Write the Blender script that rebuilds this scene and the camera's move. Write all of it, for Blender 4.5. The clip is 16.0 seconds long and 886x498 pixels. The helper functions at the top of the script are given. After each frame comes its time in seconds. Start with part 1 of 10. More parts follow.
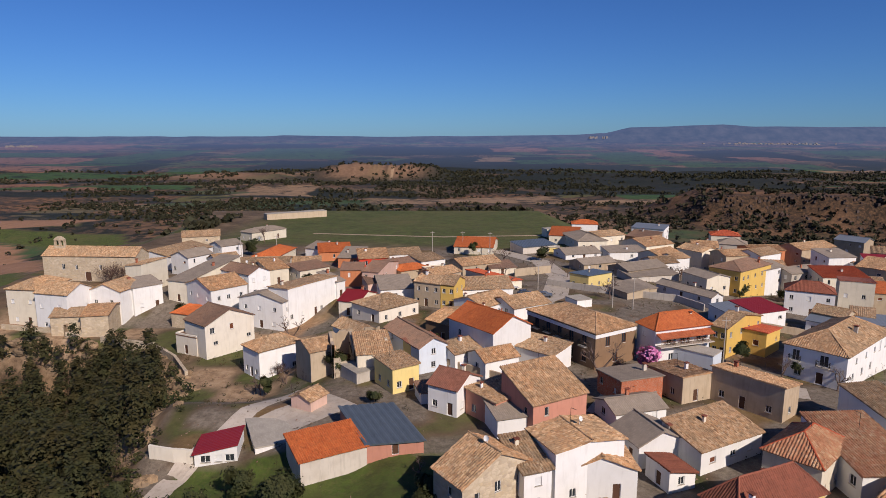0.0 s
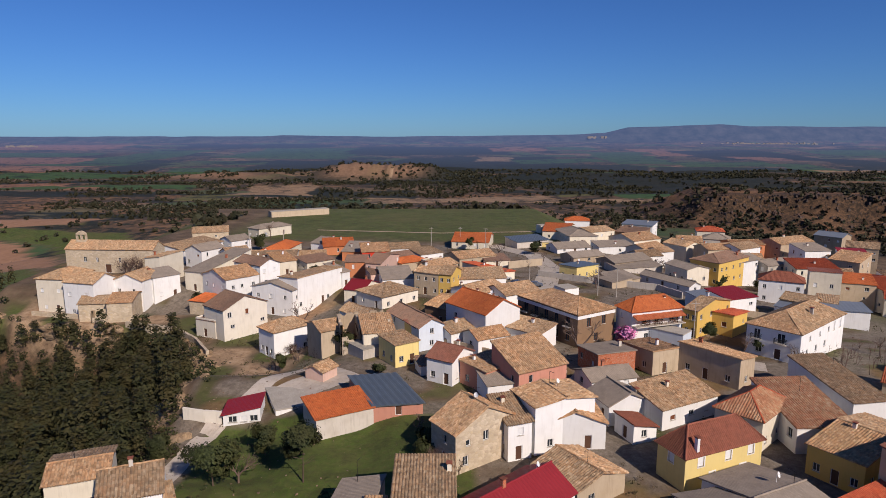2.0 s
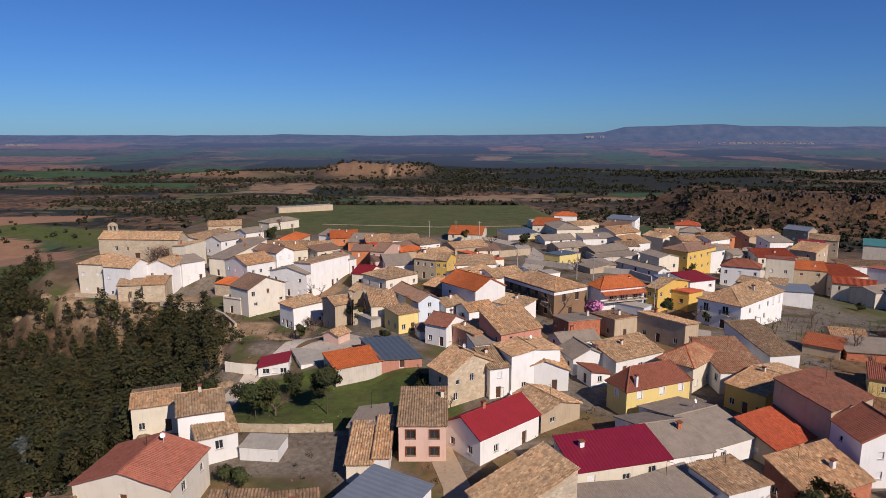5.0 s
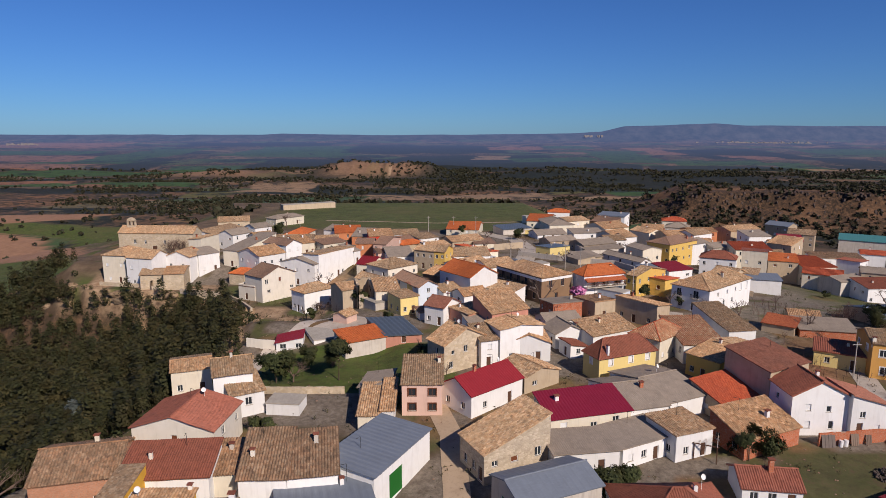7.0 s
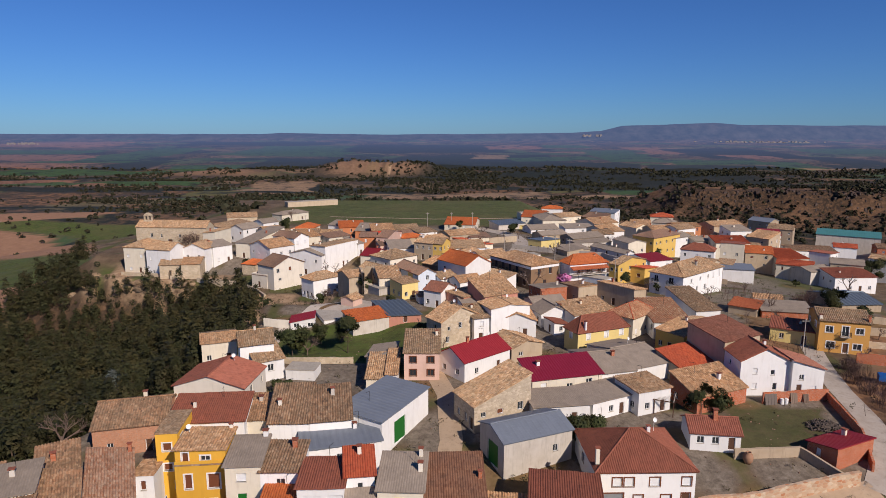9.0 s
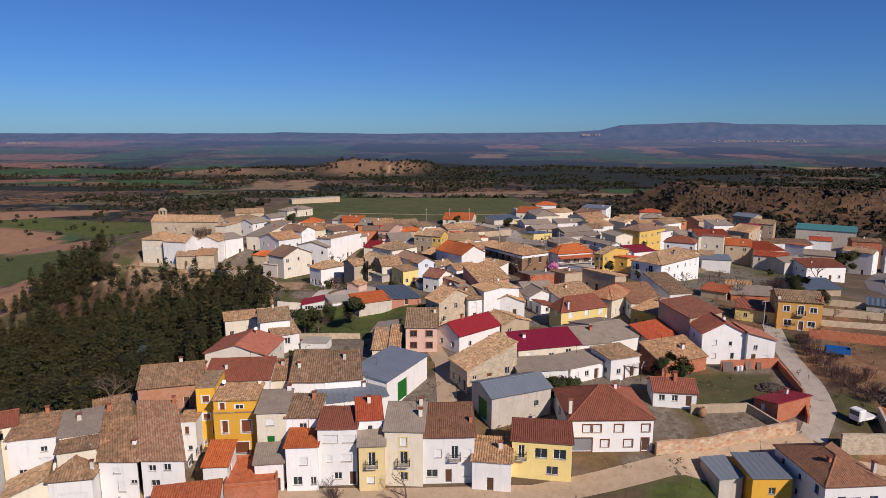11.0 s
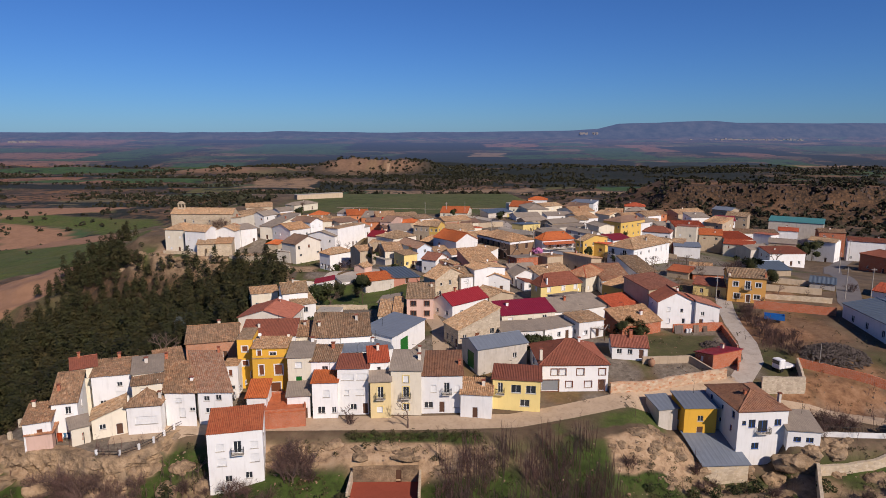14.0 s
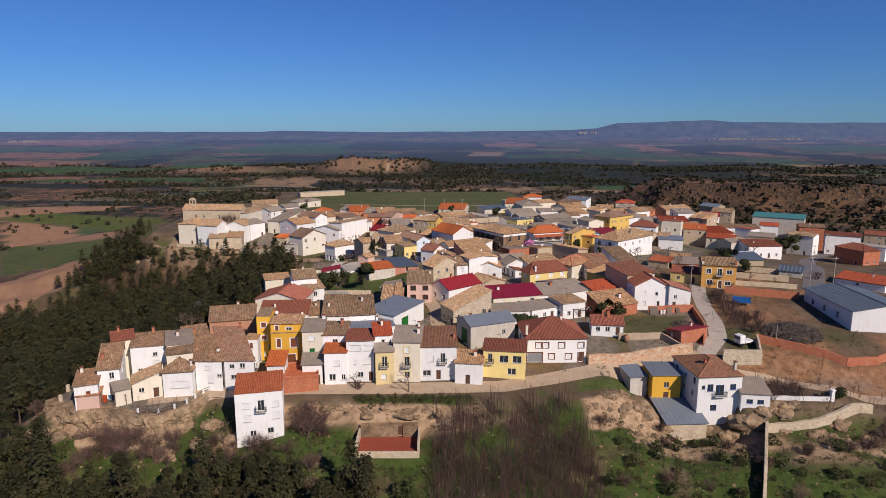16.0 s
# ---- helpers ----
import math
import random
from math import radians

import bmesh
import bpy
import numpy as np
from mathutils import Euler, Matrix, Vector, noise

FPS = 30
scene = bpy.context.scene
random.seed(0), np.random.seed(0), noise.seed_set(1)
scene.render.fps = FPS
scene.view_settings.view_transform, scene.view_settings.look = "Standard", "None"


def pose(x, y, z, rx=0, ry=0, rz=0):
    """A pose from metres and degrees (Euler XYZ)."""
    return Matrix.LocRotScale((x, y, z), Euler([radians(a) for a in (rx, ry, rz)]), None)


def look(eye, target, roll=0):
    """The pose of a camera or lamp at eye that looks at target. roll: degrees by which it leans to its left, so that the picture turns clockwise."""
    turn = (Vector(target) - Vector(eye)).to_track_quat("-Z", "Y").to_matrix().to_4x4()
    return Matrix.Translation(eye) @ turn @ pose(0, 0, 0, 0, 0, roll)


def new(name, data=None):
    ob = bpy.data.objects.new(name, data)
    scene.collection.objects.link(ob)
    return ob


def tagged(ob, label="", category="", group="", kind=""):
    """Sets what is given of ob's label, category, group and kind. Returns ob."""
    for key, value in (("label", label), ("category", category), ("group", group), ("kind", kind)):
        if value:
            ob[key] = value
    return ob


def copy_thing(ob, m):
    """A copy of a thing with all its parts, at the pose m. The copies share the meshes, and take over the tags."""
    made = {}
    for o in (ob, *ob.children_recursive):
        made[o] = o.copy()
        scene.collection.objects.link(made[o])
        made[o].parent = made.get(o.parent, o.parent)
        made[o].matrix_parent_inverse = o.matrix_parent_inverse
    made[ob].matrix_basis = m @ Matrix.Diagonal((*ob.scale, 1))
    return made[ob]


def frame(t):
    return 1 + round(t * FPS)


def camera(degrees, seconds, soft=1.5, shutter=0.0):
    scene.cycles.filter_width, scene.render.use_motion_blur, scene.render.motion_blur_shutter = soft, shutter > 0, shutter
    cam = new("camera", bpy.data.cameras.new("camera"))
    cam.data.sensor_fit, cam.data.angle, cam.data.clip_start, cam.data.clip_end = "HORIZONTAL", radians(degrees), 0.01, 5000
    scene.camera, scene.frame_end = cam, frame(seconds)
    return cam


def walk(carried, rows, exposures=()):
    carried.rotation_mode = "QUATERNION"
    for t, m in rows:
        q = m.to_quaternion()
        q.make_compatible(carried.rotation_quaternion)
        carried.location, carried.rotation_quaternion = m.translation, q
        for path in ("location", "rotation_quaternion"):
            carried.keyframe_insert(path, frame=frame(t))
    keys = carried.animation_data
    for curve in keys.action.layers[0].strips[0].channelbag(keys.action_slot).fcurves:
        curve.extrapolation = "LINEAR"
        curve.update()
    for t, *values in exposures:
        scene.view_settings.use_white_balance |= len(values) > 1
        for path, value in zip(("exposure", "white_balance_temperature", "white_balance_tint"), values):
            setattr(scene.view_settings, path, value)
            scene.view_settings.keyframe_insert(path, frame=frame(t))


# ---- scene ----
import collections
random.seed(11)

# ---- camera ----
cam = camera(70.0, 16.0, soft=0.6)
METRES, EYE, TILT, LEAN, TURN, SQUEEZE = 120.0, 44.0, -10.174, 0.0, 0.0, 0.71353
ROWS = [
    (0.0, 0.0, 0.0, 0.0, 0.0, 0.0, -0.0),
    (0.5, 0.0012, -0.0242, -0.006, -0.03, 0.01, 0.01),
    (1.0, 0.0022, -0.05, -0.0117, -0.05, 0.01, 0.02),
    (1.5, 0.0029, -0.0773, -0.0174, -0.09, 0.0, 0.02),
    (2.0, 0.0046, -0.1045, -0.0231, -0.09, -0.02, 0.03),
    (2.5, 0.0056, -0.133, -0.0291, -0.12, -0.01, 0.02),
    (3.0, 0.0065, -0.1622, -0.0351, -0.16, -0.02, 0.01),
    (3.5, 0.0079, -0.1919, -0.0405, -0.2, -0.04, 0.01),
    (4.0, 0.009, -0.2222, -0.0469, -0.23, -0.07, 0.0),
    (6.5, 0.0134, -0.3776, -0.078, -0.37, -0.2, -0.03),
    (7.0, 0.0148, -0.4084, -0.0855, -0.38, -0.21, -0.02),
    (7.5, 0.0157, -0.4398, -0.0921, -0.4, -0.22, -0.04),
    (8.0, 0.0166, -0.4709, -0.0995, -0.42, -0.24, -0.03),
    (8.5, 0.0178, -0.5031, -0.106, -0.44, -0.27, -0.02),
    (9.0, 0.0191, -0.5344, -0.1135, -0.47, -0.29, -0.02),
    (11.5, 0.0243, -0.6907, -0.1511, -0.57, -0.41, 0.01),
    (12.0, 0.0255, -0.7221, -0.159, -0.58, -0.43, 0.02),
    (12.5, 0.027, -0.7536, -0.1666, -0.61, -0.47, 0.03),
    (13.0, 0.0284, -0.7851, -0.1742, -0.64, -0.5, 0.03),
    (13.5, 0.0298, -0.8167, -0.1817, -0.67, -0.51, 0.05),
    (14.0, 0.0313, -0.8483, -0.1893, -0.69, -0.54, 0.06),
    (14.5, 0.0328, -0.8798, -0.1966, -0.72, -0.57, 0.07),
    (15.0, 0.0344, -0.9115, -0.2042, -0.73, -0.59, 0.08),
    (15.5, 0.0359, -0.9431, -0.2121, -0.74, -0.6, 0.09),
    (16.0, 0.037, -0.9748, -0.2192, -0.76, -0.6, 0.09),
]
walk(cam, [(t, pose(0, 0, EYE, TILT, LEAN, TURN) @ pose(METRES * SQUEEZE * x, METRES * y, METRES * SQUEEZE * z, 90 + SQUEEZE * pitch, roll, SQUEEZE * yaw))
           for t, x, y, z, yaw, pitch, roll in ROWS], exposures=[(0.0, 0.03, 6500, 17), (16.0, 0.03, 6500, 17)])

# ---- sky and sun ----
SUN_AZ, SUN_EL = math.atan2(-0.82, 0.57), radians(36)
world = bpy.data.worlds.new("sky")
scene.world = world
world.use_nodes = True
wn = world.node_tree
sky = wn.nodes.new("ShaderNodeTexSky")
sky.sky_type, sky.sun_disc = "NISHITA", False
sky.sun_elevation, sky.sun_rotation = SUN_EL, math.pi / 2 - SUN_AZ
sky.altitude, sky.air_density, sky.dust_density, sky.ozone_density = 800, 1.0, 0.2, 4.0
tone = wn.nodes.new("ShaderNodeMix")
tone.data_type, tone.blend_type = "RGBA", "MULTIPLY"
tone.inputs[0].default_value, tone.inputs[7].default_value = 1.0, (0.42, 0.81, 1.39, 1)
wn.links.new(sky.outputs[0], tone.inputs[6])
wn.links.new(tone.outputs[2], wn.nodes["Background"].inputs[0])
wn.nodes["Background"].inputs[1].default_value = 0.053
sun = new("sun", bpy.data.lights.new("sun", "SUN"))
sun.data.energy, sun.data.angle, sun.data.color = 4.55, radians(0.55), (1.0, 0.90, 0.77)
sun.matrix_world = look((0, 0, 0), (-math.cos(SUN_AZ) * math.cos(SUN_EL), -math.sin(SUN_AZ) * math.cos(SUN_EL), -math.sin(SUN_EL)))


# ---- materials ----
def material(name, rough=0.9, metal=0.0):
    m = bpy.data.materials.new(name)
    m.use_nodes = True
    b = m.node_tree.nodes["Principled BSDF"]
    b.inputs["Roughness"].default_value, b.inputs["Metallic"].default_value = rough, metal
    b.inputs["Specular IOR Level"].default_value = 0.25
    return m, m.node_tree, b


def node(nt, kind, **sets):
    n = nt.nodes.new(kind)
    for k, v in sets.items():
        n.inputs[k.replace("_", " ")].default_value = v
    return n


def ramp(nt, src, stops):
    r = nt.nodes.new("ShaderNodeValToRGB")
    r.color_ramp.elements[0].position, r.color_ramp.elements[1].position = stops[0][0], stops[-1][0]
    r.color_ramp.elements[0].color, r.color_ramp.elements[1].color = (*stops[0][1], 1), (*stops[-1][1], 1)
    for p, c in stops[1:-1]:
        r.color_ramp.elements.new(p).color = (*c, 1)
    nt.links.new(src, r.inputs[0])
    return r.outputs[0]


def mix(nt, fac, a, b, blend="MIX"):
    n = nt.nodes.new("ShaderNodeMix")
    n.data_type, n.blend_type = "RGBA", blend
    for slot, v in ((0, fac), (6, a), (7, b)):
        if isinstance(v, (int, float)):
            n.inputs[slot].default_value = v
        elif isinstance(v, tuple):
            n.inputs[slot].default_value = (*v, 1)
        else:
            nt.links.new(v, n.inputs[slot])
    return n.outputs[2]


def noise_out(nt, scale, detail=4, rough=0.6, vec=None):
    n = node(nt, "ShaderNodeTexNoise", Scale=scale, Detail=detail, Roughness=rough)
    if vec is None:
        vec = nt.nodes.new("ShaderNodeTexCoord").outputs["Object"]
    nt.links.new(vec, n.inputs["Vector"])
    return n.outputs["Fac"]


def bump(nt, b, height, strength=0.4, distance=0.05):
    n = nt.nodes.new("ShaderNodeBump")
    n.inputs["Strength"].default_value, n.inputs["Distance"].default_value = strength, distance
    nt.links.new(height, n.inputs["Height"])
    nt.links.new(n.outputs[0], b.inputs["Normal"])


def scaled(nt, factor):
    c = nt.nodes.new("ShaderNodeTexCoord")
    m = nt.nodes.new("ShaderNodeMapping")
    m.inputs["Scale"].default_value = factor
    nt.links.new(c.outputs["Object"], m.inputs["Vector"])
    return m.outputs[0]


def roof_cast(nt, col):
    """Each roof its own cast, from ashen through buff to orange clay."""
    info = nt.nodes.new("ShaderNodeObjectInfo")
    cast = ramp(nt, info.outputs["Random"], [(0, (0.68, 0.67, 0.66)), (0.3, (0.92, 0.90, 0.87)), (0.6, (1.06, 0.98, 0.90)), (0.8, (1.06, 0.90, 0.77)), (1, (1.16, 1.12, 1.06))])
    return mix(nt, 1.0, col, cast, "MULTIPLY")


def tint_by_object(nt, col, amount=0.25):
    """Each house its own slight shade of the paint."""
    info = nt.nodes.new("ShaderNodeObjectInfo")
    lo, hi = 1 - amount, 1 + amount * 0.4
    return mix(nt, 1.0, col, ramp(nt, info.outputs["Random"], [(0, (lo, lo, lo)), (1, (hi, hi, hi))]), "MULTIPLY")


def plaster(name, col, dirty=0.35, rough=0.9):
    m, nt, b = material(name, rough)
    big = noise_out(nt, 0.5, 5)
    streak = noise_out(nt, 1.0, 5, 0.7, scaled(nt, (1.6, 1.6, 0.18)))
    fine = noise_out(nt, 9, 4)
    dark = tuple(c * k for c, k in zip(col, (0.70, 0.66, 0.6)))
    c = mix(nt, ramp(nt, big, [(0.42, (0, 0, 0)), (0.72, (dirty, dirty, dirty))]), col, dark)
    c = mix(nt, ramp(nt, streak, [(0.52, (0, 0, 0)), (0.75, (dirty, dirty, dirty))]), c, tuple(k * 0.55 for k in dark))
    c = tint_by_object(nt, c, 0.14)
    nt.links.new(c, b.inputs["Base Color"])
    bump(nt, b, fine, 0.25, 0.02)
    return m


def rubble(name, cols, scale=2.2, joint=(0.34, 0.29, 0.22)):
    """Rough stone or brick masonry with sunk joints."""
    m, nt, b = material(name, 0.95)
    v = nt.nodes.new("ShaderNodeTexVoronoi")
    v.inputs["Scale"].default_value = scale
    nt.links.new(scaled(nt, (1, 1, 1.6)), v.inputs["Vector"])
    e = nt.nodes.new("ShaderNodeTexVoronoi")
    e.feature = "DISTANCE_TO_EDGE"
    e.inputs["Scale"].default_value = scale
    nt.links.new(scaled(nt, (1, 1, 1.6)), e.inputs["Vector"])
    sep = nt.nodes.new("ShaderNodeSeparateColor")
    nt.links.new(v.outputs["Color"], sep.inputs[0])
    n = len(cols)
    c = ramp(nt, sep.outputs[0], [(i / (n - 1), k) for i, k in enumerate(cols)])
    c = mix(nt, ramp(nt, e.outputs["Distance"], [(0.02, (0.8, 0.8, 0.8)), (0.09, (0, 0, 0))]), c, joint)
    c = mix(nt, ramp(nt, noise_out(nt, 0.6, 5), [(0.4, (0, 0, 0)), (0.75, (0.5, 0.5, 0.5))]), c, tuple(k * 0.6 for k in cols[0]))
    nt.links.new(c, b.inputs["Base Color"])
    bump(nt, b, e.outputs["Distance"], 0.6, 0.08)
    return m


def brickwork(name, col, mortar=(0.42, 0.30, 0.22)):
    m, nt, b = material(name, 0.92)
    t = nt.nodes.new("ShaderNodeTexBrick")
    t.inputs["Scale"].default_value = 1.0
    t.inputs["Brick Width"].default_value, t.inputs["Row Height"].default_value, t.inputs["Mortar Size"].default_value = 0.26, 0.08, 0.008
    t.inputs["Color1"].default_value, t.inputs["Color2"].default_value = (*col, 1), (*[k * 0.75 for k in col], 1)
    t.inputs["Mortar"].default_value = (*mortar, 1)
    c = nt.nodes.new("ShaderNodeTexCoord")
    s = nt.nodes.new("ShaderNodeSeparateXYZ")
    nt.links.new(c.outputs["Object"], s.inputs[0])
    a = nt.nodes.new("ShaderNodeMath")
    nt.links.new(s.outputs[0], a.inputs[0]), nt.links.new(s.outputs[1], a.inputs[1])
    k = nt.nodes.new("ShaderNodeCombineXYZ")
    nt.links.new(a.outputs[0], k.inputs[0]), nt.links.new(s.outputs[2], k.inputs[1])
    nt.links.new(k.outputs[0], t.inputs["Vector"])
    col2 = mix(nt, ramp(nt, noise_out(nt, 0.8, 5), [(0.42, (0, 0, 0)), (0.75, (0.45, 0.45, 0.45))]), t.outputs[0], tuple(q * 0.5 for q in col))
    nt.links.new(col2, b.inputs["Base Color"])
    return m


def tiles(name, cols, patch, rough=0.9, row=0.42, wave=0.27, lichen=0.5):
    """Fired clay tiles: every tile its own shade, lichen and soot in patches."""
    m, nt, b = material(name, rough)
    uv = nt.nodes.new("ShaderNodeUVMap").outputs[0]
    mp = nt.nodes.new("ShaderNodeMapping")
    mp.inputs["Scale"].default_value = (1 / wave, 1 / row, 1)
    nt.links.new(uv, mp.inputs["Vector"])
    fl = nt.nodes.new("ShaderNodeVectorMath")
    fl.operation = "FLOOR"
    nt.links.new(mp.outputs[0], fl.inputs[0])
    info = nt.nodes.new("ShaderNodeObjectInfo")
    add = nt.nodes.new("ShaderNodeVectorMath")
    nt.links.new(fl.outputs[0], add.inputs[0])
    sc = nt.nodes.new("ShaderNodeMath")
    sc.operation = "MULTIPLY"
    sc.inputs[1].default_value = 37.0
    nt.links.new(info.outputs["Random"], sc.inputs[0])
    nt.links.new(sc.outputs[0], add.inputs[1])
    wn_ = nt.nodes.new("ShaderNodeTexWhiteNoise")
    wn_.noise_dimensions = "3D"
    nt.links.new(add.outputs[0], wn_.inputs["Vector"])
    n = len(cols)
    c = ramp(nt, wn_.outputs["Value"], [(i / (n - 1), k) for i, k in enumerate(cols)])
    c = mix(nt, ramp(nt, noise_out(nt, 0.35, 6, 0.65), [(0.40, (0, 0, 0)), (0.68, (0.75, 0.75, 0.75))]), c, patch)
    c = mix(nt, ramp(nt, noise_out(nt, 1.4, 5, 0.7), [(0.55, (0, 0, 0)), (0.75, (0.55, 0.55, 0.55))]), c, tuple(k * 0.35 for k in patch))
    c = mix(nt, ramp(nt, noise_out(nt, 0.9, 9, 0.8), [(0.47, (0, 0, 0)), (0.60, (lichen, lichen, lichen))]), c, tuple(k * 0.42 for k in patch))
    c = mix(nt, ramp(nt, noise_out(nt, 2.2, 6, 0.8), [(0.56, (0, 0, 0)), (0.70, (lichen * 0.8, lichen * 0.8, lichen * 0.8))]), c, tuple(min(0.7, k * 1.35) for k in cols[-2]))
    fr = nt.nodes.new("ShaderNodeVectorMath")
    fr.operation = "FRACTION"
    nt.links.new(mp.outputs[0], fr.inputs[0])
    s = nt.nodes.new("ShaderNodeSeparateXYZ")
    nt.links.new(fr.outputs[0], s.inputs[0])
    if lichen > 0.3:
        c = mix(nt, ramp(nt, noise_out(nt, 0.28, 7, 0.75), [(0.56, (0, 0, 0)), (0.64, (0.3, 0.3, 0.3))]), c, (0.42, 0.20, 0.10))
        c = roof_cast(nt, c)
    else:
        c = tint_by_object(nt, c, 0.3)
    nt.links.new(c, b.inputs["Base Color"])
    bump(nt, b, s.outputs[1], 0.7, 0.06)
    return m


def sheet(name, col, rough=0.5, metal=0.0, stain=0.35):
    m, nt, b = material(name, rough, metal)
    c = mix(nt, ramp(nt, noise_out(nt, 0.5, 6, 0.65), [(0.38, (0, 0, 0)), (0.7, (stain, stain, stain))]), col, tuple(k * 0.55 for k in col))
    c = mix(nt, ramp(nt, noise_out(nt, 3.0, 4, 0.7, scaled(nt, (1.5, 0.4, 1))), [(0.5, (0, 0, 0)), (0.75, (stain, stain, stain))]), c, tuple(min(1, k * 1.3 + 0.03) for k in col))
    c = tint_by_object(nt, c, 0.15)
    nt.links.new(c, b.inputs["Base Color"])
    return m


def plain(name, col, rough=0.6, metal=0.0, vary=0.15):
    m, nt, b = material(name, rough, metal)
    c = mix(nt, ramp(nt, noise_out(nt, 2.5, 5), [(0.35, (0, 0, 0)), (0.7, (vary * 2, vary * 2, vary * 2))]), col, tuple(k * 0.6 for k in col))
    nt.links.new(c, b.inputs["Base Color"])
    return m


WALLS = {
    "white": plaster("whitewash", (0.80, 0.79, 0.76), 0.22), "cream": plaster("cream_render", (0.74, 0.67, 0.53), 0.3),
    "pinkwhite": plaster("pale_pink_render", (0.75, 0.69, 0.58), 0.25), "pink": plaster("pink_render", (0.66, 0.45, 0.36), 0.3),
    "salmon": plaster("salmon_render", (0.58, 0.27, 0.19), 0.3), "orange": plaster("orange_render", (0.62, 0.24, 0.11), 0.25),
    "ochre": plaster("ochre_render", (0.66, 0.44, 0.12), 0.25), "amber": plaster("amber_render", (0.72, 0.40, 0.05), 0.15),
    "yellow": plaster("yellow_render", (0.76, 0.60, 0.24), 0.2), "ochrecream": plaster("buff_render", (0.68, 0.54, 0.28), 0.25),
    "orangeoch": plaster("apricot_render", (0.62, 0.33, 0.09), 0.2), "paleblue": plaster("pale_blue_render", (0.62, 0.68, 0.74), 0.2),
    "sand": plaster("sand_render", (0.50, 0.40, 0.28), 0.4), "brown": plaster("brown_render", (0.27, 0.17, 0.10), 0.4),
    "red": plaster("red_render", (0.60, 0.06, 0.03), 0.2), "concrete": plaster("grey_render", (0.56, 0.51, 0.44), 0.5),
    "adobe": plaster("earth_render", (0.46, 0.36, 0.25), 0.5),
    "stone": rubble("pale_rubble", [(0.52, 0.42, 0.29), (0.60, 0.50, 0.36), (0.44, 0.35, 0.25), (0.56, 0.44, 0.28)], 1.6, (0.50, 0.41, 0.29)),
    "rubble": rubble("rough_rubble", [(0.44, 0.36, 0.26), (0.56, 0.47, 0.35), (0.36, 0.29, 0.21)], 2.2, (0.46, 0.38, 0.27)),
    "brick": brickwork("red_brick", (0.50, 0.135, 0.055)), "brickcream": brickwork("hollow_brick", (0.54, 0.25, 0.14)),
}
WALLS["patchy"] = rubble("patched_masonry", [(0.56, 0.43, 0.29), (0.50, 0.24, 0.12), (0.60, 0.49, 0.35), (0.46, 0.19, 0.09), (0.52, 0.40, 0.27)], 1.5, (0.52, 0.40, 0.27))
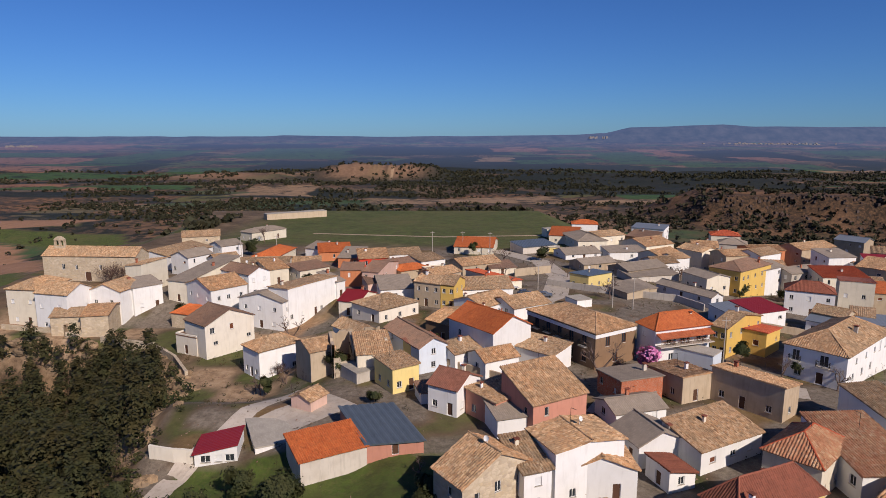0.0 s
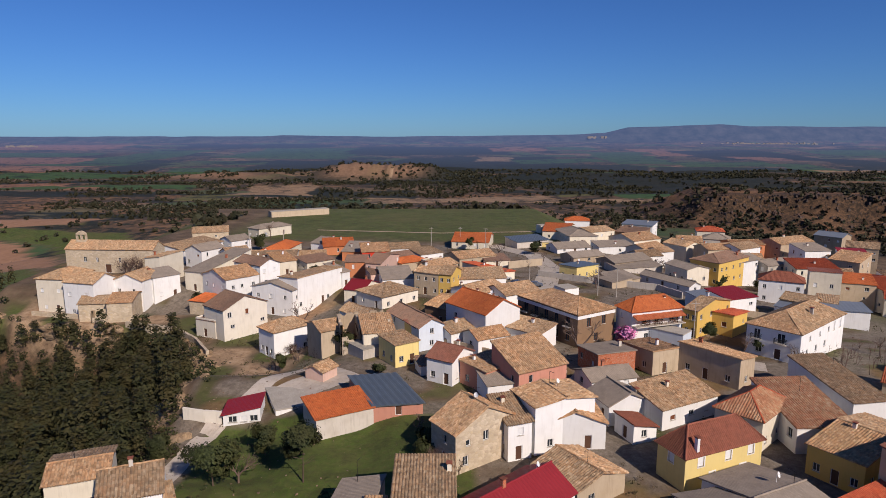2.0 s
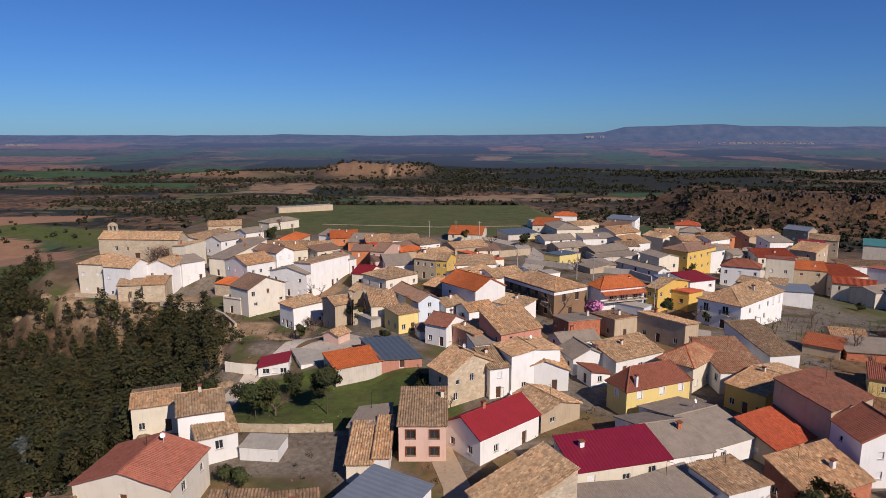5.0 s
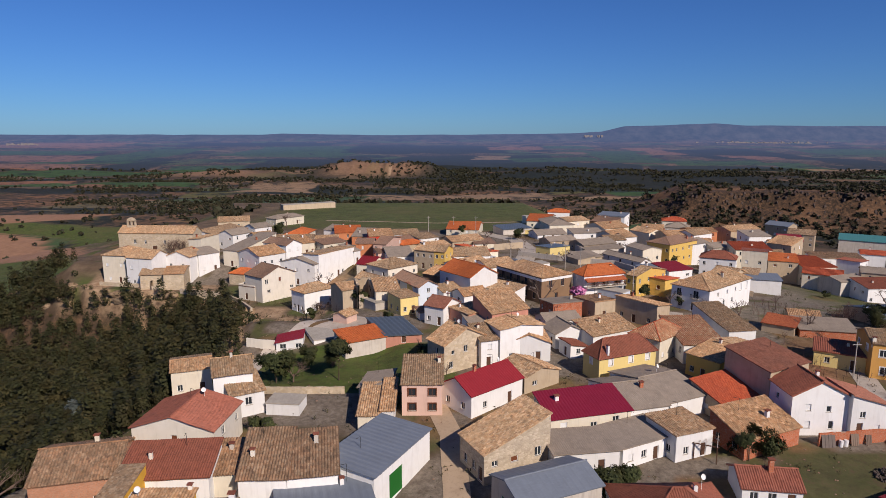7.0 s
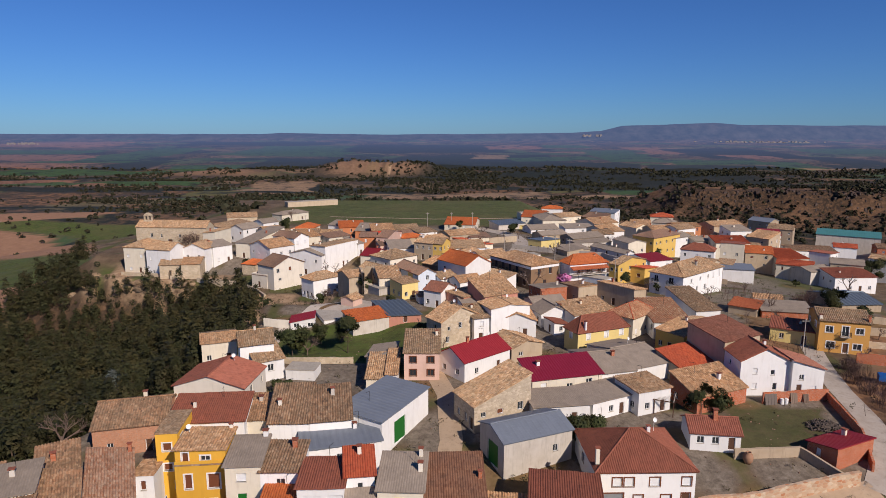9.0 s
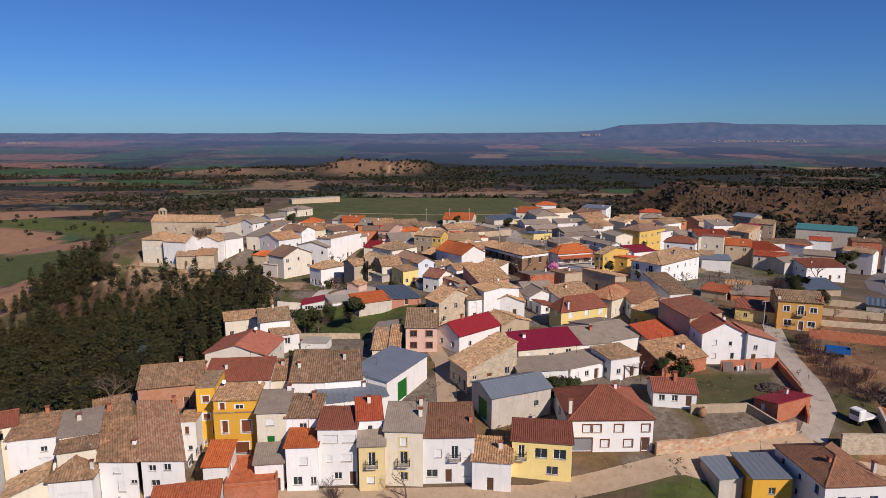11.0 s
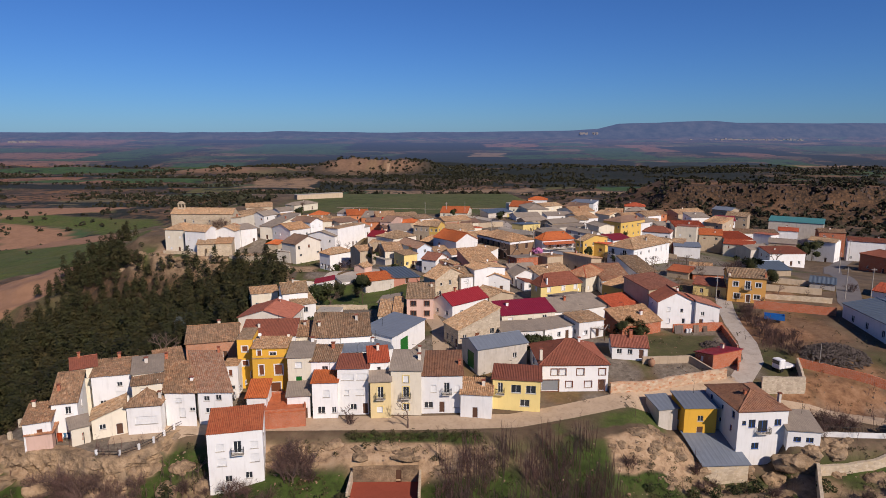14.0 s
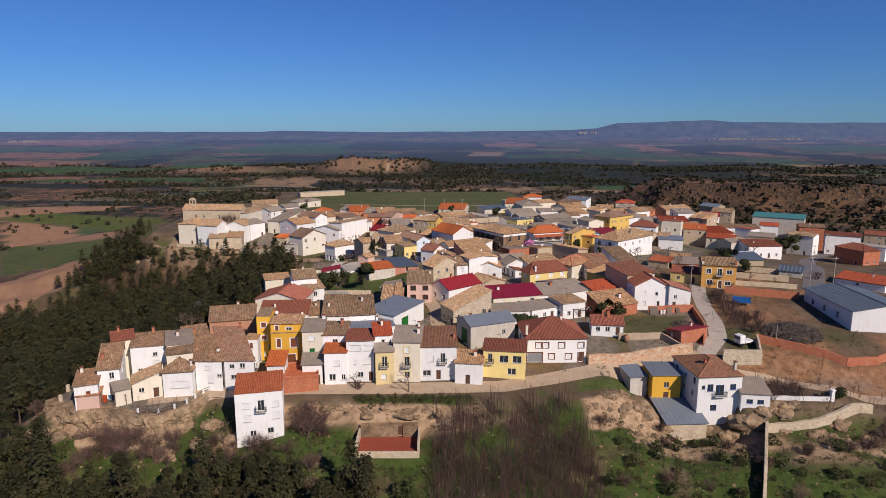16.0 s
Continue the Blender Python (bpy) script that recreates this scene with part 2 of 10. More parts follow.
ROOFS = {
    "tan": tiles("old_tiles", [(0.30, 0.185, 0.10), (0.50, 0.33, 0.19), (0.43, 0.25, 0.13), (0.62, 0.46, 0.30), (0.22, 0.13, 0.075)], (0.32, 0.235, 0.15)),
    "browntan": tiles("weathered_tiles", [(0.27, 0.155, 0.09), (0.38, 0.235, 0.14), (0.31, 0.18, 0.105), (0.46, 0.32, 0.205), (0.17, 0.10, 0.065)], (0.19, 0.135, 0.088)),
    "newtile": tiles("mixed_tiles", [(0.46, 0.24, 0.14), (0.58, 0.38, 0.26), (0.40, 0.17, 0.09), (0.62, 0.46, 0.33)], (0.42, 0.25, 0.16)),
    "redtan": tiles("patched_tiles", [(0.42, 0.28, 0.165), (0.40, 0.19, 0.105), (0.34, 0.21, 0.12), (0.50, 0.36, 0.235)], (0.36, 0.15, 0.085)),
    "orange": tiles("orange_tiles", [(0.52, 0.13, 0.035), (0.60, 0.17, 0.05), (0.48, 0.11, 0.03)], (0.46, 0.12, 0.04), 0.75, lichen=0.25),
    "orangetile": tiles("red_orange_tiles", [(0.48, 0.13, 0.05), (0.54, 0.17, 0.07), (0.42, 0.10, 0.04)], (0.40, 0.11, 0.05), 0.8, lichen=0.25),
    "red": tiles("red_tiles", [(0.46, 0.09, 0.035), (0.52, 0.12, 0.05), (0.40, 0.07, 0.03)], (0.36, 0.08, 0.04), 0.8, lichen=0.25),
    "redbrown": tiles("brick_red_tiles", [(0.36, 0.12, 0.075), (0.42, 0.15, 0.095), (0.31, 0.10, 0.06)], (0.32, 0.12, 0.08), 0.8, lichen=0.25),
    "maroon": tiles("maroon_tiles", [(0.26, 0.085, 0.05), (0.30, 0.10, 0.06), (0.23, 0.075, 0.045)], (0.25, 0.09, 0.055), 0.8, lichen=0.25),
    "maroontile": tiles("red_brown_tiles", [(0.28, 0.11, 0.07), (0.34, 0.14, 0.09), (0.23, 0.09, 0.055)], (0.24, 0.11, 0.075), 0.85, lichen=0.25),
    "browntile": tiles("brown_tiles", [(0.26, 0.12, 0.07), (0.32, 0.16, 0.09), (0.21, 0.09, 0.05)], (0.22, 0.12, 0.08), 0.85, lichen=0.25),
    "brown": tiles("dull_brown_tiles", [(0.25, 0.14, 0.09), (0.30, 0.18, 0.12), (0.21, 0.12, 0.08)], (0.22, 0.15, 0.11), 0.85, lichen=0.25),
    "crimson": sheet("crimson_sheet", (0.25, 0.020, 0.026), 0.55, 0, 0.25), "crimsonmetal": sheet("dark_crimson_sheet", (0.20, 0.014, 0.032), 0.45, 0.0, 0.25),
    "grey": sheet("fibre_cement", (0.30, 0.245, 0.19), 0.95, 0, 0.55), "bluegrey": sheet("blue_grey_sheet", (0.175, 0.20, 0.235), 0.55, 0.1, 0.25),
    "teal": sheet("teal_sheet", (0.06, 0.20, 0.19), 0.5, 0, 0.3),
    "bluemetal": sheet("blue_metal_sheet", (0.15, 0.185, 0.215), 0.4, 0.4, 0.3), "concrete": sheet("screed", (0.40, 0.36, 0.30), 0.95, 0, 0.5),
}
WAVY = {"teal": (0.9, 0.03), "grey": (0.30, 0.025), "bluegrey": (0.9, 0.03), "bluemetal": (1.1, 0.10), "crimson": (0.5, 0.03), "crimsonmetal": (0.5, 0.03), "concrete": (2.0, 0.0)}
GLASS, _, _g = material("window_glass", 0.08)
_g.inputs["Base Color"].default_value, _g.inputs["Specular IOR Level"].default_value = (0.03, 0.035, 0.04, 1), 0.6
FRAME_W, FRAME_B, FRAME_T = plain("white_paint", (0.78, 0.77, 0.74), 0.5), plain("brown_wood", (0.16, 0.055, 0.025), 0.6), plain("sill_stone", (0.55, 0.50, 0.42), 0.8)
BLIND, GREEN, IRON, DARKWOOD = plain("roller_blind", (0.72, 0.72, 0.70), 0.5), plain("green_paint", (0.012, 0.13, 0.02), 0.45, 0, 0.06), plain("black_iron", (0.03, 0.028, 0.026), 0.5, 0.3), plain("dark_wood", (0.10, 0.05, 0.03), 0.7)
GREYDOOR, BLUEP = plain("grey_door", (0.22, 0.23, 0.24), 0.5), plain("blue_paint", (0.02, 0.11, 0.42), 0.5)


# ---- builders ----
def mesh_ob(name, bm, mat, parent=None, label=""):
    me = bpy.data.meshes.new(name)
    bm.normal_update()
    bm.to_mesh(me)
    bm.free()
    for k in mat if isinstance(mat, (list, tuple)) else [mat]:
        me.materials.append(k)
    ob = new(name, me)
    if parent is not None:
        ob.parent = parent
    if label:
        ob["label"] = label
    return ob


def part(name, bm, mat, parent, label=""):
    return mesh_ob(name, bm, mat, parent, label)


def box(bm, x0, x1, y0, y1, z0, z1, bevel=0.0):
    v = [bm.verts.new((x, y, z)) for z in (z0, z1) for y in (y0, y1) for x in (x0, x1)]
    for f in ((0, 2, 3, 1), (4, 5, 7, 6), (0, 1, 5, 4), (2, 6, 7, 3), (0, 4, 6, 2), (1, 3, 7, 5)):
        bm.faces.new([v[i] for i in f])
    if bevel:
        es = {e for q in v for e in q.link_edges}
        bmesh.ops.bevel(bm, geom=list(es), offset=bevel, segments=1, affect="EDGES")
    return bm


def tube(bm, a, b, r0, r1, n=6):
    a, b = Vector(a), Vector(b)
    t = (b - a).normalized()
    u = t.orthogonal().normalized()
    w = t.cross(u)
    ring = [[bm.verts.new(p + (u * math.cos(k * math.tau / n) + w * math.sin(k * math.tau / n)) * r) for k in range(n)] for p, r in ((a, r0), (b, r1))]
    for k in range(n):
        bm.faces.new((ring[0][k], ring[0][(k + 1) % n], ring[1][(k + 1) % n], ring[1][k]))
    bm.faces.new(ring[0][::-1]), bm.faces.new(ring[1])


def face_wall(bm, o, u, width, z0, z1, holes, reveal=0.18):
    """A rectangular wall face from o along u, outward normal u x z turned right, with real openings and reveals."""
    u = Vector(u)
    n = Vector((u.y, -u.x, 0))
    xs = sorted({0, width, *[h[0] for h in holes], *[h[1] for h in holes]})
    zs = sorted({z0, z1, *[h[2] for h in holes], *[h[3] for h in holes]})
    at = lambda x, z, d=0.0: bm.verts.new(Vector(o) + u * x + Vector((0, 0, z)) - n * d)
    for i in range(len(xs) - 1):
        for j in range(len(zs) - 1):
            cx, cz = (xs[i] + xs[i + 1]) / 2, (zs[j] + zs[j + 1]) / 2
            if any(h[0] < cx < h[1] and h[2] < cz < h[3] for h in holes):
                continue
            bm.faces.new((at(xs[i], zs[j]), at(xs[i + 1], zs[j]), at(xs[i + 1], zs[j + 1]), at(xs[i], zs[j + 1])))
    for a, b, c, d in holes:
        for p, q in (((a, c), (b, c)), ((b, c), (b, d)), ((b, d), (a, d)), ((a, d), (a, c))):
            bm.faces.new((at(*p), at(*q), at(*q, reveal), at(*p, reveal)))
        bm.faces.new((at(a, c, reveal + 0.25), at(b, c, reveal + 0.25), at(b, d, reveal + 0.25), at(a, d, reveal + 0.25)))


WINDOW_MESHES = {}


def window_meshes(w, h, kind):
    key = (round(w, 2), round(h, 2), kind)
    if key not in WINDOW_MESHES:
        fm, pm, sm = bmesh.new(), bmesh.new(), bmesh.new()
        t = 0.07
        box(fm, -w / 2, w / 2, 0.10, 0.17, 0, t), box(fm, -w / 2, w / 2, 0.10, 0.17, h - t, h)
        box(fm, -w / 2, -w / 2 + t, 0.10, 0.17, t, h - t), box(fm, w / 2 - t, w / 2, 0.10, 0.17, t, h - t)
        if w > 0.8 and kind in "wb":
            box(fm, -0.035, 0.035, 0.105, 0.165, t, h - t)
        box(pm, -w / 2 + t, w / 2 - t, 0.13, 0.15, t, h - t)
        box(sm, -w / 2 - 0.08, w / 2 + 0.08, -0.06, 0.12, -0.08, 0.0)
        out = []
        for nm, b in (("frame", fm), ("pane", pm), ("sill", sm)):
            me = bpy.data.meshes.new(nm)
            b.normal_update(), b.to_mesh(me), b.free()
            out.append(me)
        WINDOW_MESHES[key] = out
    return WINDOW_MESHES[key]


def window(parent, m, w, h, kind, wood, trim=None):
    """A window or door set in its opening: w glazed, s shuttered, d door, g gate, b glazed door."""
    me = window_meshes(w, h, kind)
    pane_mat = {"w": GLASS, "b": GLASS, "s": BLIND, "d": DARKWOOD, "g": GREYDOOR, "G": GREEN, "r": FRAME_B, "v": GREEN}[kind]
    out = []
    for data, mat in zip(me, (wood, pane_mat, FRAME_T)):
        cp = data
        key = (data.name, mat.name)
        if key not in WINDOW_MESHES:
            cp = data.copy()
            cp.materials.clear()
            cp.materials.append(mat)
            WINDOW_MESHES[key] = cp
        out.append(WINDOW_MESHES[key])
    ob = new({"d": "door", "g": "gate", "G": "gate"}.get(kind, "window"), out[0])
    ob.parent, ob.matrix_local = parent, m
    p = new({"d": "leaf", "g": "leaf", "G": "leaf", "s": "blind", "r": "shutter", "v": "shutter"}.get(kind, "pane"), out[1])
    p.parent = ob
    if kind in "wsrv":
        s = new("sill", out[2])
        s.parent = ob
    if trim is not None:
        tm = bmesh.new()
        q = 0.16
        box(tm, -w / 2 - q, -w / 2, -0.03, 0.03, -q, h + q), box(tm, w / 2, w / 2 + q, -0.03, 0.03, -q, h + q)
        box(tm, -w / 2, w / 2, -0.03, 0.03, h, h + q), box(tm, -w / 2, w / 2, -0.03, 0.03, -q, 0)
        part("surround", tm, trim, ob)
    return ob


def balcony(parent, m, width, depth=0.8):
    bm = bmesh.new()
    box(bm, -width / 2, width / 2, -depth, 0, -0.14, 0, 0.02)
    slab = part("balcony", bm, FRAME_T, parent, "small balcony with iron railing")
    slab.matrix_local = m
    rl = bmesh.new()
    for x0, x1, y0, y1 in ((-width / 2, width / 2, -depth, -depth + 0.04), (-width / 2, -width / 2 + 0.04, -depth, 0), (width / 2 - 0.04, width / 2, -depth, 0)):
        box(rl, x0, x1, y0, y1, 0.92, 0.98), box(rl, x0, x1, y0, y1, 0.05, 0.09)
    k = int(width / 0.13)
    for i in range(k + 1):
        x = -width / 2 + 0.02 + (width - 0.04) * i / k
        box(rl, x - 0.012, x + 0.012, -depth + 0.008, -depth + 0.032, 0.09, 0.92)
    for s in (-1, 1):
        for i in range(1, 6):
            y = -depth + depth * i / 6
            box(rl, s * (width / 2 - 0.02) - 0.012, s * (width / 2 - 0.02) + 0.012, y - 0.012, y + 0.012, 0.09, 0.92)
    part("railing", rl, IRON, slab)


def slope_sheet(bm, e0, e1, r0, r1, period=0.27, amp=0.05, sag=0.05, thick=0.14, fine=True):
    """One roof plane from the eave e0-e1 up to r0-r1 (which may meet in a point), as corrugated courses with thickness."""
    e0, e1, r0, r1 = Vector(e0), Vector(e1), Vector(r0), Vector(r1)
    length = (e1 - e0).length
    ux = (e1 - e0) / length
    a, b = (r0 - e0).dot(ux), (r1 - e0).dot(ux)
    up = (r0 - e0) - ux * a
    run = up.length
    up /= run
    nrm = ux.cross(up)
    uvl = bm.loops.layers.uv.verify()
    step_n = 4 if fine else 2
    cols = max(2, int(length / period * step_n)) if amp else max(2, int(length / 1.0))
    lumps = fine and amp > 0.1
    rows = max(2, int(run / (0.5 if lumps else 0.9)))
    grid = []
    seed = random.uniform(0, 99)
    for i in range(cols + 1):
        x = length * i / cols
        top = min(1.0, x / a if a > 1e-3 else 1.0, (length - x) / (length - b) if length - b > 1e-3 else 1.0)
        ph = x / period
        lift = amp * abs(math.sin(math.pi * ph)) if amp else 0.0
        if period > 0.45 and amp:
            lift = amp if (ph % 1) < 0.3 else 0.0
        line = []
        for j in range(rows + 1):
            v = run * top * j / rows
            if lumps and j < rows:
                v += 0.05 * math.sin(i * 2.3 + seed)
            dz = lift * (1 + 0.35 * noise.noise(Vector((x * 3.1, v * 2.7, seed + 7)))) * (0.75 + 0.5 * (j % 2) if lumps else 1) + sag * noise.noise(Vector((x * 0.45 + seed, v * 0.45, seed))) + 0.3 * sag * noise.noise(Vector((x * 2.3, v * 1.9 + seed, 3.1)))
            line.append((bm.verts.new(e0 + ux * x + up * v + nrm * dz), (x, v)))
        grid.append(line)
    for i in range(cols):
        for j in range(rows):
            q = (grid[i][j], grid[i + 1][j], grid[i + 1][j + 1], grid[i][j + 1])
            f = bm.faces.new([k[0] for k in q])
            for lp, k in zip(f.loops, q):
                lp[uvl].uv = k[1]
    ring = [g[0] for g in grid] + grid[-1][1:] + [g[-1] for g in grid[::-1][1:]] + grid[0][-2:0:-1]
    low = [bm.verts.new(k[0].co - nrm * (thick + 0.02)) for k in ring]
    n = len(ring)
    for i in range(n):
        f = bm.faces.new((ring[(i + 1) % n][0], ring[i][0], low[i], low[(i + 1) % n]))
        for lp in f.loops:
            lp[uvl].uv = ring[i][1]
    bm.faces.new(low[::-1])


def ridge_cap(bm, a, b, r=0.13):
    a, b = Vector(a), Vector(b)
    n = max(2, int((b - a).length / 0.45))
    uvl = bm.loops.layers.uv.verify()
    t = (b - a).normalized()
    s = Vector((-t.y, t.x, 0)).normalized() if abs(t.z) < 0.99 else Vector((1, 0, 0))
    w = s.cross(t)
    if w.z < 0:
        w = -w
    rings = []
    for i in range(n + 1):
        c = a.lerp(b, i / n) + Vector((0, 0, random.uniform(-0.02, 0.03)))
        rings.append([bm.verts.new(c + s * (r * math.cos(k * math.pi / 4)) + w * (r * math.sin(k * math.pi / 4) + 0.03)) for k in range(5)])
    for i in range(n):
        for k in range(4):
            f = bm.faces.new((rings[i][k], rings[i][k + 1], rings[i + 1][k + 1], rings[i + 1][k]))
            for lp in f.loops:
                lp[uvl].uv = (i * 0.27, k * 0.42)


def chimney(parent, x, y, z, mat, w=0.6, h=1.3, cap="slab"):
    bm = bmesh.new()
    box(bm, x - w / 2, x + w / 2, y - w * 0.4, y + w * 0.4, z - 1.0, z + h, 0.02)
    ch = part("chimney", bm, mat, parent)
    bm = bmesh.new()
    box(bm, x - w * 0.7, x + w * 0.7, y - w * 0.6, y + w * 0.6, z + h + 0.16, z + h + 0.24)
    for sx in (-1, 1):
        for sy in (-1, 1):
            box(bm, x + sx * w * 0.4 - 0.05, x + sx * w * 0.4 + 0.05, y + sy * w * 0.3 - 0.05, y + sy * w * 0.3 + 0.05, z + h, z + h + 0.16)
    part("cap", bm, ROOFS["maroon"], ch)


def satellite_dish(parent, x, y, z):
    bm = bmesh.new()
    tube(bm, (x, y, z - 0.8), (x, y, z + 0.9), 0.03, 0.03, 6)
    o, n = Vector((x, y - 0.12, z + 0.95)), Vector((0.35, -0.85, 0.4)).normalized()
    u = n.orthogonal().normalized()
    w_ = n.cross(u)
    prev = None
    for k in range(4):
        r = 0.34 * (k + 0.01) / 3
        ring = [bm.verts.new(o + n * (0.12 * (k / 3) ** 2) + (u * math.cos(a) + w_ * math.sin(a)) * r) for a in [i * math.tau / 16 for i in range(16)]]
        if prev:
            for i in range(16):
                bm.faces.new((prev[i], prev[(i + 1) % 16], ring[(i + 1) % 16], ring[i]))
        prev = ring
    tube(bm, o, o + n * 0.4, 0.015, 0.015, 5)
    part("satellite_dish", bm, FRAME_W, parent, "white satellite dish")


def aerial(parent, x, y, z):
    bm = bmesh.new()
    hh, a = random.uniform(1.6, 2.6), random.uniform(0, 6.2)
    d = Vector((math.cos(a), math.sin(a), 0))
    e = Vector((-d.y, d.x, 0))
    o = Vector((x, y, z))
    prev = None
    for p, u in ((o - Vector((0, 0, 0.8)), d), (o + Vector((0, 0, hh - 0.05)), d), (o + Vector((0, 0, hh)) + d * 0.05, Vector((0, 0, -1))), (o + Vector((0, 0, hh)) + d * 0.9, Vector((0, 0, -1)))):
        ring = [bm.verts.new(p + (u * math.cos(k * math.tau / 5) + e * math.sin(k * math.tau / 5)) * 0.028) for k in range(5)]
        if prev:
            for k in range(5):
                bm.faces.new((prev[k], prev[(k + 1) % 5], ring[(k + 1) % 5], ring[k]))
        prev = ring
    part("aerial", bm, IRON, parent, "thin metal television aerial")


def house(x, y, z, w, d, h, yaw, roof="gx", rh=1.6, wall="white", cover="tan", openings=(), label="", category="house", over=0.3,
          chimneys=(), joinery=None, trim=None, below=3.0, name="house", fine=True, dish=None, skew=0.0):
    """A house: walls with real openings, tiled roof planes, windows, doors and chimneys. x, y, z: middle of the footprint, w along the front.
    openings: face, place along it (0..1), sill height, width, height, kind."""
    joinery = joinery or FRAME_W
    top = new(name)
    top.empty_display_size = 0.5
    top.matrix_world = pose(x, y, z, 0, 0, yaw)
    tagged(top, label or "house", category)
    wm = WALLS[wall]
    lim = {"f": w, "b": w, "l": d, "r": d}
    holes = {k: [] for k in "fblr"}
    eave = {"f": h + (rh if roof == "sb" else 0), "b": h + (rh if roof == "sf" else 0), "l": h + (rh if roof == "sr" else 0), "r": h + (rh if roof == "sl" else 0)}
    for fc, u, zs, ww, hh, kind in openings:
        if zs + hh > eave[fc] - 0.1 and roof not in ("gx", "gy"):
            zs, hh = max(0.05, eave[fc] - 0.15 - hh), min(hh, eave[fc] - 0.25)
        c = min(max(u * lim[fc], ww / 2 + 0.1), lim[fc] - ww / 2 - 0.1)
        holes[fc].append((c - ww / 2, c + ww / 2, zs, zs + hh, kind))
    spare = random.Random(round(x * 31 + y * 17))
    if category == "house":
        for fc, turn in (("f", -90), ("l", 180), ("r", 0)):
            a = radians(yaw + turn)
            facing = (math.cos(a) * (2 - x) + math.sin(a) * (-60 - y)) / math.hypot(2 - x, -60 - y)
            if holes[fc] or facing < 0.12:
                continue
            n = max(1, int(lim[fc] / 3.4))
            for lift in ((h - 2.0, h - 4.6) if h > 5 else (h - min(2.0, h * 0.62),)):
                for i in range(n):
                    if spare.random() < 0.28:
                        continue
                    ww, hh = spare.choice((0.7, 0.9, 1.1)), min(spare.choice((0.8, 1.1, 1.3)), h - lift - 0.35)
                    c = min(max((i + 0.5 + spare.uniform(-0.15, 0.15)) / n * lim[fc], ww / 2 + 0.2), lim[fc] - ww / 2 - 0.2)
                    holes[fc].append((c - ww / 2, c + ww / 2, lift, lift + hh, spare.choice("wwwwsr")))
    bm = bmesh.new()
    X, Y = w / 2, d / 2
    org = {"f": ((-X, -Y, 0), (1, 0, 0)), "r": ((X, -Y, 0), (0, 1, 0)), "b": ((X, Y, 0), (-1, 0, 0)), "l": ((-X, Y, 0), (0, -1, 0))}
    tall = {"f": h, "b": h, "l": h, "r": h}
    if roof == "sf":
        tall["b"] = h + rh
    if roof == "sb":
        tall["f"] = h + rh
    if roof == "sl":
        tall["r"] = h + rh
    if roof == "sr":
        tall["l"] = h + rh
    for fc, (o, u) in org.items():
        face_wall(bm, o, u, lim[fc], -below, tall[fc], [k[:4] for k in holes[fc]])
    tri = lambda *p: bm.faces.new([bm.verts.new(q) for q in p])
    if roof == "gx":
        tri((X, -Y, h), (X, Y, h), (X, 0, h + rh)), tri((-X, Y, h), (-X, -Y, h), (-X, 0, h + rh))
    elif roof == "gy":
        tri((-X, -Y, h), (X, -Y, h), (0, -Y, h + rh)), tri((X, Y, h), (-X, Y, h), (0, Y, h + rh))
    elif roof == "sf":
        tri((X, -Y, h), (X, Y, h), (X, Y, h + rh)), tri((-X, Y, h), (-X, -Y, h), (-X, Y, h + rh))
    elif roof == "sb":
        tri((X, -Y, h), (X, Y, h), (X, -Y, h + rh)), tri((-X, Y, h), (-X, -Y, h), (-X, -Y, h + rh))
    elif roof == "sl":
        tri((-X, -Y, h), (X, -Y, h), (X, -Y, h + rh)), tri((X, Y, h), (-X, Y, h), (X, Y, h + rh))
    elif roof == "sr":
        tri((-X, -Y, h), (X, -Y, h), (-X, -Y, h + rh)), tri((X, Y, h), (-X, Y, h), (-X, Y, h + rh))

    def shear(b):
        for v in b.verts:
            v.co.x += skew * (v.co.y + Y)

    shear(bm)
    part("wall", bm, wm, top)
    # roof
    o = over
    rm = ROOFS[cover]
    roof_ob = []

    def plane(*q):
        sm = bmesh.new()
        slope_sheet(sm, *q, **kw)
        shear(sm)
        ob = part("roof" if not roof_ob else "roof_slope", sm, rm, top)
        roof_ob.append(ob)

    def cap(a, b):
        sm = bmesh.new()
        ridge_cap(sm, a, b)
        shear(sm)
        part("ridge", sm, ROOFS["red"] if cover == "redtan" else rm, top)
    per, amp = WAVY.get(cover, (0.36, 0.13) if cover in ("tan", "browntan", "newtile", "redtan") else (0.3, 0.09))
    smooth = cover in WAVY
    kw = dict(period=per, amp=amp, sag=0.02 if smooth else 0.07, fine=fine)
    g = 0.12
    if roof in ("gx", "gy"):
        A, B = (X, Y) if roof == "gx" else (Y, X)
        k = rh / B
        pts = [((-A - o, -B - o, h - o * k + g), (A + o, -B - o, h - o * k + g), (-A - o, 0, h + rh + g), (A + o, 0, h + rh + g)),
               ((A + o, B + o, h - o * k + g), (-A - o, B + o, h - o * k + g), (A + o, 0, h + rh + g), (-A - o, 0, h + rh + g))]
        spin = (lambda p: p) if roof == "gx" else (lambda p: (-p[1], p[0], p[2]))
        for q in pts:
            plane(*[spin(p) for p in q])
        cap(spin((-A - o, 0, h + rh + g + 0.03)), spin((A + o, 0, h + rh + g + 0.03)))
    elif roof == "hip":
        k = rh / min(X, Y)
        e = h - o * k + g
        m_ = min(X, Y)
        P = [(-X - o, -Y - o, e), (X + o, -Y - o, e), (X + o, Y + o, e), (-X - o, Y + o, e)]
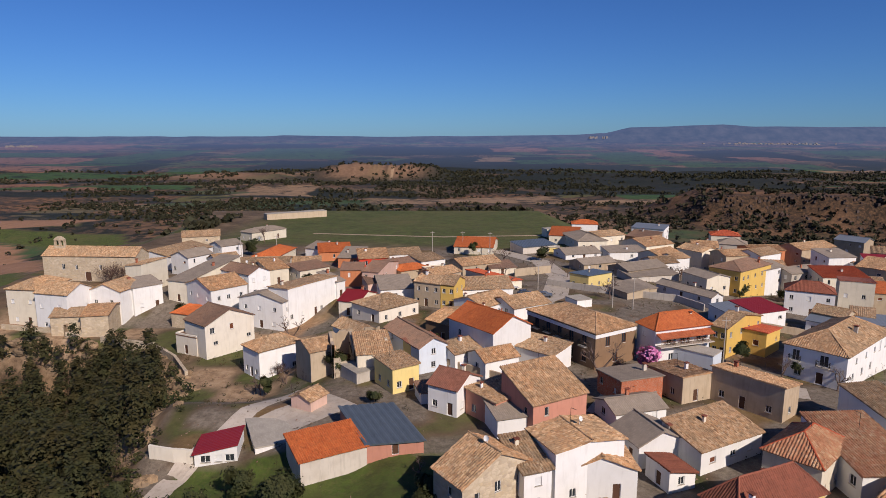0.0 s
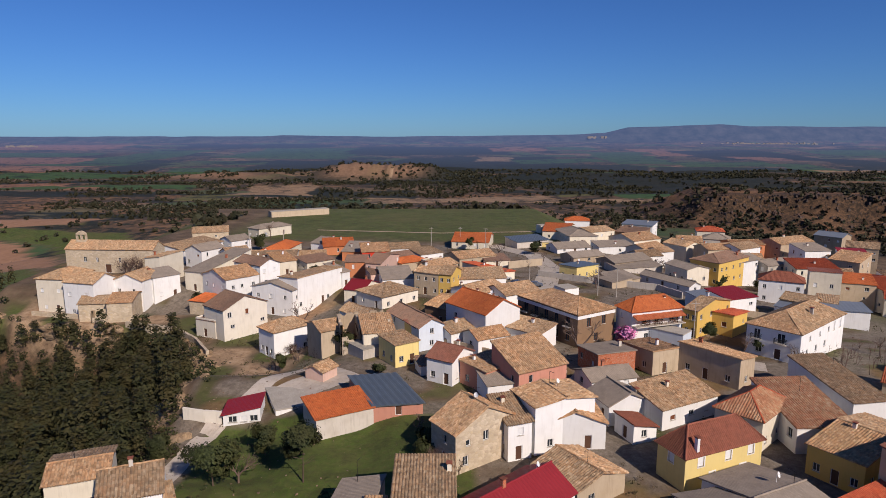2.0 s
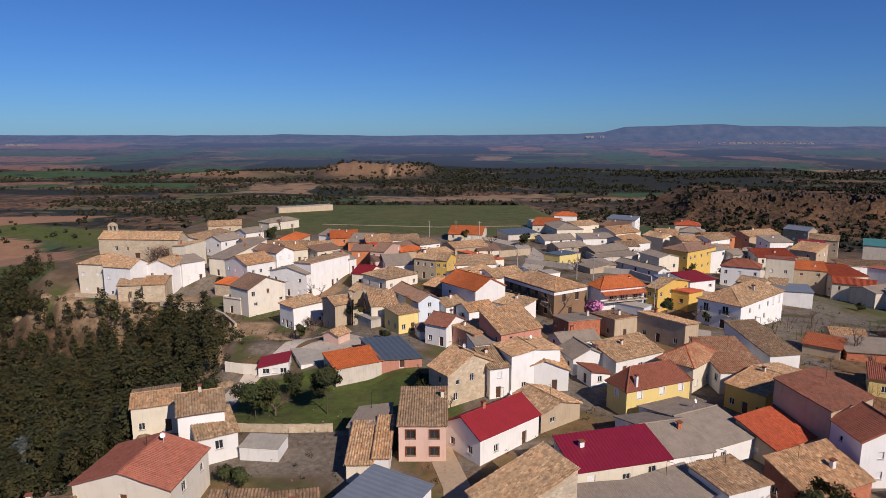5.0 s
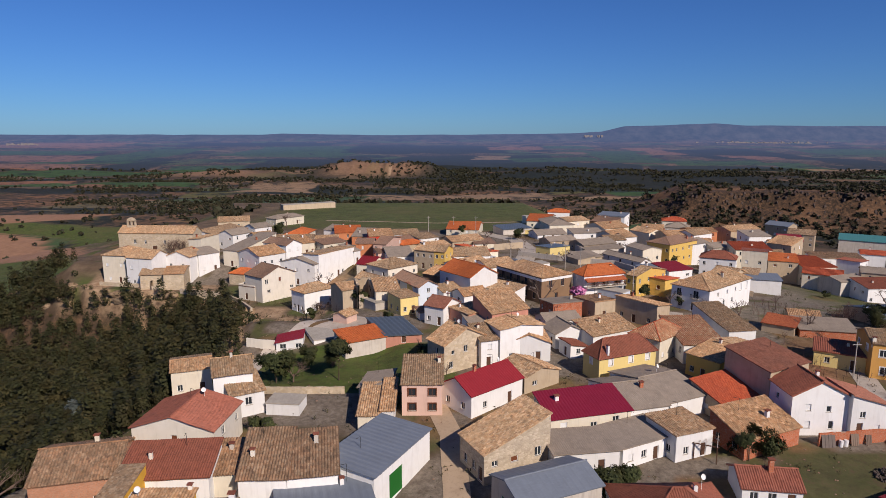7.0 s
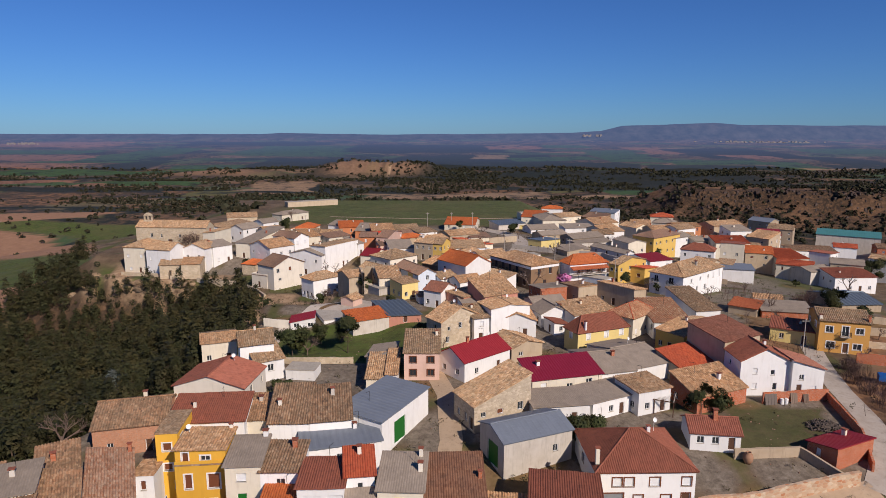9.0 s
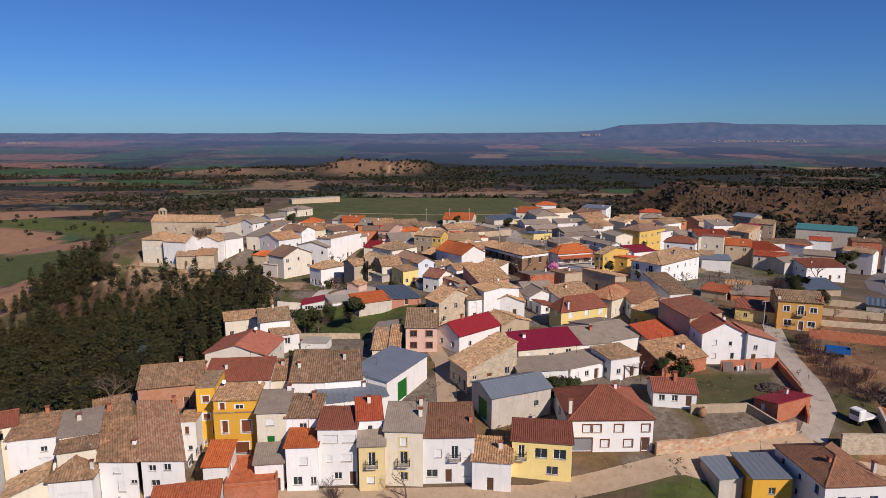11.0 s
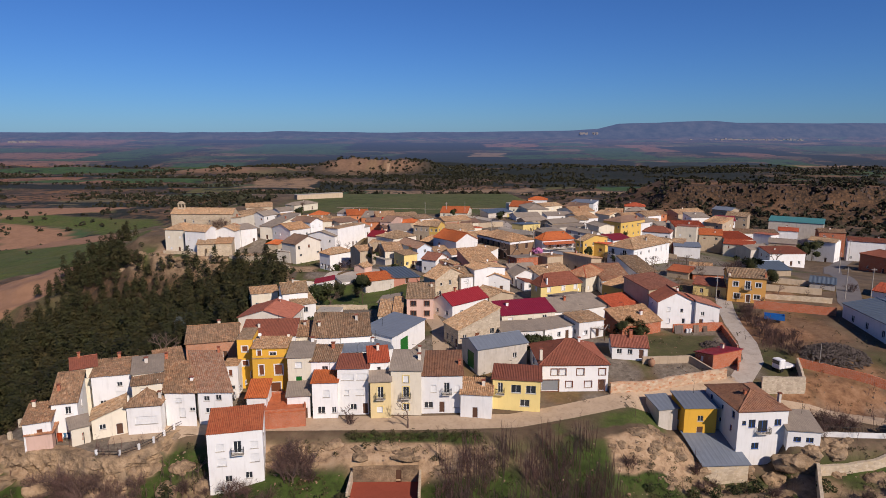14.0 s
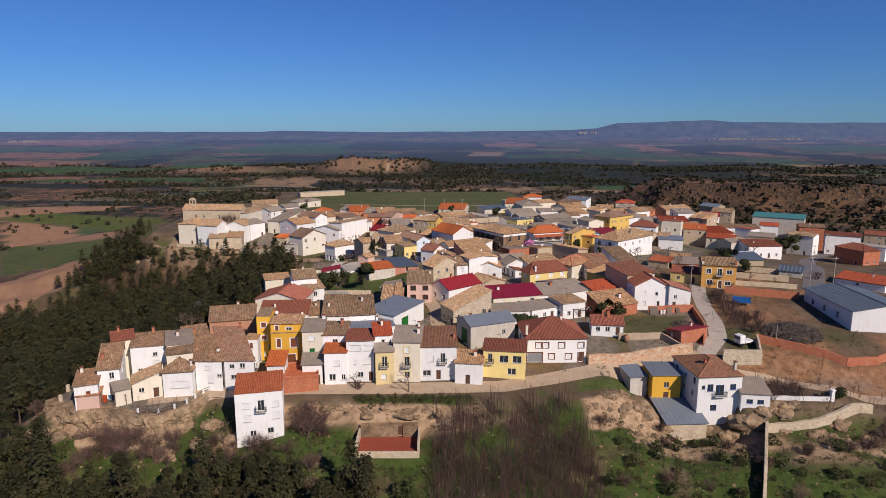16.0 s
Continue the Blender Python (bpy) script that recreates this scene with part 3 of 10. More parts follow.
        if X >= Y:
            R0, R1 = (-X + m_, 0, h + rh + g), (X - m_, 0, h + rh + g)
            fs = ((P[0], P[1], R0, R1), (P[1], P[2], R1, R1), (P[2], P[3], R1, R0), (P[3], P[0], R0, R0))
        else:
            R0, R1 = (0, -Y + m_, h + rh + g), (0, Y - m_, h + rh + g)
            fs = ((P[0], P[1], R0, R0), (P[1], P[2], R0, R1), (P[2], P[3], R1, R1), (P[3], P[0], R1, R0))
        for q in fs:
            plane(*q)
        if (Vector(R1) - Vector(R0)).length > 0.5:
            cap(R0, R1)
        for p, r in ((P[0], R0), (P[1], R1 if X >= Y else R0), (P[2], R1), (P[3], R0 if X >= Y else R1)):
            cap(p, r)
    elif roof in ("sf", "sb", "sl", "sr"):
        turn = {"sf": 0, "sr": 1, "sb": 2, "sl": 3}[roof]
        A, B = (X, Y) if turn % 2 == 0 else (Y, X)
        k = rh / (2 * B)
        q = [(-A - o, -B - o, h - o * k + g), (A + o, -B - o, h - o * k + g), (-A - o, B + 0.15, h + rh + 0.15 * k + g), (A + o, B + 0.15, h + rh + 0.15 * k + g)]
        for _ in range(turn):
            q = [(-p[1], p[0], p[2]) for p in q]
        plane(*q)
    else:
        bm = bmesh.new()
        box(bm, -X - 0.08, X + 0.08, -Y - 0.08, Y + 0.08, h, h + 0.18)
        uvl = bm.loops.layers.uv.verify()
        for f in bm.faces:
            for lp in f.loops:
                lp[uvl].uv = lp.vert.co.xy
        roof_ob.append(part("roof", bm, rm, top))
        if w > 3 and cover != "concrete":
            for fc in "fblr":
                pm = bmesh.new()
                px0, px1, py0, py1 = {"f": (-X, X, -Y, -Y + 0.2), "b": (-X, X, Y - 0.2, Y), "l": (-X, -X + 0.2, -Y + 0.2, Y - 0.2), "r": (X - 0.2, X, -Y + 0.2, Y - 0.2)}[fc]
                box(pm, px0, px1, py0, py1, h + 0.18, h + 0.55, 0.02)
                part("parapet", pm, wm, top)
    rf = roof_ob[0]
    # windows and doors
    rot = {"f": 0, "r": 90, "b": 180, "l": -90}
    for fc in "fblr":
        (ox, oy, _), u = org[fc]
        for a, b, c, dd, kind in holes[fc]:
            px, py = ox + u[0] * (a + b) / 2, oy + u[1] * (a + b) / 2
            m = pose(px, py, c, 0, 0, rot[fc])
            window(top, m, b - a, dd - c, kind.lower() if kind == "B" else kind, joinery, trim)
            if kind == "b" or kind == "B":
                balcony(top, m, b - a + 0.7)
    if dish:
        satellite_dish(rf, dish[0] * X, dish[1] * Y, h + rh * (0.95 if roof != "flat" else 0.1))
    if fine and w > 4 and roof != "flat" and random.random() < 0.45:
        aerial(rf, random.uniform(-0.6, 0.6) * (X if roof != "gy" else 0.1), (0.0 if roof in ("gx", "hip") else random.uniform(0.2, 0.8)) * Y, h + rh * 0.8)
    for cx, cy, hh in chimneys:
        px, py = cx * X + skew * Y * (cy + 1), cy * Y
        zr = {"gx": h + rh * (1 - abs(cy)), "gy": h + rh * (1 - abs(cx)), "sf": h + rh * (cy + 1) / 2, "sb": h + rh * (1 - cy) / 2, "sl": h + rh * (cx + 1) / 2, "sr": h + rh * (1 - cx) / 2}.get(roof, h + rh * 0.5)
        chimney(rf, px, py, zr, WALLS[random.choice(("white", "cream", "concrete", "brick", "pinkwhite"))], random.uniform(0.42, 0.62), hh * random.uniform(0.6, 0.95))
    return top


def lattice_noise(x, y, seed=0):
    """Smooth value noise in -1..1 on a unit lattice."""
    x, y = np.asarray(x, float), np.asarray(y, float)
    i, j = np.floor(x), np.floor(y)
    u, v = x - i, y - j
    u, v = u * u * (3 - 2 * u), v * v * (3 - 2 * v)

    def corner(a, b):
        n = np.sin(a * 127.1 + b * 311.7 + seed * 74.7) * 43758.5453
        return 2 * (n - np.floor(n)) - 1
    low = corner(i, j) * (1 - u) + corner(i + 1, j) * u
    high = corner(i, j + 1) * (1 - u) + corner(i + 1, j + 1) * u
    return low * (1 - v) + high * v


def step(a, b, x):
    s = np.clip((np.asarray(x, float) - a) / (b - a), 0, 1)  # b may lie below a
    return s * s * (3 - 2 * s)


def edge_x(y):
    """The western brink of the hilltop, where the pine slope begins."""
    return np.interp(y, [-60, -10, 0, 15, 30, 45, 60, 75, 90, 105, 118, 128, 135, 140, 145, 160, 200, 260, 330, 420],
                     [-78, -72, -69, -62, -52, -45, -41, -40, -42, -46, -53, -60, -68, -92, -114, -124, -130, -124, -130, -150])


def ground_z(x, y):
    """Height of the ground: hilltop village, slopes, plain and the eastern scarp."""
    x, y = np.asarray(x, float), np.asarray(y, float)
    top = np.interp(y, [-400, -60, -35, -20, -13, -7, -3, 4, 14, 25, 40, 60, 90, 150, 230, 300, 400, 450, 560, 800, 1350, 2200, 5000],
                    [-62, -28, -18, -12.5, -9.8, -7.2, -4.6, -4.0, -2.6, -0.6, 0.4, 1.4, 2.2, 2.0, 0.6, -1, -3, -10, -38, -60, -76, -82, -84])
    east = np.interp(y, [-400, -60, 0, 60, 100, 200, 300, 430, 560, 800, 1350, 2200, 5000], [-62, -30, -10, -4, -6, -14, -28, -56, -60, -62, -76, -82, -84])
    back = step(80, 130, y)
    blend = np.clip((x - 60) / 110, 0, 1) * back + step(95, 235, x) * (1 - back)
    top = top * (1 - blend) + east * blend
    top = top - 4.6 * step(-14, -36, x) * step(92, 108, y) * (1 - step(150, 166, y)) - 4.0 * step(37, 46, x) * step(15, 4, y) * step(-20, -4, y)
    # sunken garden
    top = top - 1.5 * step(-5, -12, x) * step(53, 58, y) * (1 - step(77, 80, y)) - 1.2 * step(-20, -26, x) * step(60, 66, y) * (1 - step(86, 93, y))
    beyond = np.clip(edge_x(y) - x, 0, None)
    drop = np.interp(beyond, [0, 3, 10, 40, 70, 140, 260, 600], [0, 2.4, 7.0, 18, 25, 36, 56, 66])
    fade = 1 - step(420, 800, y)
    z = top - drop * fade
    # shelf beside the white house on the bank
    z = z + 2.0 * step(61.8, 63.2, x) * (1 - step(84, 92, x)) * step(-5.6, -4.2, y) * (1 - step(4, 9, y))
    # scarp on the far side of the eastern valley
    side = (y - 762) * 0.9 + (x - 300) * 0.36
    wander = 14 * lattice_noise(x / 55, y / 55, 16)
    scarp = (0.55 * step(-80 + wander, 6 + wander, side) + 0.45 * step(-10 + wander, 4 + wander, side)) * (1 - step(95, 190, side)) * step(245, 345, x - 0.1 * side)
    z = z + scarp * (36 + 5 * lattice_noise(x / 90, y / 90, 3))
    # low hills of the plain
    far = step(700, 1500, y)
    z = z + far * (7 * lattice_noise(x / 420, y / 300, 1) + 4 * lattice_noise(x / 130, y / 120, 2))
    # bare red hill
    gully = 1 - 0.45 * np.abs(lattice_noise(x / 38, y / 90, 17)) - 0.25 * np.abs(lattice_noise(x / 15, y / 40, 18))
    z = z + gully * (36 * np.exp(-((x + 190) / 200) ** 6 - ((y - 2050) / 120) ** 4) + 18 * np.exp(-((x + 640) / 190) ** 4 - ((y - 1900) / 110) ** 2))
    # rough slopes
    rough = step(1, 10, beyond) * fade + step(-2, -10, y) * step(0, 3, beyond + 3)
    z = z + rough * (0.8 * lattice_noise(x / 7, y / 7, 4) + 0.35 * lattice_noise(x / 2.3, y / 2.3, 5))
    # levelled rock ledge under the western houses
    lip = np.interp(x, [-72, -69.5, -63, -58, -52.3, -47.4, -43.9, -41, -38], [-4, -5.5, -8.8, -8.4, -11, -11.4, -7.3, -0.4, 2]) + 0.7 * lattice_noise(x / 3, 1.5, 23)
    ledge_on = step(-72, -69, x) * (1 - step(-41, -38, x)) * step(-0.6, 0.3, y - lip) * (1 - step(3, 8, y))
    z = z * (1 - ledge_on) + (-4.4 + 0.04 * (y + 4)) * ledge_on
    # cut bank and level floor of the court
    cut = step(-15, -12, x) * (1 - step(2, 6, x)) * step(-9.1, -8.6, y) * (1 - step(-5, -3, y))
    z = z * (1 - cut) + np.maximum(z, -6.3 + 0.35 * (y + 8)) * cut
    pit = step(-12.2, -11.6, x) * (1 - step(0.2, 0.8, x)) * step(-16.6, -16, y) * (1 - step(-8.9, -8.4, y))
    z = z * (1 - pit) - 10.3 * pit
    # hollow before the tall white house
    z = z - 2.6 * step(46, 50, x) * (1 - step(60.5, 62.5, x)) * step(-11, -7, y) * (1 - step(-2, 1, y))
    # eroded scarp face and stepped ledges
    z = z + scarp * (1 - scarp) * 4 * (5 * lattice_noise(x / 16, y / 16, 19) + 2.5 * lattice_noise(x / 6, y / 6, 20))
    return z


# ---- ground ----
# Fields, woods and soil of the plain: middle x, y, half width, half depth, slant, colour
CROP, STUBBLE, PLOUGH, OLIVE = (0.040, 0.085, 0.026), (0.27, 0.175, 0.10), (0.24, 0.115, 0.068), (0.115, 0.105, 0.035)
WOODS, SOIL = (0.012, 0.017, 0.013), (0.23, 0.115, 0.052)
COUNTRY = [
    (-1150, 2000, 330, 150, 0.0, CROP), (-960, 1640, 230, 60, 0.1, WOODS), (-1010, 1500, 120, 55, 0.0, PLOUGH), (-800, 1420, 260, 50, 0.0, CROP),
    (-780, 1385, 60, 22, 0.0, PLOUGH), (-650, 1240, 420, 70, 0.0, WOODS), (-680, 1120, 60, 42, 0.1, SOIL), (-650, 960, 70, 62, 0.2, SOIL),
    (-520, 1190, 44, 58, 0.1, SOIL), (-410, 880, 76, 50, 0.1, SOIL), (-440, 1170, 56, 75, 0.1, OLIVE), (-350, 1350, 90, 110, 0.1, STUBBLE),
    (30, 1130, 180, 90, 0.12, STUBBLE), (110, 1260, 90, 40, 0.0, SOIL), (90, 1780, 300, 290, 0.0, WOODS), (-150, 1270, 105, 110, 0.05, WOODS),
    (560, 1650, 330, 480, 0.0, WOODS), (460, 1180, 130, 60, 0.0, CROP), (330, 1080, 90, 40, 0.1, STUBBLE),
    (-560, 740, 130, 20, 0.05, OLIVE), (-600, 840, 160, 26, 0.1, WOODS), (-900, 1040, 130, 40, 0.0, WOODS), (250, 1200, 40, 26, 0.1, OLIVE),
    (-1774, 2734, 264, 158, 0.0, PLOUGH),
    (-1539, 2328, 202, 128, 0.0, PLOUGH),
    (-1962, 3114, 297, 182, 0.0, CROP),
    (-1366, 2502, 274, 74, 0.0, CROP),
    (-1163, 2365, 86, 211, 0.0, WOODS),
    (-1393, 3060, 146, 452, 0.0, CROP),
    (-865, 2288, 157, 112, 0.0, CROP),
    (-730, 3306, 315, 453, 0.0, CROP),
    (-411, 2460, 326, 283, 0.0, WOODS),
    (-57, 3499, 445, 396, 0.0, WOODS),
    (170, 2585, 354, 431, 0.0, WOODS),
    (232, 2841, 97, 133, 0.0, STUBBLE),
    (496, 2696, 197, 120, 0.0, CROP),
    (838, 2876, 136, 420, 0.0, CROP),
    (617, 2351, 140, 105, 0.0, WOODS),
    (1153, 3323, 121, 308, 0.0, PLOUGH),
    (1015, 2510, 94, 163, 0.0, CROP),
    (1205, 2504, 103, 104, 0.0, CROP),
    (1044, 2250, 278, 96, 0.0, WOODS),
    (1462, 3110, 269, 402, 0.0, WOODS),
    (1362, 2357, 86, 158, 0.0, CROP),
    (1701, 2600, 107, 253, 0.0, WOODS),
    (1466, 2236, 151, 59, 0.0, STUBBLE),
    (1422, 2828, 103, 188, 0.0, PLOUGH),
    (429, 3580, 162, 179, 0.0, PLOUGH),
    (739, 3669, 133, 157, 0.0, CROP),
    (-1128, 3980, 487, 221, 0.0, WOODS),
    (2170, 3264, 267, 248, 0.0, CROP),
    (-2334, 3856, 384, 344, 0.0, PLOUGH),
]


def country(nt, co):
    """Wide farmland: scrub on orange soil, irregular fields, dark woods."""
    warp = nt.nodes.new("ShaderNodeTexNoise")
    warp.inputs["Scale"].default_value, warp.inputs["Detail"].default_value = 0.006, 6
    nt.links.new(co, warp.inputs["Vector"])
    wv = nt.nodes.new("ShaderNodeVectorMath")
    wv.operation = "MULTIPLY_ADD"
    wv.inputs[1].default_value = (190, 150, 0)
    nt.links.new(warp.outputs["Color"], wv.inputs[0]), nt.links.new(co, wv.inputs[2])
    off = nt.nodes.new("ShaderNodeVectorMath")
    off.operation = "SUBTRACT"
    off.inputs[1].default_value = (95, 75, 0)
    nt.links.new(wv.outputs[0], off.inputs[0])
    flat = off.outputs[0]
    # scrub: dark bushes on brown and orange soil
    soil = ramp(nt, noise_out(nt, 0.012, 8, 0.7, co), [(0.34, (0.055, 0.038, 0.026)), (0.5, (0.10, 0.062, 0.036)), (0.6, (0.19, 0.105, 0.055)), (0.74, (0.10, 0.088, 0.04))])
    dots = nt.nodes.new("ShaderNodeTexVoronoi")
    dots.inputs["Scale"].default_value = 0.085
    nt.links.new(co, dots.inputs["Vector"])
    bushy = ramp(nt, dots.outputs["Distance"], [(0.36, (0.92, 0.92, 0.92)), (0.56, (0, 0, 0))])
    thick = ramp(nt, noise_out(nt, 0.007, 6, 0.7, co), [(0.36, (0.2, 0.2, 0.2)), (0.52, (1, 1, 1))])
    c = mix(nt, mix(nt, 1.0, bushy, thick, "MULTIPLY"), soil, (0.018, 0.021, 0.013))
    # parcels
    v = nt.nodes.new("ShaderNodeTexVoronoi")
    mp = nt.nodes.new("ShaderNodeMapping")
    mp.inputs["Scale"].default_value = (1 / 230, 1 / 135, 0)
    v.inputs["Scale"].default_value = 1.0
    nt.links.new(flat, mp.inputs["Vector"]), nt.links.new(mp.outputs[0], v.inputs["Vector"])
    vs = nt.nodes.new("ShaderNodeSeparateColor")
    nt.links.new(v.outputs["Color"], vs.inputs[0])
    crops = ramp(nt, vs.outputs[0], [(0.0, (0.036, 0.078, 0.028)), (0.25, (0.055, 0.10, 0.036)), (0.4, (0.10, 0.09, 0.04)), (0.6, (0.13, 0.085, 0.055)), (0.8, (0.25, 0.145, 0.085)), (1.0, (0.06, 0.09, 0.035))])
    crops = mix(nt, ramp(nt, noise_out(nt, 0.03, 6, 0.7, co), [(0.4, (0, 0, 0)), (0.7, (0.5, 0.5, 0.5))]), crops, (0.07, 0.06, 0.035))
    c = mix(nt, ramp(nt, vs.outputs[1], [(0.56, (0, 0, 0)), (0.60, (0.9, 0.9, 0.9))]), c, crops)
    wood_c = ramp(nt, noise_out(nt, 0.05, 8, 0.75, co), [(0.35, (0.007, 0.010, 0.009)), (0.6, (0.020, 0.026, 0.018)), (0.75, (0.048, 0.040, 0.03))])
    c = mix(nt, ramp(nt, noise_out(nt, 0.0042, 9, 0.7, flat), [(0.53, (0, 0, 0)), (0.56, (0.95, 0.95, 0.95))]), c, wood_c)
    grain = ramp(nt, noise_out(nt, 0.045, 8, 0.75, co), [(0.3, (0.62, 0.62, 0.62)), (0.7, (1.3, 1.3, 1.3))])
    for cx, cy, rx, ry, slant, col in COUNTRY:
        sub = nt.nodes.new("ShaderNodeMapping")
        sub.vector_type = "TEXTURE"
        sub.inputs["Location"].default_value, sub.inputs["Rotation"].default_value, sub.inputs["Scale"].default_value = (cx, cy, 0), (0, 0, slant), (rx, ry, 1e6)
        nt.links.new(flat, sub.inputs["Vector"])
        ab = nt.nodes.new("ShaderNodeVectorMath")
        ab.operation = "ABSOLUTE"
        nt.links.new(sub.outputs[0], ab.inputs[0])
        xyz = nt.nodes.new("ShaderNodeSeparateXYZ")
        nt.links.new(ab.outputs[0], xyz.inputs[0])
        far = nt.nodes.new("ShaderNodeMath")
        far.operation = "MAXIMUM"
        nt.links.new(xyz.outputs[0], far.inputs[0]), nt.links.new(xyz.outputs[1], far.inputs[1])
        top = 0.93 if col != SOIL else 0.75
        m = ramp(nt, far.outputs[0], [(0.92, (top, top, top)), (1.0, (0, 0, 0))])
        shade = wood_c if col == WOODS else mix(nt, 1.0, col, grain, "MULTIPLY")
        if col == SOIL:
            shade = mix(nt, bushy, shade, (0.022, 0.022, 0.013))
        c = mix(nt, m, c, shade)
    return mix(nt, ramp(nt, noise_out(nt, 0.02, 12, 0.8, co), [(0.535, (0, 0, 0)), (0.565, (0.85, 0.85, 0.85))]), c, (0.013, 0.017, 0.014))


def ground_material():
    m, nt, b = material("ground_cover", 0.95)
    zone = nt.nodes.new("ShaderNodeVertexColor")
    zone.layer_name = "zone"
    sep = nt.nodes.new("ShaderNodeSeparateColor")
    nt.links.new(zone.outputs[0], sep.inputs[0])
    fine, mid, big = noise_out(nt, 1.3, 8, 0.7), noise_out(nt, 0.12, 6, 0.65), noise_out(nt, 0.02, 6, 0.6)
    earth = ramp(nt, mid, [(0.3, (0.065, 0.043, 0.026)), (0.5, (0.12, 0.080, 0.050)), (0.7, (0.21, 0.145, 0.09))])
    earth = mix(nt, ramp(nt, fine, [(0.45, (0, 0, 0)), (0.7, (0.6, 0.6, 0.6))]), earth, (0.12, 0.10, 0.055))
    grass = ramp(nt, mid, [(0.3, (0.040, 0.066, 0.012)), (0.45, (0.068, 0.102, 0.018)), (0.6, (0.086, 0.112, 0.024)), (0.75, (0.12, 0.112, 0.040))])
    grass = mix(nt, ramp(nt, fine, [(0.48, (0, 0, 0)), (0.72, (0.6, 0.6, 0.6))]), grass, (0.13, 0.11, 0.045))
    grass = mix(nt, ramp(nt, noise_out(nt, 0.35, 8, 0.75), [(0.42, (0, 0, 0)), (0.62, (0.75, 0.75, 0.75))]), grass, (0.045, 0.048, 0.016))
    grass = mix(nt, ramp(nt, big, [(0.48, (0, 0, 0)), (0.68, (0.55, 0.55, 0.55))]), grass, (0.115, 0.10, 0.036))
    field = ramp(nt, mid, [(0.3, (0.23, 0.125, 0.072)), (0.7, (0.31, 0.175, 0.104))])
    rock = ramp(nt, noise_out(nt, 0.6, 8, 0.7), [(0.3, (0.16, 0.10, 0.06)), (0.5, (0.36, 0.24, 0.14)), (0.68, (0.46, 0.33, 0.21))])
    c = mix(nt, sep.outputs[0], earth, grass)
    c = mix(nt, sep.outputs[1], c, field)
    c = mix(nt, sep.outputs[2], c, rock)
    extra_zone = nt.nodes.new("ShaderNodeVertexColor")
    extra_zone.layer_name = "cover"
    es = nt.nodes.new("ShaderNodeSeparateColor")
    nt.links.new(extra_zone.outputs[0], es.inputs[0])
    heath = ramp(nt, noise_out(nt, 0.3, 10, 0.78), [(0.34, (0.014, 0.012, 0.010)), (0.48, (0.048, 0.031, 0.019)), (0.60, (0.13, 0.072, 0.038)), (0.72, (0.20, 0.125, 0.07))])
    turf = ramp(nt, noise_out(nt, 0.35, 9, 0.75), [(0.3, (0.016, 0.017, 0.007)), (0.42, (0.034, 0.050, 0.010)), (0.53, (0.050, 0.078, 0.014)), (0.60, (0.072, 0.064, 0.026)), (0.76, (0.10, 0.075, 0.042))])
    red_soil = ramp(nt, noise_out(nt, 0.45, 9, 0.72), [(0.3, (0.11, 0.055, 0.028)), (0.5, (0.24, 0.125, 0.062)), (0.7, (0.34, 0.20, 0.11))])
    paving = ramp(nt, noise_out(nt, 0.9, 9, 0.78), [(0.3, (0.075, 0.06, 0.045)), (0.5, (0.17, 0.14, 0.108)), (0.7, (0.28, 0.24, 0.19))])
    c = mix(nt, es.outputs[0], c, heath)
    c = mix(nt, es.outputs[1], c, turf)
    c = mix(nt, es.outputs[2], c, red_soil)
    c = mix(nt, extra_zone.outputs["Alpha"], c, paving)
    plain_c = country(nt, nt.nodes.new("ShaderNodeTexCoord").outputs["Object"])
    c = mix(nt, zone.outputs["Alpha"], c, plain_c)
    nt.links.new(c, b.inputs["Base Color"])
    bump(nt, b, fine, 0.6, 0.25)
    return m


def spread(lo, hi, at, far_lo, far_hi, grow):
    pts = list(np.arange(lo, hi + 1e-6, at))
    s, p = at, hi
    while p < far_hi:
        s *= grow
        p += s
        pts.append(min(p, far_hi))
    s, p = at, lo
    while p > far_lo:
        s *= grow
        p -= s
        pts.insert(0, max(p, far_lo))
    return np.array(pts)


gx = spread(-150, 130, 1.4, -4700, 4700, 1.045)
gy = np.concatenate([spread(-24, 8, 0.7, -700, 8, 1.08), np.arange(9, 250, 1.5), spread(254, 700, 5, 254, 4850, 1.03)])
GX, GY = np.meshgrid(gx, gy)
GZ = ground_z(GX, GY)
nx, ny = len(gx), len(gy)
vid = np.arange(nx * ny).reshape(ny, nx)
quads = np.stack([vid[:-1, :-1], vid[:-1, 1:], vid[1:, 1:], vid[1:, :-1]], -1).reshape(-1, 4)
gme = bpy.data.meshes.new("ground")
gme.from_pydata(np.stack([GX, GY, GZ], -1).reshape(-1, 3).tolist(), [], quads.tolist())
beyond = np.clip(edge_x(GY) - GX, 0, None)
n1, n2 = lattice_noise(GX / 9, GY / 9, 7), lattice_noise(GX / 30, GY / 30, 8)
meadow = step(236, 262, GY + 0.12 * GX + 8 * n2) * (1 - step(390, 430, GY + 12 * n2)) * step(-110, -85, GX) * (1 - step(150, 260, GX))
def inside(*corners):
    """1 within a polygon of plan corners."""
    hit = np.zeros(GX.shape, bool)
    for (x0, y0), (x1, y1) in zip(corners, corners[1:] + corners[:1]):
        with np.errstate(divide="ignore", invalid="ignore"):
            hit ^= ((y0 > GY) != (y1 > GY)) & (GX < (x1 - x0) * (GY - y0) / (y1 - y0 + 1e-9) + x0)
    return hit.astype(float)


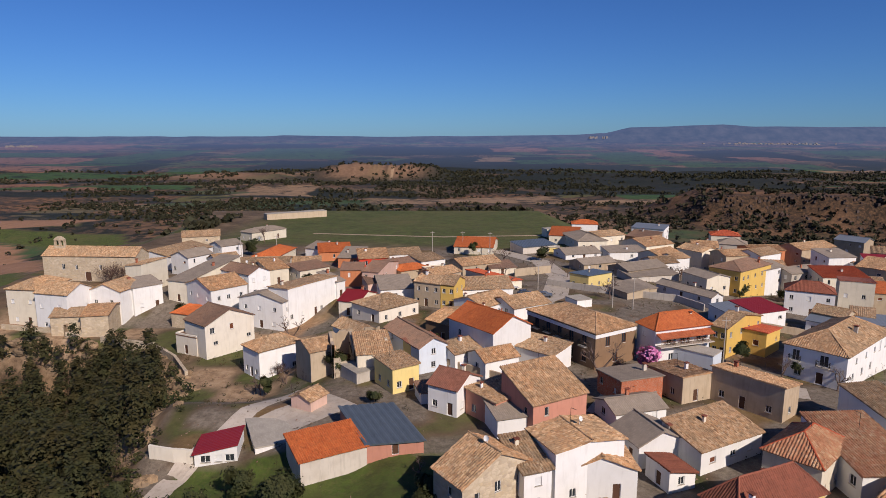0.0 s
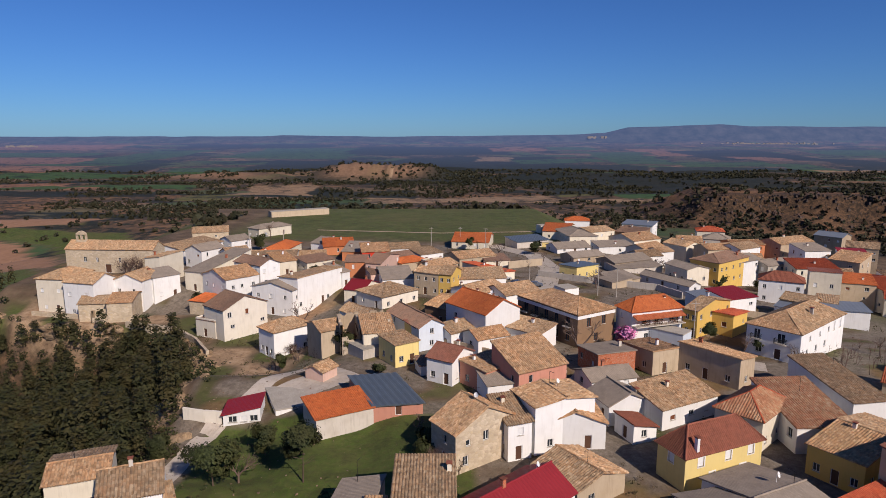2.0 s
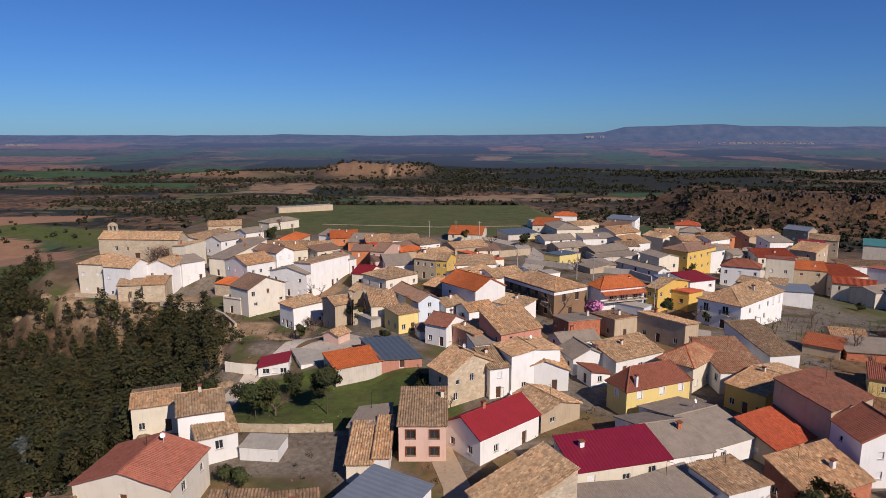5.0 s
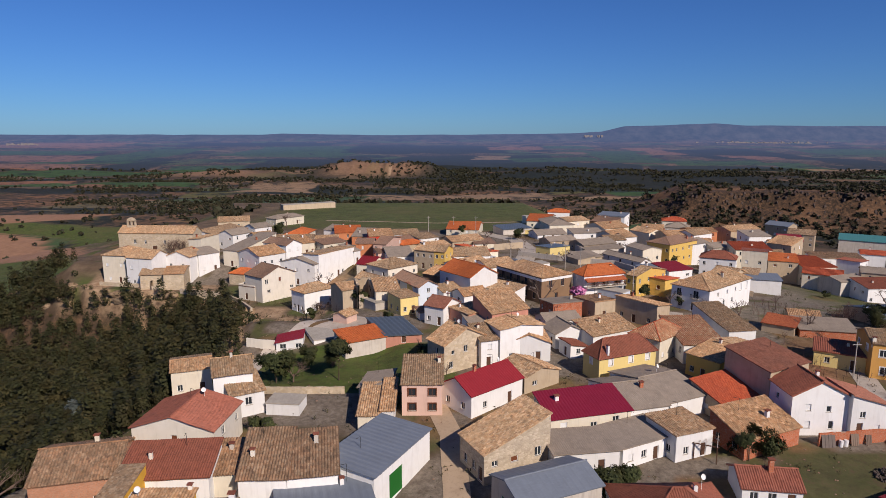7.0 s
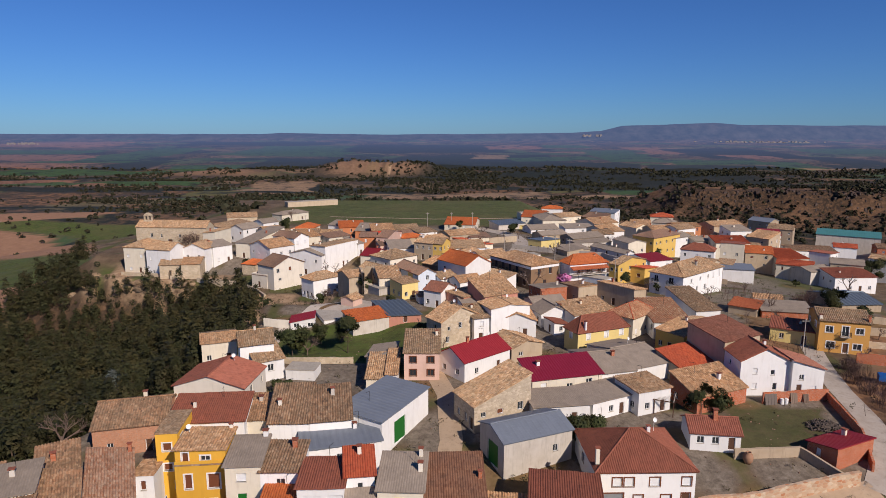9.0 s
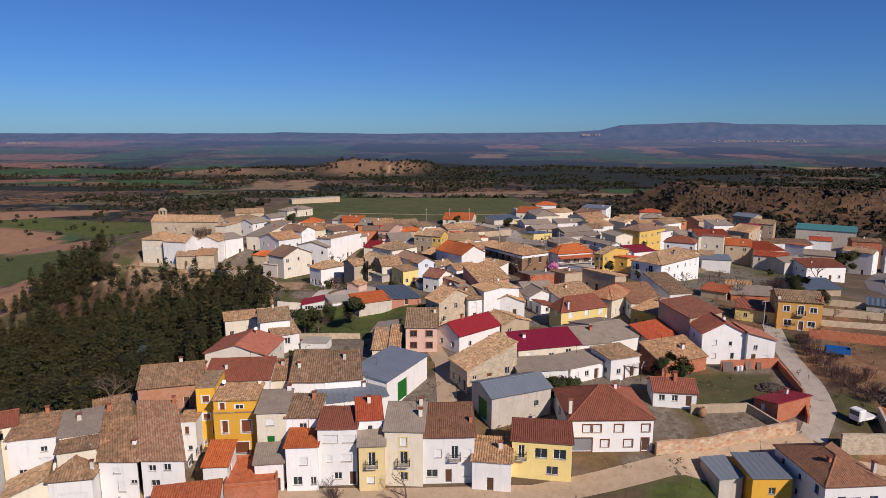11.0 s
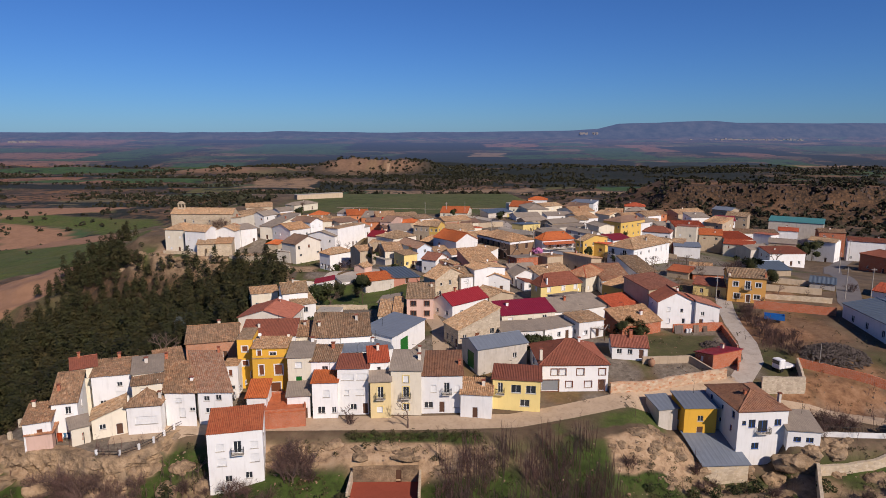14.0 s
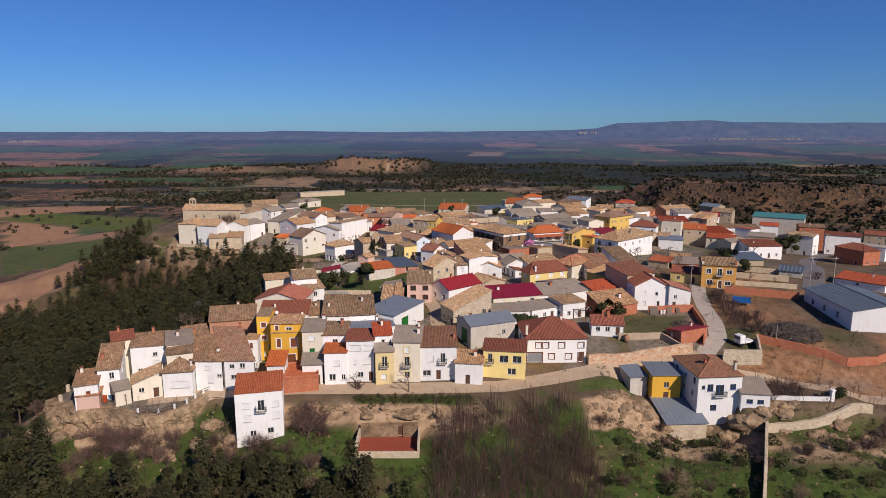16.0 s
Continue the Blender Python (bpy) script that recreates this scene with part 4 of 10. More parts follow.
front = step(-3.5, -6, GY)
slope_green = step(-0.2, 0.3, n1 * 0.6 + n2) * step(2, 8, beyond) * (1 - step(90, 120, beyond))
green_field = inside((-218, 196), (-466, 555), (-300, 440), (-237, 347), (-125, 200), (-146, 172), (-199, 206)) + inside((-542, 670), (-591, 743), (-520, 716), (-342, 669), (-190, 420), (-224, 399), (-406, 632)) + inside((-130, 250), (-225, 345), (-215, 370), (-120, 330))
orange_field = inside((-240, 128), (-207, 168), (-180, 199), (-148, 172), (-150, 156), (-178, 138)) + inside((-473, 565), (-310, 376), (-220, 343), (-433, 637), (-542, 670)) + inside((-700, 640), (-560, 760), (-420, 780), (-430, 730))
garden = step(-33, -30, GX) * (1 - step(2, 5, GX)) * step(58, 61, GY) * (1 - step(78, 81, GY - 0.25 * (GX + 12)))
greenR = step(66, 70, GX) * step(70, 90, GY) * (1 - step(150, 170, GY)) * (1 - step(128, 140, GX)) * step(-0.3, 0.3, n2 + 0.3)
bankside = step(-48, -44, GX) * (1 - step(-16, -12, GX)) * step(108, 114, GY) * (1 - step(140, 148, GY)) * step(-0.5, 0.2, n1 + n2)
village = step(4, 9, GY) * (1 - step(235, 250, GY)) * (1 - step(0, 1, beyond)) * (1 - step(105, 130, GX))
n3 = lattice_noise(GX / 4.5, GY / 4.5, 31)
R = np.clip(np.maximum.reduce([meadow * 0.85, bankside * 0.8, slope_green * 0.5, green_field, garden, greenR * 0.7, village * 0.6 * step(0.35, 0.55, n3 + 0.5 * n1)]), 0, 1)
G = np.clip(orange_field, 0, 1)
brow = step(0.5, 3, beyond) * (1 - step(7, 13, beyond + 4 * n1)) * step(-0.5, 0.2, n1 + n2)
lip_line = np.interp(GX, [-72, -69.5, -63, -58, -52.3, -47.4, -43.9, -41, -38], [-4, -5.5, -8.8, -8.4, -11, -11.4, -7.3, -0.4, 2])
brow = np.maximum(brow, step(-3, 0, edge_x(GY) - GX) * (1 - step(9, 16, beyond + 4 * n1)) * step(106, 114, GY) * (1 - step(148, 154, GY)) * step(-0.7, -0.2, n3))
bluff = step(-73, -70, GX) * (1 - step(-36, -30, GX)) * step(-3.2, -1.6, GY - lip_line + n1) * (1 - step(0.8, 2.5, GY - lip_line))
bank = step(-4, -5, GY) * (1 - step(-9, -11, GY + 2.0 * n1)) * step(-36, -30, GX) * (1 - step(8, 18, GX + 4 * n1))
bank += 0.9 * step(-5, -7, GY) * (1 - step(-15, -19, GY)) * step(36, 40, GX) * (1 - step(98, 104, GX)) * step(-0.1, 0.3, n1 + 0.4 * n3)
bank += 0.8 * step(-8, -10, GY) * (1 - step(-15, -19, GY)) * step(-40, -36, GX) * (1 - step(-16, -12, GX)) * step(0.1, 0.45, n1)
crag = inside((31, -4), (42, 0), (47, 3.5), (46, -6), (40, -9), (32, -9.5))
B = np.clip(np.maximum.reduce([brow, bank, bluff, crag]), 0, 1)
A = step(520, 680, GY + 60 * n2 + 0.25 * np.abs(GX)) + step(240, 300, beyond + 20 * n2) * step(150, 260, GY)
A = np.clip(A, 0, 1) * (1 - np.clip(green_field + orange_field, 0, 1))
side = (GY - 762) * 0.9 + (GX - 300) * 0.36
scarp_zone = step(-130, -60, side + 20 * n2) * (1 - step(110, 190, side)) * step(235, 300, GX + 15 * n2)
A = A * (1 - scarp_zone)
R = R * (1 - scarp_zone)
red = np.exp(-((GX + 210) / 165) ** 4 - ((GY - 1985) / 90) ** 2) + np.exp(-((GX + 700) / 200) ** 2 - ((GY - 1860) / 80) ** 2)
red = np.clip(red * 1.4, 0, 1)
G, A = np.maximum(G, red * 0.6), A * (1 - red)
hollow = step(-16, -30, GX) * step(92, 104, GY) * (1 - step(150, 160, GY)) * step(-1, 3, GX - edge_x(GY))
B = np.clip(B + hollow * step(0.0, 0.4, n1 - 0.3 * n2), 0, 1)
R = np.clip(np.maximum(R, hollow * step(-0.1, 0.3, -n1)), 0, 1)
verge = step(-5.2, -4.2, GY) * (1 - step(-2.9, -2.3, GY)) * step(-14, -11, GX) * (1 - step(9, 12, GX))
H = np.clip(scarp_zone + 0.85 * step(3, 12, beyond) * (1 - step(120, 140, beyond)) * (1 - step(190, 200, GY)) * (1 - slope_green * 0.6), 0, 1) * (1 - G) * (1 - np.clip(green_field, 0, 1))
T = np.clip(np.maximum(front * (1 - bank) * (1 - bluff) * (1 - crag) * step(-0.95, -0.45, n1 * 0.6 + n3 * 0.5), verge), 0, 1)
yard = step(66, 70, GX) * (1 - step(125, 140, GX)) * step(6, 10, GY) * (1 - step(66, 72, GY))
E_ = np.clip(yard * 0.55 * step(-0.4, 0.2, n1 + 0.3 * n3) + inside((75, 17), (76, 8), (90, 3), (112, 2), (112, 14), (99, 11), (92, 10.6)) * 0.95 + 0.5 * village * step(0.35, 0.6, n1 + 0.4 * n3), 0, 1)
P_ = np.clip(village * 0.9 * step(-0.35, 0.0, -n3 - 0.4 * n1) * (1 - yard), 0, 1)
T = np.maximum(T, yard * 0.55 * step(0.0, 0.4, lattice_noise(GX / 11, GY / 11, 81)))
lush = np.clip(step(-50, -46, GX) * (1 - step(-18, -12, GX)) * step(100, 106, GY) * (1 - step(134, 140, GY)) * step(-0.5, -0.1, n1 + 0.4 * n3) + inside((-34, 57), (4, 57), (6, 76), (-10, 82), (-36, 78)) + step(-0.5, 0.1, n1 + 0.5 * n3) * inside((23, -3.5), (43.5, 2), (45, 7.5), (24, 2.5)) + inside((24, -3.5), (31, -4), (31, -7), (24, -6)), 0, 1)
R, B, H, E_, P_ = np.maximum(R, lush), B * (1 - lush), H * (1 - lush), E_ * (1 - lush), P_ * (1 - lush)
shelf_floor = inside((-70, -5), (-62, -8.4), (-52, -10.6), (-47, -11), (-43.5, -7), (-40, 0), (-40, 4), (-70, 4))
T, R = T * (1 - shelf_floor), R * (1 - shelf_floor)
E_, H, P_ = E_ * (1 - shelf_floor), H * (1 - shelf_floor), np.maximum(P_, 0.85 * shelf_floor)
lawn = inside((46, 22), (57, 22), (65, 29), (66, 36), (50, 36))
T, P_, E_ = np.maximum(T, 0.55 * lawn), P_ * (1 - lawn), E_ * (1 - 0.7 * lawn)
duff = step(-17, -22, GY + 2 * n1) * (1 - step(-6, 2, GX)) * step(-0.6, 0.0, n3 + n2)
T, H = T * (1 - 0.75 * duff), np.maximum(H, 0.7 * duff)
brink = inside((-120, 140), (-84, 132), (-62, 122), (-47, 102), (-30, 102), (-26, 140), (-46, 146), (-56, 148), (-75, 150), (-80, 144), (-112, 150))
P_, E_ = P_ * (1 - brink) * step(-101, -95, GX), E_ * (1 - brink)
B = np.maximum(B, 0.9 * brink * step(-0.25, 0.15, n1 + 0.3 * n3))
R = np.maximum(R * (1 - brink), 0.85 * brink * step(0.2, 0.5, -n1 - 0.3 * n3))
E_ = np.maximum(E_, 0.55 * step(-0.3, 0.2, n1 + n3) * inside((60, 60), (90, 66), (112, 78), (108, 96), (76, 98), (66, 84)))
R, B = R * (1 - T), B * (1 - T)
E_ = np.clip(E_ + 0.65 * scarp_zone * step(12, 26, side) * step(-0.5, 0.3, lattice_noise(GX / 60, GY / 9, 71)) + 0.4 * scarp_zone * (1 - step(-22, -10, side)) * step(-0.2, 0.3, n2), 0, 1)
H = np.maximum(H, yard * 0.45 * step(-0.3, 0.4, n3 - 0.5 * n1))
cover = gme.color_attributes.new("cover", "FLOAT_COLOR", "POINT")
cover.data.foreach_set("color", np.stack([H, T, E_, P_], -1).astype(np.float32).ravel())
layer = gme.color_attributes.new("zone", "FLOAT_COLOR", "POINT")
layer.data.foreach_set("color", np.stack([R, G, B, np.clip(A, 0, 1)], -1).astype(np.float32).ravel())
gme.materials.append(ground_material())
gme.polygons.foreach_set("use_smooth", [True] * len(gme.polygons))
ground = tagged(new("ground", gme), "hilltop ground of earth, grass, rock and fields falling to a plain", "ground", kind="structure")


def gz(x, y):
    return float(ground_z(x, y))


# distant country and table-topped ranges
def ranges():
    m, nt, b = material("far_country", 1.0)
    co = nt.nodes.new("ShaderNodeTexCoord").outputs["Object"]
    # fields muted toward a dull blue-grey, haze put into the base colour
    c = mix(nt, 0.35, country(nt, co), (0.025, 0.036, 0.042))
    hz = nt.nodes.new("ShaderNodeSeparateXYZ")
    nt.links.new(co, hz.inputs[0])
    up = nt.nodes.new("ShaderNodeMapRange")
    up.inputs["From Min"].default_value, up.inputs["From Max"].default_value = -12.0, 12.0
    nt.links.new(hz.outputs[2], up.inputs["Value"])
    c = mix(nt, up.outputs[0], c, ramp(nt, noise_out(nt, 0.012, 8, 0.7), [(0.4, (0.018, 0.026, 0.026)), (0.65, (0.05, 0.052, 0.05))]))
    nt.links.new(c, b.inputs["Base Color"])
    # blue emission that strengthens with distance, painted in for haze
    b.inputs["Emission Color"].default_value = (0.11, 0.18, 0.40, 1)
    haze_glow = nt.nodes.new("ShaderNodeMapRange")
    haze_glow.inputs["From Min"].default_value, haze_glow.inputs["From Max"].default_value = 2250, 4650
    haze_glow.inputs["To Min"].default_value, haze_glow.inputs["To Max"].default_value = 0.07, 0.42
    nt.links.new(hz.outputs[1], haze_glow.inputs["Value"]), nt.links.new(haze_glow.outputs[0], b.inputs["Emission Strength"])
    bm = bmesh.new()
    prof = lambda x: np.interp(x, [-4700, -2400, -1300, -1150, -500, 300, 700, 1000, 1180, 1330, 1900, 2000, 2200, 2900, 4700],
                               [38, 36, 38, 46, 34, 40, 44, 52, 62, 102, 116, 120, 108, 104, 110])
    ys = [2250, 2330, 2600, 2900, 3200, 3500, 3800, 4100, 4300, 4400, 4470, 4540, 4620, 4850]
    prev = None
    for x in np.linspace(-4700, 4700, 300):
        hgt = float(prof(x)) + 3 * float(lattice_noise(x / 160, 0.5, 9))
        col = []
        for k, yy in enumerate(ys):
            base = -78 + 0.03256 * (yy - 2250) + 5 * float(lattice_noise(x / 330, yy / 260, 14))
            lift = float(step(4350, 4620, yy))
            zz = base * (1 - lift) + hgt * lift
            if k == 0:
                zz = -96
            if k == len(ys) - 1:
                zz = hgt - 25
            col.append(bm.verts.new((x, yy + 25 * float(lattice_noise(x / 200, k, 15)), zz)))
        if prev:
            for a in range(len(col) - 1):
                bm.faces.new((prev[a], col[a], col[a + 1], prev[a + 1]))
        prev = col
    for f in bm.faces:
        f.smooth = True
    tagged(mesh_ob("backdrop", bm, m), "distant country and table-topped hills with a painted blue haze", "hills", kind="structure")


ranges()
TOWN = plain("far_whitewash", (0.24, 0.22, 0.22), 0.9)
town_rng = random.Random(8)


def far_town(x, y, z, rx, ry, n):
    bm = bmesh.new()
    for _ in range(n):
        px, py = town_rng.gauss(x, rx), town_rng.gauss(y, ry)
        s, hh = town_rng.uniform(4, 8), town_rng.uniform(4, 7)
        pz = z + (py - y) * 0.06
        box(bm, px - s, px + s, py - s / 2, py + s / 2, pz - 8, pz + hh)
    tagged(mesh_ob("far_town", bm, TOWN), "tiny white far-off town on the plain", "town", kind="stuff")


far_town(1090, 4480, 30, 45, 18, 16)
far_town(2140, 4180, -13, 150, 40, 90)
far_town(-2560, 3900, -22, 60, 30, 25)


# ---- trees ----
BARK = plain("bark", (0.10, 0.07, 0.05), 0.95)
TWIG = plain("bare_twigs", (0.16, 0.11, 0.085), 0.95)
def leaf_material(name, a, b_):
    m, nt, b = material(name, 0.8)
    g = nt.nodes.new("ShaderNodeNewGeometry")
    c = ramp(nt, g.outputs["Random Per Island"], [(0, a), (1, b_)])
    c = tint_by_object(nt, c, 0.35)
    c = mix(nt, ramp(nt, noise_out(nt, 0.22, 4, 0.6), [(0.42, (0, 0, 0)), (0.62, (0.75, 0.75, 0.75))]), c, tuple(k * q for k, q in zip(b_, (1.25, 0.95, 0.9))))
    nt.links.new(c, b.inputs["Base Color"])
    return m


NEEDLE = leaf_material("pine_needles", (0.022, 0.026, 0.009), (0.040, 0.040, 0.013))
LEAF = leaf_material("evergreen_leaves", (0.018, 0.025, 0.008), (0.052, 0.064, 0.020))
FIR = leaf_material("blue_fir_needles", (0.05, 0.075, 0.065), (0.10, 0.13, 0.12))
BLOSSOM = leaf_material("pink_blossom", (0.42, 0.12, 0.28), (0.62, 0.25, 0.45))


def crown_mesh(rng, height, radius, clumps, kind, leaf=0.34, per=11):
    bm = bmesh.new()
    lobes = [(rng.uniform(0, math.tau), rng.uniform(0.25, 0.75), rng.uniform(0.35, 0.85), rng.uniform(0.3, 0.5)) for _ in range(7)]
    for _ in range(clumps):
        t = rng.random() ** (0.75 if kind != "round" else 0.6)
        if kind == "pine":
            zc = height * (0.22 + 0.76 * t)
            r = radius * (1 - t) ** 0.62 * (0.55 + 0.45 * math.sin(zc * 2.6) ** 2) * math.sqrt(rng.uniform(0.15, 1))
        elif kind == "cone":
            zc = height * (0.08 + 0.9 * t)
            r = radius * (1 - t) * (0.6 + 0.4 * abs(math.sin(zc * 3.1))) * math.sqrt(rng.uniform(0.3, 1))
        else:
            zc = height * (0.25 + 0.72 * rng.random())
            q = (zc / height - 0.6) / 0.42
            r = radius * math.sqrt(max(0.05, 1 - q * q)) * math.sqrt(rng.uniform(0.1, 1)) * rng.uniform(0.7, 1.12)
        a = rng.uniform(0, math.tau)
        c = Vector((r * math.cos(a), r * math.sin(a), zc))
        if kind == "round":
            la, lr, lz, ls = rng.choice(lobes)
            d = Vector((rng.gauss(0, 1), rng.gauss(0, 1), rng.gauss(0, 0.8))).normalized() * radius * ls * rng.uniform(0.5, 1.1)
            c = Vector((math.cos(la) * lr * radius, math.sin(la) * lr * radius, lz * height)) + d
        s = leaf * rng.uniform(0.7, 1.5)
        for _ in range(per):
            p = c + Vector((rng.gauss(0, 1), rng.gauss(0, 1), rng.gauss(0, 0.6))) * s * 0.8
            out = Vector((p.x, p.y, (p.z - 0.42 * height) * 0.7)).normalized() + Vector((rng.gauss(0, 0.24), rng.gauss(0, 0.24), rng.gauss(0, 0.24)))
            u = out.cross(Vector((rng.gauss(0, 1), rng.gauss(0, 1), rng.gauss(0, 1)))).normalized()
            v = out.cross(u).normalized() * s * (0.5 if kind == 'round' else 0.42)
            u = u * s * (0.75 if kind == 'round' else 0.8)
            bm.faces.new([bm.verts.new(k) for k in (p - u, p + v, p + u * 0.9, p - v)])
    me = bpy.data.meshes.new("crown")
    bm.to_mesh(me)
    bm.free()
    return me


def limb(bm, rng, p, dirn, length, r, depth):
    q = p + dirn * length
    tube(bm, p, q, r, r * 0.65, 5 if r > 0.05 else 3)
    if depth == 0:
        return
    for _ in range(rng.choice((2, 3, 3)) if depth > 1 else 3):
        nd = (dirn + Vector((rng.gauss(0, 0.55), rng.gauss(0, 0.55), rng.gauss(0.12, 0.3)))).normalized()
        limb(bm, rng, p.lerp(q, rng.uniform(0.55, 1.0)), nd, length * rng.uniform(0.6, 0.85), r * 0.6, depth - 1)


def tree(name, label, crown, crown_mat, height, trunk_r, rng, category="tree"):
    t = new(name)
    bm = bmesh.new()
    lean = Vector((rng.uniform(-0.06, 0.06), rng.uniform(-0.06, 0.06), 1)).normalized()
    top_k = 0.8 if crown_mat in (NEEDLE, FIR) else 0.5
    tube(bm, (0, 0, -0.5), lean * height * top_k, trunk_r, trunk_r * 0.3, 7)
    for i in range(7):
        z0 = height * rng.uniform(0.25, top_k)
        a = rng.uniform(0, math.tau)
        tube(bm, lean * z0, lean * z0 + Vector((math.cos(a), math.sin(a), 0.5)) * height * 0.18, trunk_r * 0.35, trunk_r * 0.1, 5)
    part("trunk", bm, BARK, t)
    if crown.materials:
        crown = crown
    else:
        crown.materials.append(crown_mat)
    c = new("crown", crown)
    c.parent = t
    return tagged(t, label, category)


def bare_tree(name, label, height, rng, levels=5, mat=None):
    t = new(name)
    bm = bmesh.new()
    limb(bm, rng, Vector((0, 0, -0.3)), Vector((rng.uniform(-0.1, 0.1), rng.uniform(-0.1, 0.1), 1)).normalized(), height * 0.30, height * 0.028, levels)
    part("trunk", bm, mat or TWIG, t)
    return tagged(t, label, "tree")


rng = random.Random(5)
PINES = [tree("pine_tree", "dark green pine on the wooded slope", crown_mesh(rng, hh, rr, 135, "pine", 0.29, 7), NEEDLE, hh, 0.16, rng) for hh, rr in ((8.5, 2.6), (7.2, 2.4), (9.5, 2.9), (6.0, 2.2))]
spots = []
grid = collections.defaultdict(list)
tries = 0
while len(spots) < 1250 and tries < 60000:
    tries += 1
    yy = rng.uniform(-30, 188)
    xx = rng.uniform(max(-186, -0.74 * (yy + 122) - 8), float(edge_x(yy)) - 2.5)
    if (yy < -2 and xx > -78) or yy > np.interp(xx, [-186, -178, -157, -135, -122], [130, 136, 152, 176, 190]):
        continue
    clump = float(lattice_noise(xx / 14, yy / 14, 11))
    cell = (int(xx // 3), int(yy // 3))
    near = [q for a in (-1, 0, 1) for b in (-1, 0, 1) for q in grid[cell[0] + a, cell[1] + b]]
    if clump < -0.5 - 0.3 * (xx < -110 or yy > 90) or (yy > 128 and xx > edge_x(yy) - 5) or any((xx - a) ** 2 + (yy - b) ** 2 < 9.5 for a, b in near):
        continue
    if xx < -150 and yy < 150 and lattice_noise(xx / 20, yy / 20, 41) < -0.1:
        continue
    spots.append((xx, yy))
    grid[cell].append((xx, yy))
spots.sort(key=lambda p: p[1] - 0.6 * p[0] if p[1] < 120 else 400)
low_pines = []
tries = 0
while len(low_pines) < 190 and tries < 9000:
    tries += 1
    xx, yy = rng.uniform(-80, -8), rng.uniform(-44, -14)
    if yy > -16 - 7 * step(-66, -56, xx) * (1 - step(-44, -36, xx)) - 3 * step(-24, -16, xx) or xx > -20 + 0.5 * (yy + 20) and yy > -24 or any((xx - a) ** 2 + (yy - b) ** 2 < 4.4 for a, b in low_pines):
        continue
    if lattice_noise(xx / 6, yy / 6, 44) < -0.55 or (xx > -42 and yy > -21.5):
        continue
    low_pines.append((xx, yy))
singles = low_pines + spots[:172]
for i, (xx, yy) in enumerate(singles):
    s = rng.uniform(0.6, 1.25) * (1.1 if i < len(low_pines) else 1.0)
    m = Matrix.LocRotScale((xx, yy, gz(xx, yy)), Euler((0, 0, rng.uniform(0, 6.28))), None)
    o = PINES[i] if i < 4 else copy_thing(PINES[i % 4], m)
    o.matrix_world = m
    o.scale = (s, s, s * rng.uniform(0.85, 1.15))
    tagged(o, group="pines on the slope")


def wood(name, label, places, mat):
    """Uncountable pines of the deeper wood in one mesh."""
    kinds = []
    for hh, rr in ((8.0, 2.6), (6.6, 2.3), (9.2, 2.7)):
        me = crown_mesh(rng, hh, rr, 84, "pine", 0.36, 5)
        co = np.empty(len(me.vertices) * 3, np.float32)
        me.vertices.foreach_get("co", co)
        kinds.append(co.reshape(-1, 3))
        bpy.data.meshes.remove(me)
    out = []
    for k, (x, y) in enumerate(places):
        a, s = rng.uniform(0, math.tau), rng.uniform(0.7, 1.35)
        c = kinds[k % 3] * s
        out.append(np.stack([c[:, 0] * math.cos(a) - c[:, 1] * math.sin(a) + x, c[:, 0] * math.sin(a) + c[:, 1] * math.cos(a) + y, c[:, 2] + gz(x, y)], -1))
    v = np.concatenate(out)
    n = len(v) // 4
    me = bpy.data.meshes.new(name)
    me.vertices.add(4 * n), me.loops.add(4 * n), me.polygons.add(n)
    me.vertices.foreach_set("co", v.astype(np.float32).ravel())
    me.loops.foreach_set("vertex_index", np.arange(4 * n, dtype=np.int32))
    me.polygons.foreach_set("loop_start", np.arange(0, 4 * n, 4, dtype=np.int32))
    me.update(calc_edges=True)
    me.materials.append(mat)
    return tagged(new(name, me), label, "trees", kind="stuff")


wood("pine_wood", "dense dark pines further down the slope", spots[172:], NEEDLE)


def scatter(name, label, category, spots_, mat, leaves, rng_, squash=0.8, leaf=0.24):
    """Many far or uncountable shrubs and trees as one sheet of leaves: x, y, radius."""
    v, f = [], []
    for x, y, r in spots_:
        z = gz(x, y)
        for _ in range(leaves):
            a, b = rng_.uniform(0, math.tau), rng_.random()
            q = r * math.sqrt(rng_.uniform(0.1, 1))
            c = np.array([x + q * math.cos(a) * math.sqrt(max(0.1, 1 - (2 * b - 1) ** 2)), y + q * math.sin(a) * math.sqrt(max(0.1, 1 - (2 * b - 1) ** 2)), z + 2 * r * squash * b])
            u = np.array([rng_.gauss(0, 1), rng_.gauss(0, 1), rng_.gauss(0, 0.8)])
            u *= r * leaf / np.linalg.norm(u)
            w = np.cross(u, [rng_.gauss(0, 1), rng_.gauss(0, 1), rng_.gauss(0, 1)])
            w *= r * leaf * 0.75 / max(1e-6, np.linalg.norm(w))
            n = len(v)
            v += [tuple(c - u), tuple(c + w), tuple(c + u), tuple(c - w)]
            f.append((n, n + 1, n + 2, n + 3))
    me = bpy.data.meshes.new(name)
    me.from_pydata(v, [], f)
    me.materials.append(mat)
    return tagged(new(name, me), label, category, kind="stuff")


SCRUB = leaf_material("scrub_leaves", (0.014, 0.018, 0.009), (0.036, 0.037, 0.018))
